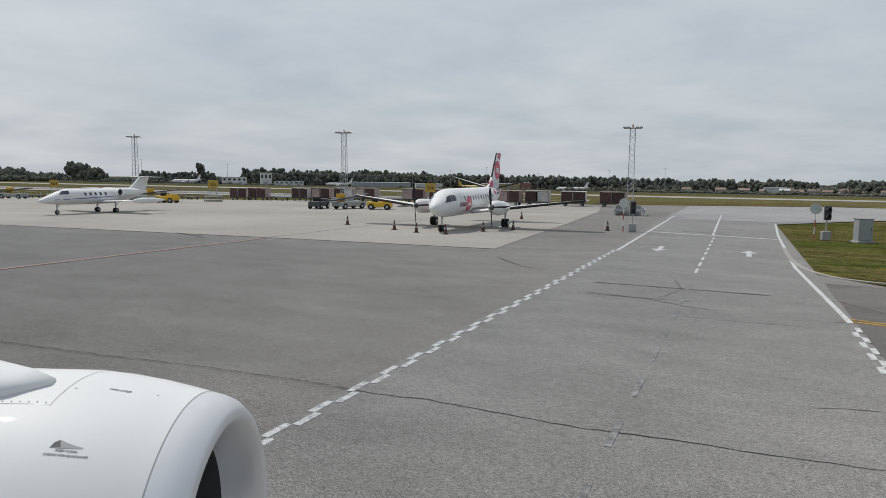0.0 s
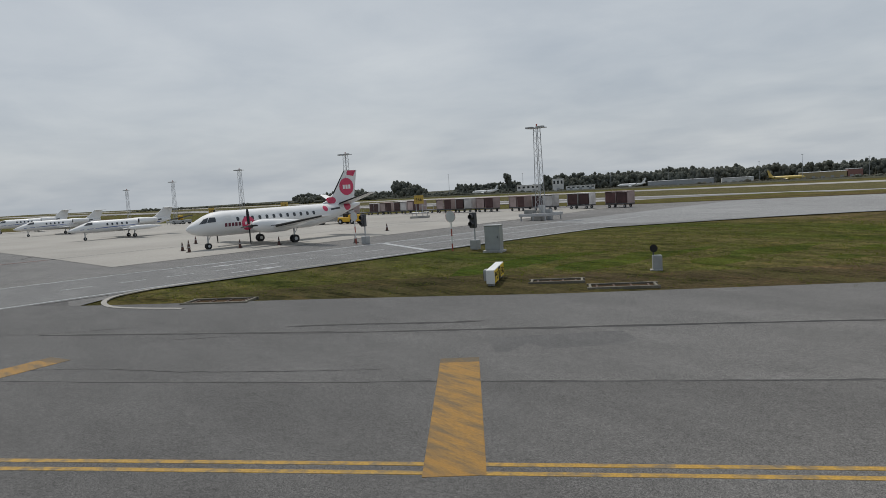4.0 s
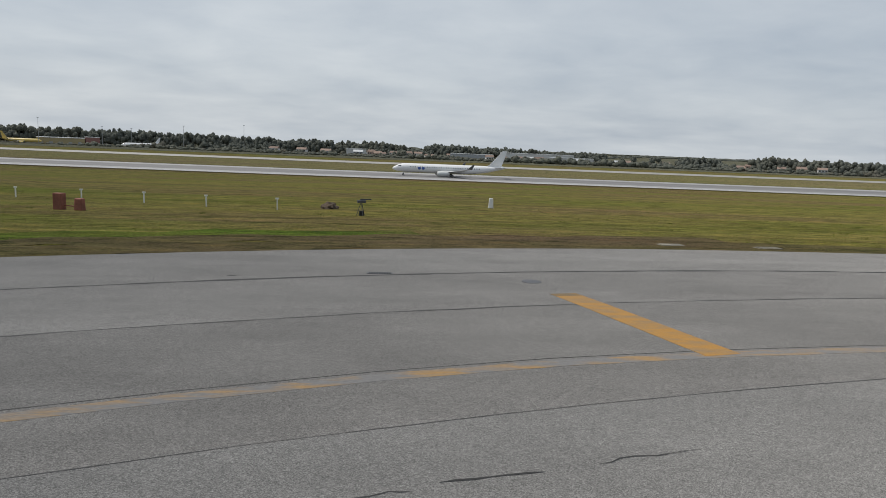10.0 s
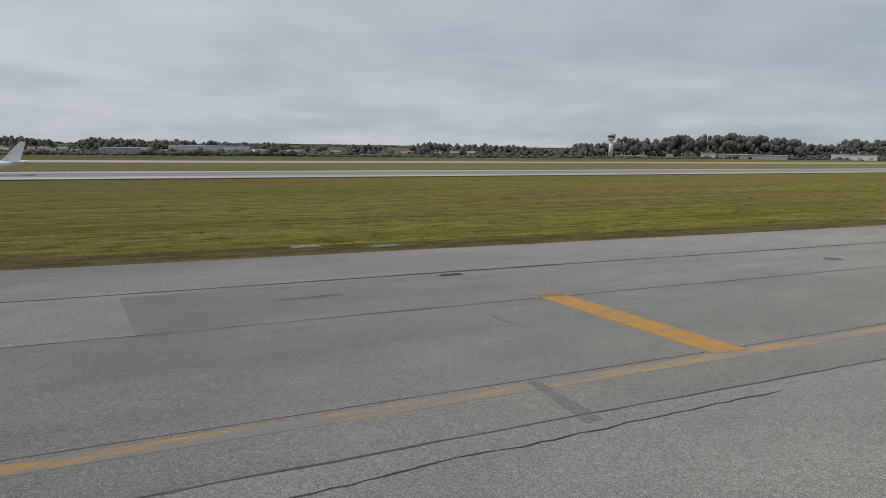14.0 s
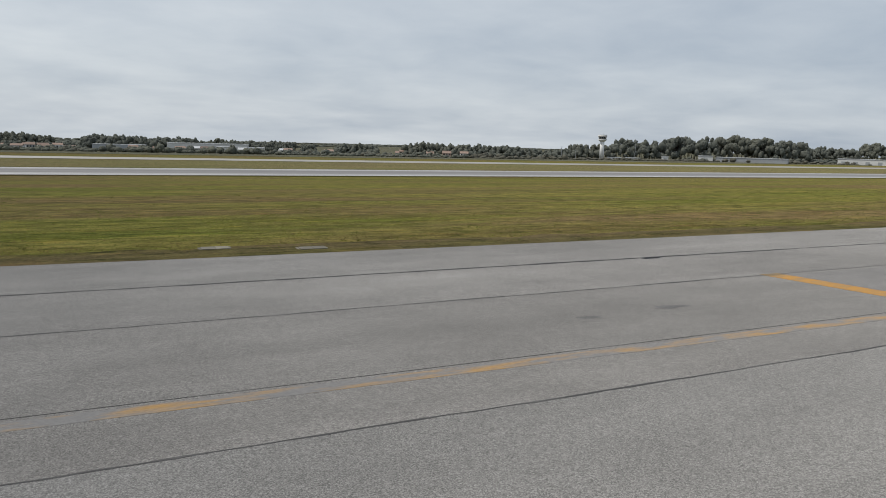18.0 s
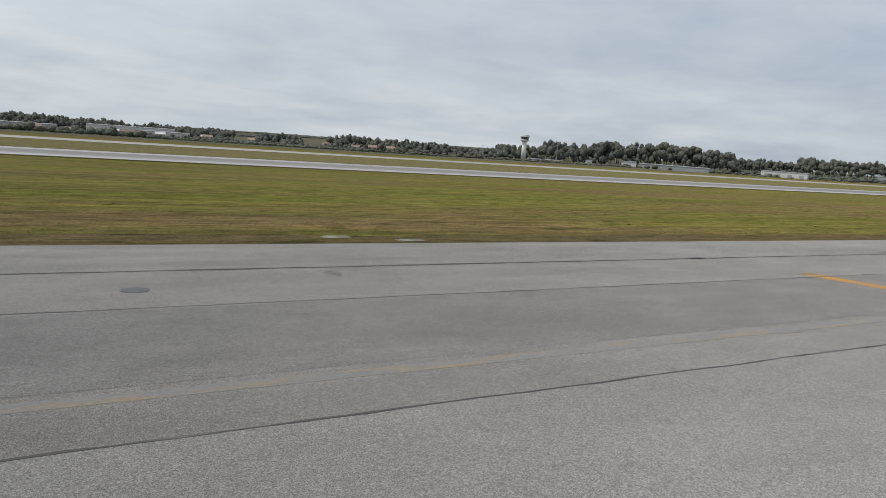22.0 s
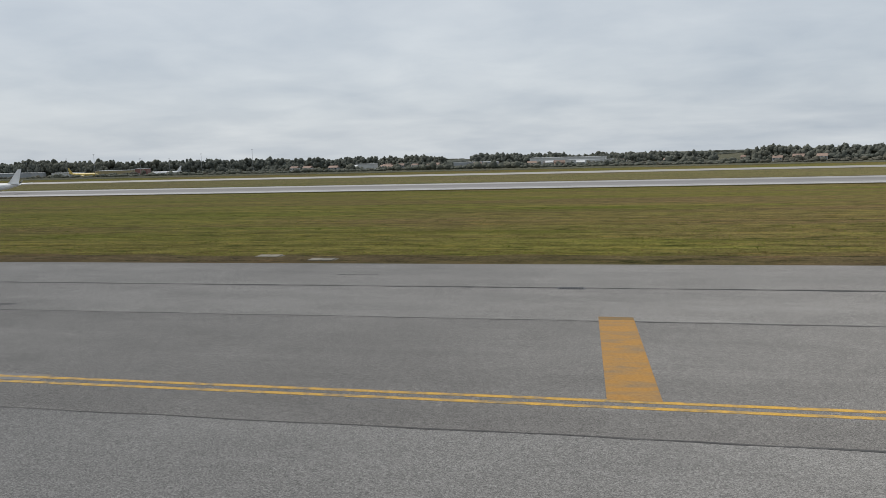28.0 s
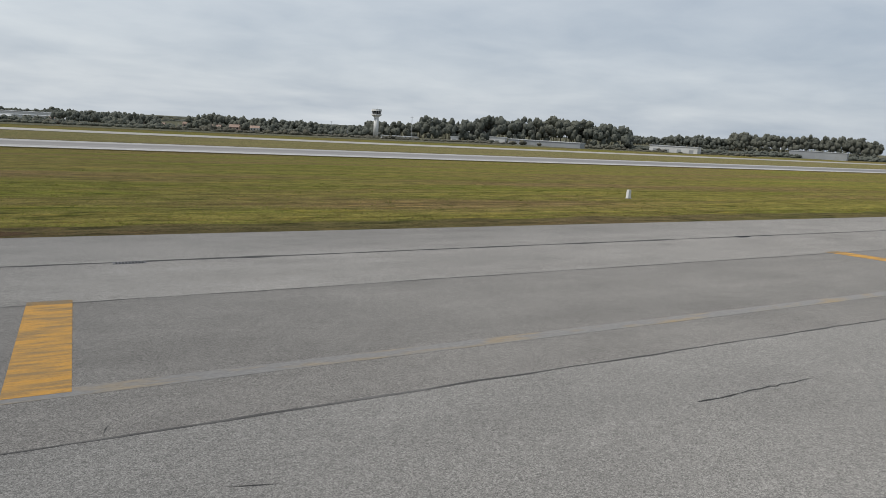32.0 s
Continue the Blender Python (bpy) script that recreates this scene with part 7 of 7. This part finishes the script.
# cargo area across the runway
building("cargo_hall", -439, 882, -390, 904, 9, 40, WALL_OCHRE, ROOF_METAL, "ochre-yellow cargo hall beyond the runway", doors=5)
building("cargo_hall", -389, 904, -374, 911, 11, 30, WALL_RED, ROOF_METAL, "dark red cargo hall beyond the runway", doors=2)
building("terminal_hall", -700, 958, -632, 1002, 9, 40, WALL_GREY, ROOF_METAL, "long grey far hall with pale roof", doors=6)
building("terminal_hall", -600, 985, -560, 1008, 8, 30, WALL_WHITE, ROOF_METAL, "pale far hall with a flat roof", doors=4)
building("terminal_hall", -657, 868, -577, 918, 8.5, 40, WALL_GREY, ROOF_METAL, "long grey far hall", doors=8)
building("white_block", -705, 703, -693, 713, 17, 14, WALL_WHITE, ROOF_METAL, "white far tower block", doors=1, windows=3)
building("white_block", -742, 668, -718, 690, 10, 14, WALL_WHITE, ROOF_METAL, "low white far block", doors=2, windows=5)
building("terminal_hall", -690, 715, -660, 742, 6, 12, WALL_WHITE, ROOF_METAL, "low white far building", doors=3, windows=6)
jetliner("cargo_airliner", pose(-452, 874, lz(-452, 874) + 0.1, 0, 0, 5) @ Matrix.Scale(1.05, 4), "yellow far cargo airliner parked by the halls", 44, 4.2, 40, 13.5, CARGO_YELLOW, CARGO_YELLOW, CARGO_YELLOW, 2, 3.6)
jetliner("white_airliner", pose(-295, 833, lz(-295, 833) + 0.1, 0, 0, 200), "white far airliner parked across the runway", 42, 4.0, 36, 12.5, WHITE_PAINT, WHITE_PAINT, WHITE_PAINT, 20, 3.4)
jetliner("white_airliner", pose(-620, 772, lz(-620, 772) + 0.1, 0, 0, 215), "white far airliner parked by the halls", 38, 3.9, 34, 12, WHITE_PAINT, WHITE_PAINT, WHITE_PAINT, 16, 3.4)
jetliner("white_airliner", pose(-780, 640, lz(-780, 640) + 0.1, 0, 0, 215), "white far airliner parked by the low blocks", 38, 3.9, 34, 12, WHITE_PAINT, WHITE_PAINT, WHITE_PAINT, 16, 3.4)
area("cargo_apron", [(-820, 640), (-640, 720), (-420, 850), (-240, 815), (-225, 790), (-420, 810), (-640, 690), (-800, 615)], PALE_STRIP, 0.2, 40, label="pale concrete cargo apron beyond the runway", category="apron")
for k, (x, y) in enumerate(((-560, 890), (-500, 900), (-430, 870), (-350, 860), (-250, 850), (-180, 860), (-690, 820), (-760, 700), (-860, 640), (-330, 900), (-610, 850))):
    pl = empty("floodlight_pole", pose(x, y, lz(x, y) - 0.2), "tall thin far floodlight pole", "pole", "far floodlight poles")
    h = 24 + 4 * (k % 3)
    part("shaft", rod((0, 0, 0), (0, 0, h), 0.3, 0.15, 6), GREY_PAINT, pl)
    part("lamp_head", box(2.4, 0.6, 0.5, (0, 0, h)), GREY_PAINT, pl)
tree(-1020, 672, 30, 11, "large rounded far tree standing above the rest")
tree(-226, 855, 11, 5, "rounded dark green far tree")
tree(350, 962, 15, 5.5, "rounded dark green far tree")
tree(-205, 905, 10, 6, "dark rounded far tree")


# ---------------------------------------------------------------- drains, lids, patches and stains
def drain_grate(x, y, turn=0.0, w=0.85, d=0.24):
    p = empty("drain_grate", on_land(x, y, turn, 0.004), "dark slotted iron drain grate set in the asphalt joint", "drain", "drain grates")
    part("frame", box(w + 0.1, d + 0.1, 0.012, (0, 0, 0)), DARK_GREY, p)
    for k in range(9):
        part("slat", box(0.05, d, 0.012, (-w / 2 + w * (k + 0.5) / 9, 0, 0.012)), BLACK, p)
    return p


for x, y in ((7.8, 12.4), (68.6, 13.9), (103, 12.6), (128.2, 12.1), (158.3, 12.1), (189.1, 12.1), (218.5, 12.0), (248.3, 12.0), (278, 12.0), (311.9, 11.9), (340.9, 11.95)):
    drain_grate(x, y)


def manhole(x, y, r=0.34):
    p = empty("manhole", on_land(x, y, 0, 0.003), "round dark iron manhole lid in a pale collar", "manhole", "manhole lids")
    part("collar", rod((0, 0, 0), (0, 0, 0.008), r * 1.12, seg=24), ASPHALT_PATCH, p, "pale concrete collar")
    part("lid", rod((0, 0, 0.008), (0, 0, 0.02), r, seg=24), DARK_GREY, p, "dark iron lid")
    return p


for x, y in ((13.2, 10.9), (85, 10.0), (163.7, 8.8), (223.8, 8.6), (286, 9.1)):
    manhole(x, y)


def inset_lamp(x, y):
    """A flush taxiway light: pale square of concrete, steel ring and lens."""
    p = empty("inset_lamp", on_land(x, y, 0, 0.003), "round flush light in a square pale patch of asphalt", "lamp")
    part("surround", box(0.72, 0.62, 0.012, (0, 0, -0.006)), ASPHALT_ROAD, p, "square pale patch")
    part("ring", rod((0, 0, 0.006), (0, 0, 0.02), 0.185, 0.17, 24), STEEL, p, "steel ring")
    lens = part("lens_housing", rod((0, 0, 0.02), (0, 0, 0.034), 0.13, 0.11, 20), PALE_GREY, p)
    for k in (-1, 1):
        part("prism", box(0.07, 0.05, 0.012, (k * 0.06, 0.03 * k, 0.032), 0.004), DARK_GREY, lens)
    return p


inset_lamp(288.95, -3.85)


def blot(x, y, lx, ly, seed, material=None, turn=0.0, lift=0.005, label="irregular dark stain or painted shadow on the asphalt"):
    """A stain, and once a lamp's painted shadow, with a ragged outline."""
    rng = random.Random(seed)
    bm = bmesh.new()
    c, s = math.cos(radians(turn)), math.sin(radians(turn))
    pts = []
    for k in range(22):
        a = 2 * math.pi * k / 22
        r = 1 + 0.45 * noise.noise((math.cos(a) * 1.4, math.sin(a) * 1.4, seed * 2.3)) + rng.uniform(-0.12, 0.12)
        u, v = lx * r * math.cos(a), ly * r * math.sin(a)
        px, py = x + u * c - v * s, y + u * s + v * c
        pts.append(bm.verts.new((px, py, lz(px, py) + lift)))
    mid = bm.verts.new((x, y, lz(x, y) + lift))
    for a, b in zip(pts, pts[1:] + pts[:1]):
        bm.faces.new((mid, a, b))
    ob = link_mesh("asphalt_stain", bm, material or STAIN)
    return tagged(ob, label, "stain", "asphalt stains", "structure")


rng = random.Random(77)
for k, (x, lat, lx, ly) in enumerate(((147, 22.0, 1.6, 0.35), (204, 20.2, 1.8, 0.4), (62.8, 20.6, 1.1, 0.25), (121, 14.2, 0.6, 0.2), (118, 14.0, 0.35, 0.15), (152.5, 21.0, 0.35, 0.3), (154, 21.0, 0.2, 0.25), (207.6, 23.6, 2.2, 0.25), (213, 16.3, 0.9, 0.2), (210, 17.5, 0.3, 0.5), (170, 21.6, 0.25, 0.6), (230, 18.0, 0.4, 0.25))):
    blot(x, lat - 10.8 if x > 100 else lat - 8.6, lx, ly, k + 1)
blot(96.0, 8.6, 1.4, 0.4, 44)
# The edge lamp's shadow, painted on the asphalt as a dark spot.
blot(-37.4, -24.4, 0.35, 0.18, 31, STAIN, 40)


def patch(corners, material, label):
    return area("asphalt_patch", corners, material, 0.004, 2.5, label=label, category="patch")


patch([(57.7, 14.6), (57.8, 9.0), (63, 8.8), (69, 8.6), (69, 14.3), (63, 14.4)], ASPHALT_PATCH, "darker resurfaced patch in the taxiway shoulder")
patch([(63.75, 2.2), (64.0, 2.2), (63.75, 0.1), (63.4, 0.1)], ASPHALT_PATCH, "dark filled strip across the asphalt")
patch([(129.3, 6.2), (158.4, 6.2), (158.4, 0.5), (129.3, 0.5)], ASPHALT_PATCH, "darker resurfaced patch beside the stripe")
patch([(159.6, 6.2), (188.8, 6.2), (188.8, 0.5), (159.6, 0.5)], ASPHALT_PATCH, "darker resurfaced patch beside the stripe")
patch([(-62, -38.5), (-60.7, -39.5), (-58.6, -36.4), (-59.8, -35.6)], ASPHALT_PATCH, "dark strip patch in the shoulder")
patch([(198.55 + 0.38 * math.cos(k * 0.3307), -4.8 + (0.33 + 0.02 * (k % 2)) * math.sin(k * 0.3307)) for k in range(19)], BITUMEN, "round dark bitumen patch on the asphalt")
for x, y, l, t in ((210.6, -1.66, 0.45, 10), (211.0, -1.95, 0.5, -25), (211.35, -1.85, 0.35, 60), (209.7, -0.5, 0.28, 0), (213.1, -0.7, 0.2, 20)):
    c, s = math.cos(radians(t)) * l / 2, math.sin(radians(t)) * l / 2
    bars("survey_mark", [(x - c, y - s), (x + c, y + s)], "short white painted survey mark", w=0.05)
stub = empty("taxiway_edge_lamp", on_land(-37.25, -24.2), "short dark taxiway edge lamp on a round base plate", "lamp", "taxiway lamps")
part("base_plate", rod((0, 0, 0), (0, 0, 0.025), 0.16, seg=16), DARK_GREY, stub)
part("stalk", rod((0, 0, 0.02), (0, 0, 0.24), 0.025, seg=8), DARK_GREY, stub)
part("head", rod((0, 0, 0.24), (0, 0, 0.36), 0.05, 0.035, 10), BLACK, stub, "dark lamp head")


def heap(x, y, r, h):
    rng = random.Random(5)
    bm = bmesh.new()
    bmesh.ops.create_icosphere(bm, subdivisions=3, radius=1.0)
    for v in bm.verts:
        k = 1 + 0.3 * noise.noise(v.co * 2.3) + 0.12 * noise.noise(v.co * 7)
        v.co = Vector((v.co.x * r * k, v.co.y * r * k, max(v.co.z, -0.1) * h * k))
    ob = link_mesh("brush_heap", bm, BROWN)
    ob.matrix_basis = on_land(x, y, 0, -0.06)
    return tagged(ob, "low brown heap of dry brush in the grass", "heap")


heap(2.6, 47.5, 0.75, 0.55)


# ---------------------------------------------------------------- grass tufts and weeds
def tufts(name, spots, material, blades, label, seed, lean=0.6):
    """Bunches of narrow upright blades. Spots: (x, y, height, spread)."""
    rg = np.random.RandomState(seed)
    S = np.array(spots)
    n = len(S)
    Z = land(S[:, 0], S[:, 1]) - 0.075
    x, y, h, w = (np.repeat(S[:, k], blades) for k in range(4))
    z = np.repeat(Z, blades)
    a = rg.uniform(0, 2 * np.pi, n * blades)
    rr = w * np.sqrt(rg.uniform(0, 1, n * blades))
    bx, by = x + rr * np.cos(a), y + rr * np.sin(a)
    hh = h * rg.uniform(0.5, 1.1, n * blades)
    tx, ty = bx + lean * hh * np.cos(a), by + lean * hh * np.sin(a)
    wd = 0.10 * h + 0.012
    ox, oy = -np.sin(a) * wd, np.cos(a) * wd
    V = np.empty((n * blades, 3, 3))
    V[:, 0] = np.stack([bx + ox, by + oy, z], 1)
    V[:, 1] = np.stack([bx - ox, by - oy, z], 1)
    V[:, 2] = np.stack([tx, ty, z + hh], 1)
    me = triangles(name, V.reshape(-1, 3), np.arange(n * blades * 3).reshape(-1, 3))
    me.materials.append(material)
    return tagged(new(name, me), label, "grass", "", "stuff")


rg = np.random.RandomState(12)
line = along(1.0, -62, 430)


def scatter(count, lo, hi, h0, h1, w0, w1, power=1.0, skip=None):
    out = []
    while len(out) < count:
        x, y, nx, ny = line[rg.randint(len(line))]
        o = lo + (hi - lo) * rg.uniform() ** power
        sh = rg.uniform(-1.2, 1.2)
        px, py = beside(x + ny * sh, y - nx * sh, nx, ny, o)
        if -83 < px < -38 and py > 20:
            continue
        out.append((px, py, rg.uniform(h0, h1), rg.uniform(w0, w1)))
    return out


tufts("verge_tufts", scatter(22000, 29.6, 36, 0.03, 0.10, 0.05, 0.25, 1.3), DRY_BLADE, 4, "short dry grass tufts along the pavement edge", 1, 1.0)
tufts("grass_tufts", scatter(24000, 30.0, 62, 0.04, 0.10, 0.1, 0.4, 1.3), BLADE, 4, "short green tufts in the mown strip", 2, 1.1)
tufts("dry_tufts", scatter(7000, 33, 80, 0.05, 0.11, 0.15, 0.5, 1.2), DRY_BLADE, 4, "dry straw-coloured tufts in the mown strip", 3, 1.1)
tufts("weeds", scatter(700, 31, 85, 0.05, 0.12, 0.25, 0.7, 1.0), WEED, 26, "dark low weeds scattered over the grass", 4, 1.6)
tufts("island_tufts", [(x, y, h, w) for x, y, h, w in zip(rg.uniform(-82, -44, 14000), rg.uniform(-43, 20, 14000), rg.uniform(0.04, 0.13, 14000), rg.uniform(0.08, 0.4, 14000)) if 28.5 < lateral(x, y)[0] and x > -81.8 and y < 0.97 * x + 62 + 12], BLADE, 5, "green tufts on the grass island", 5, 1.1)
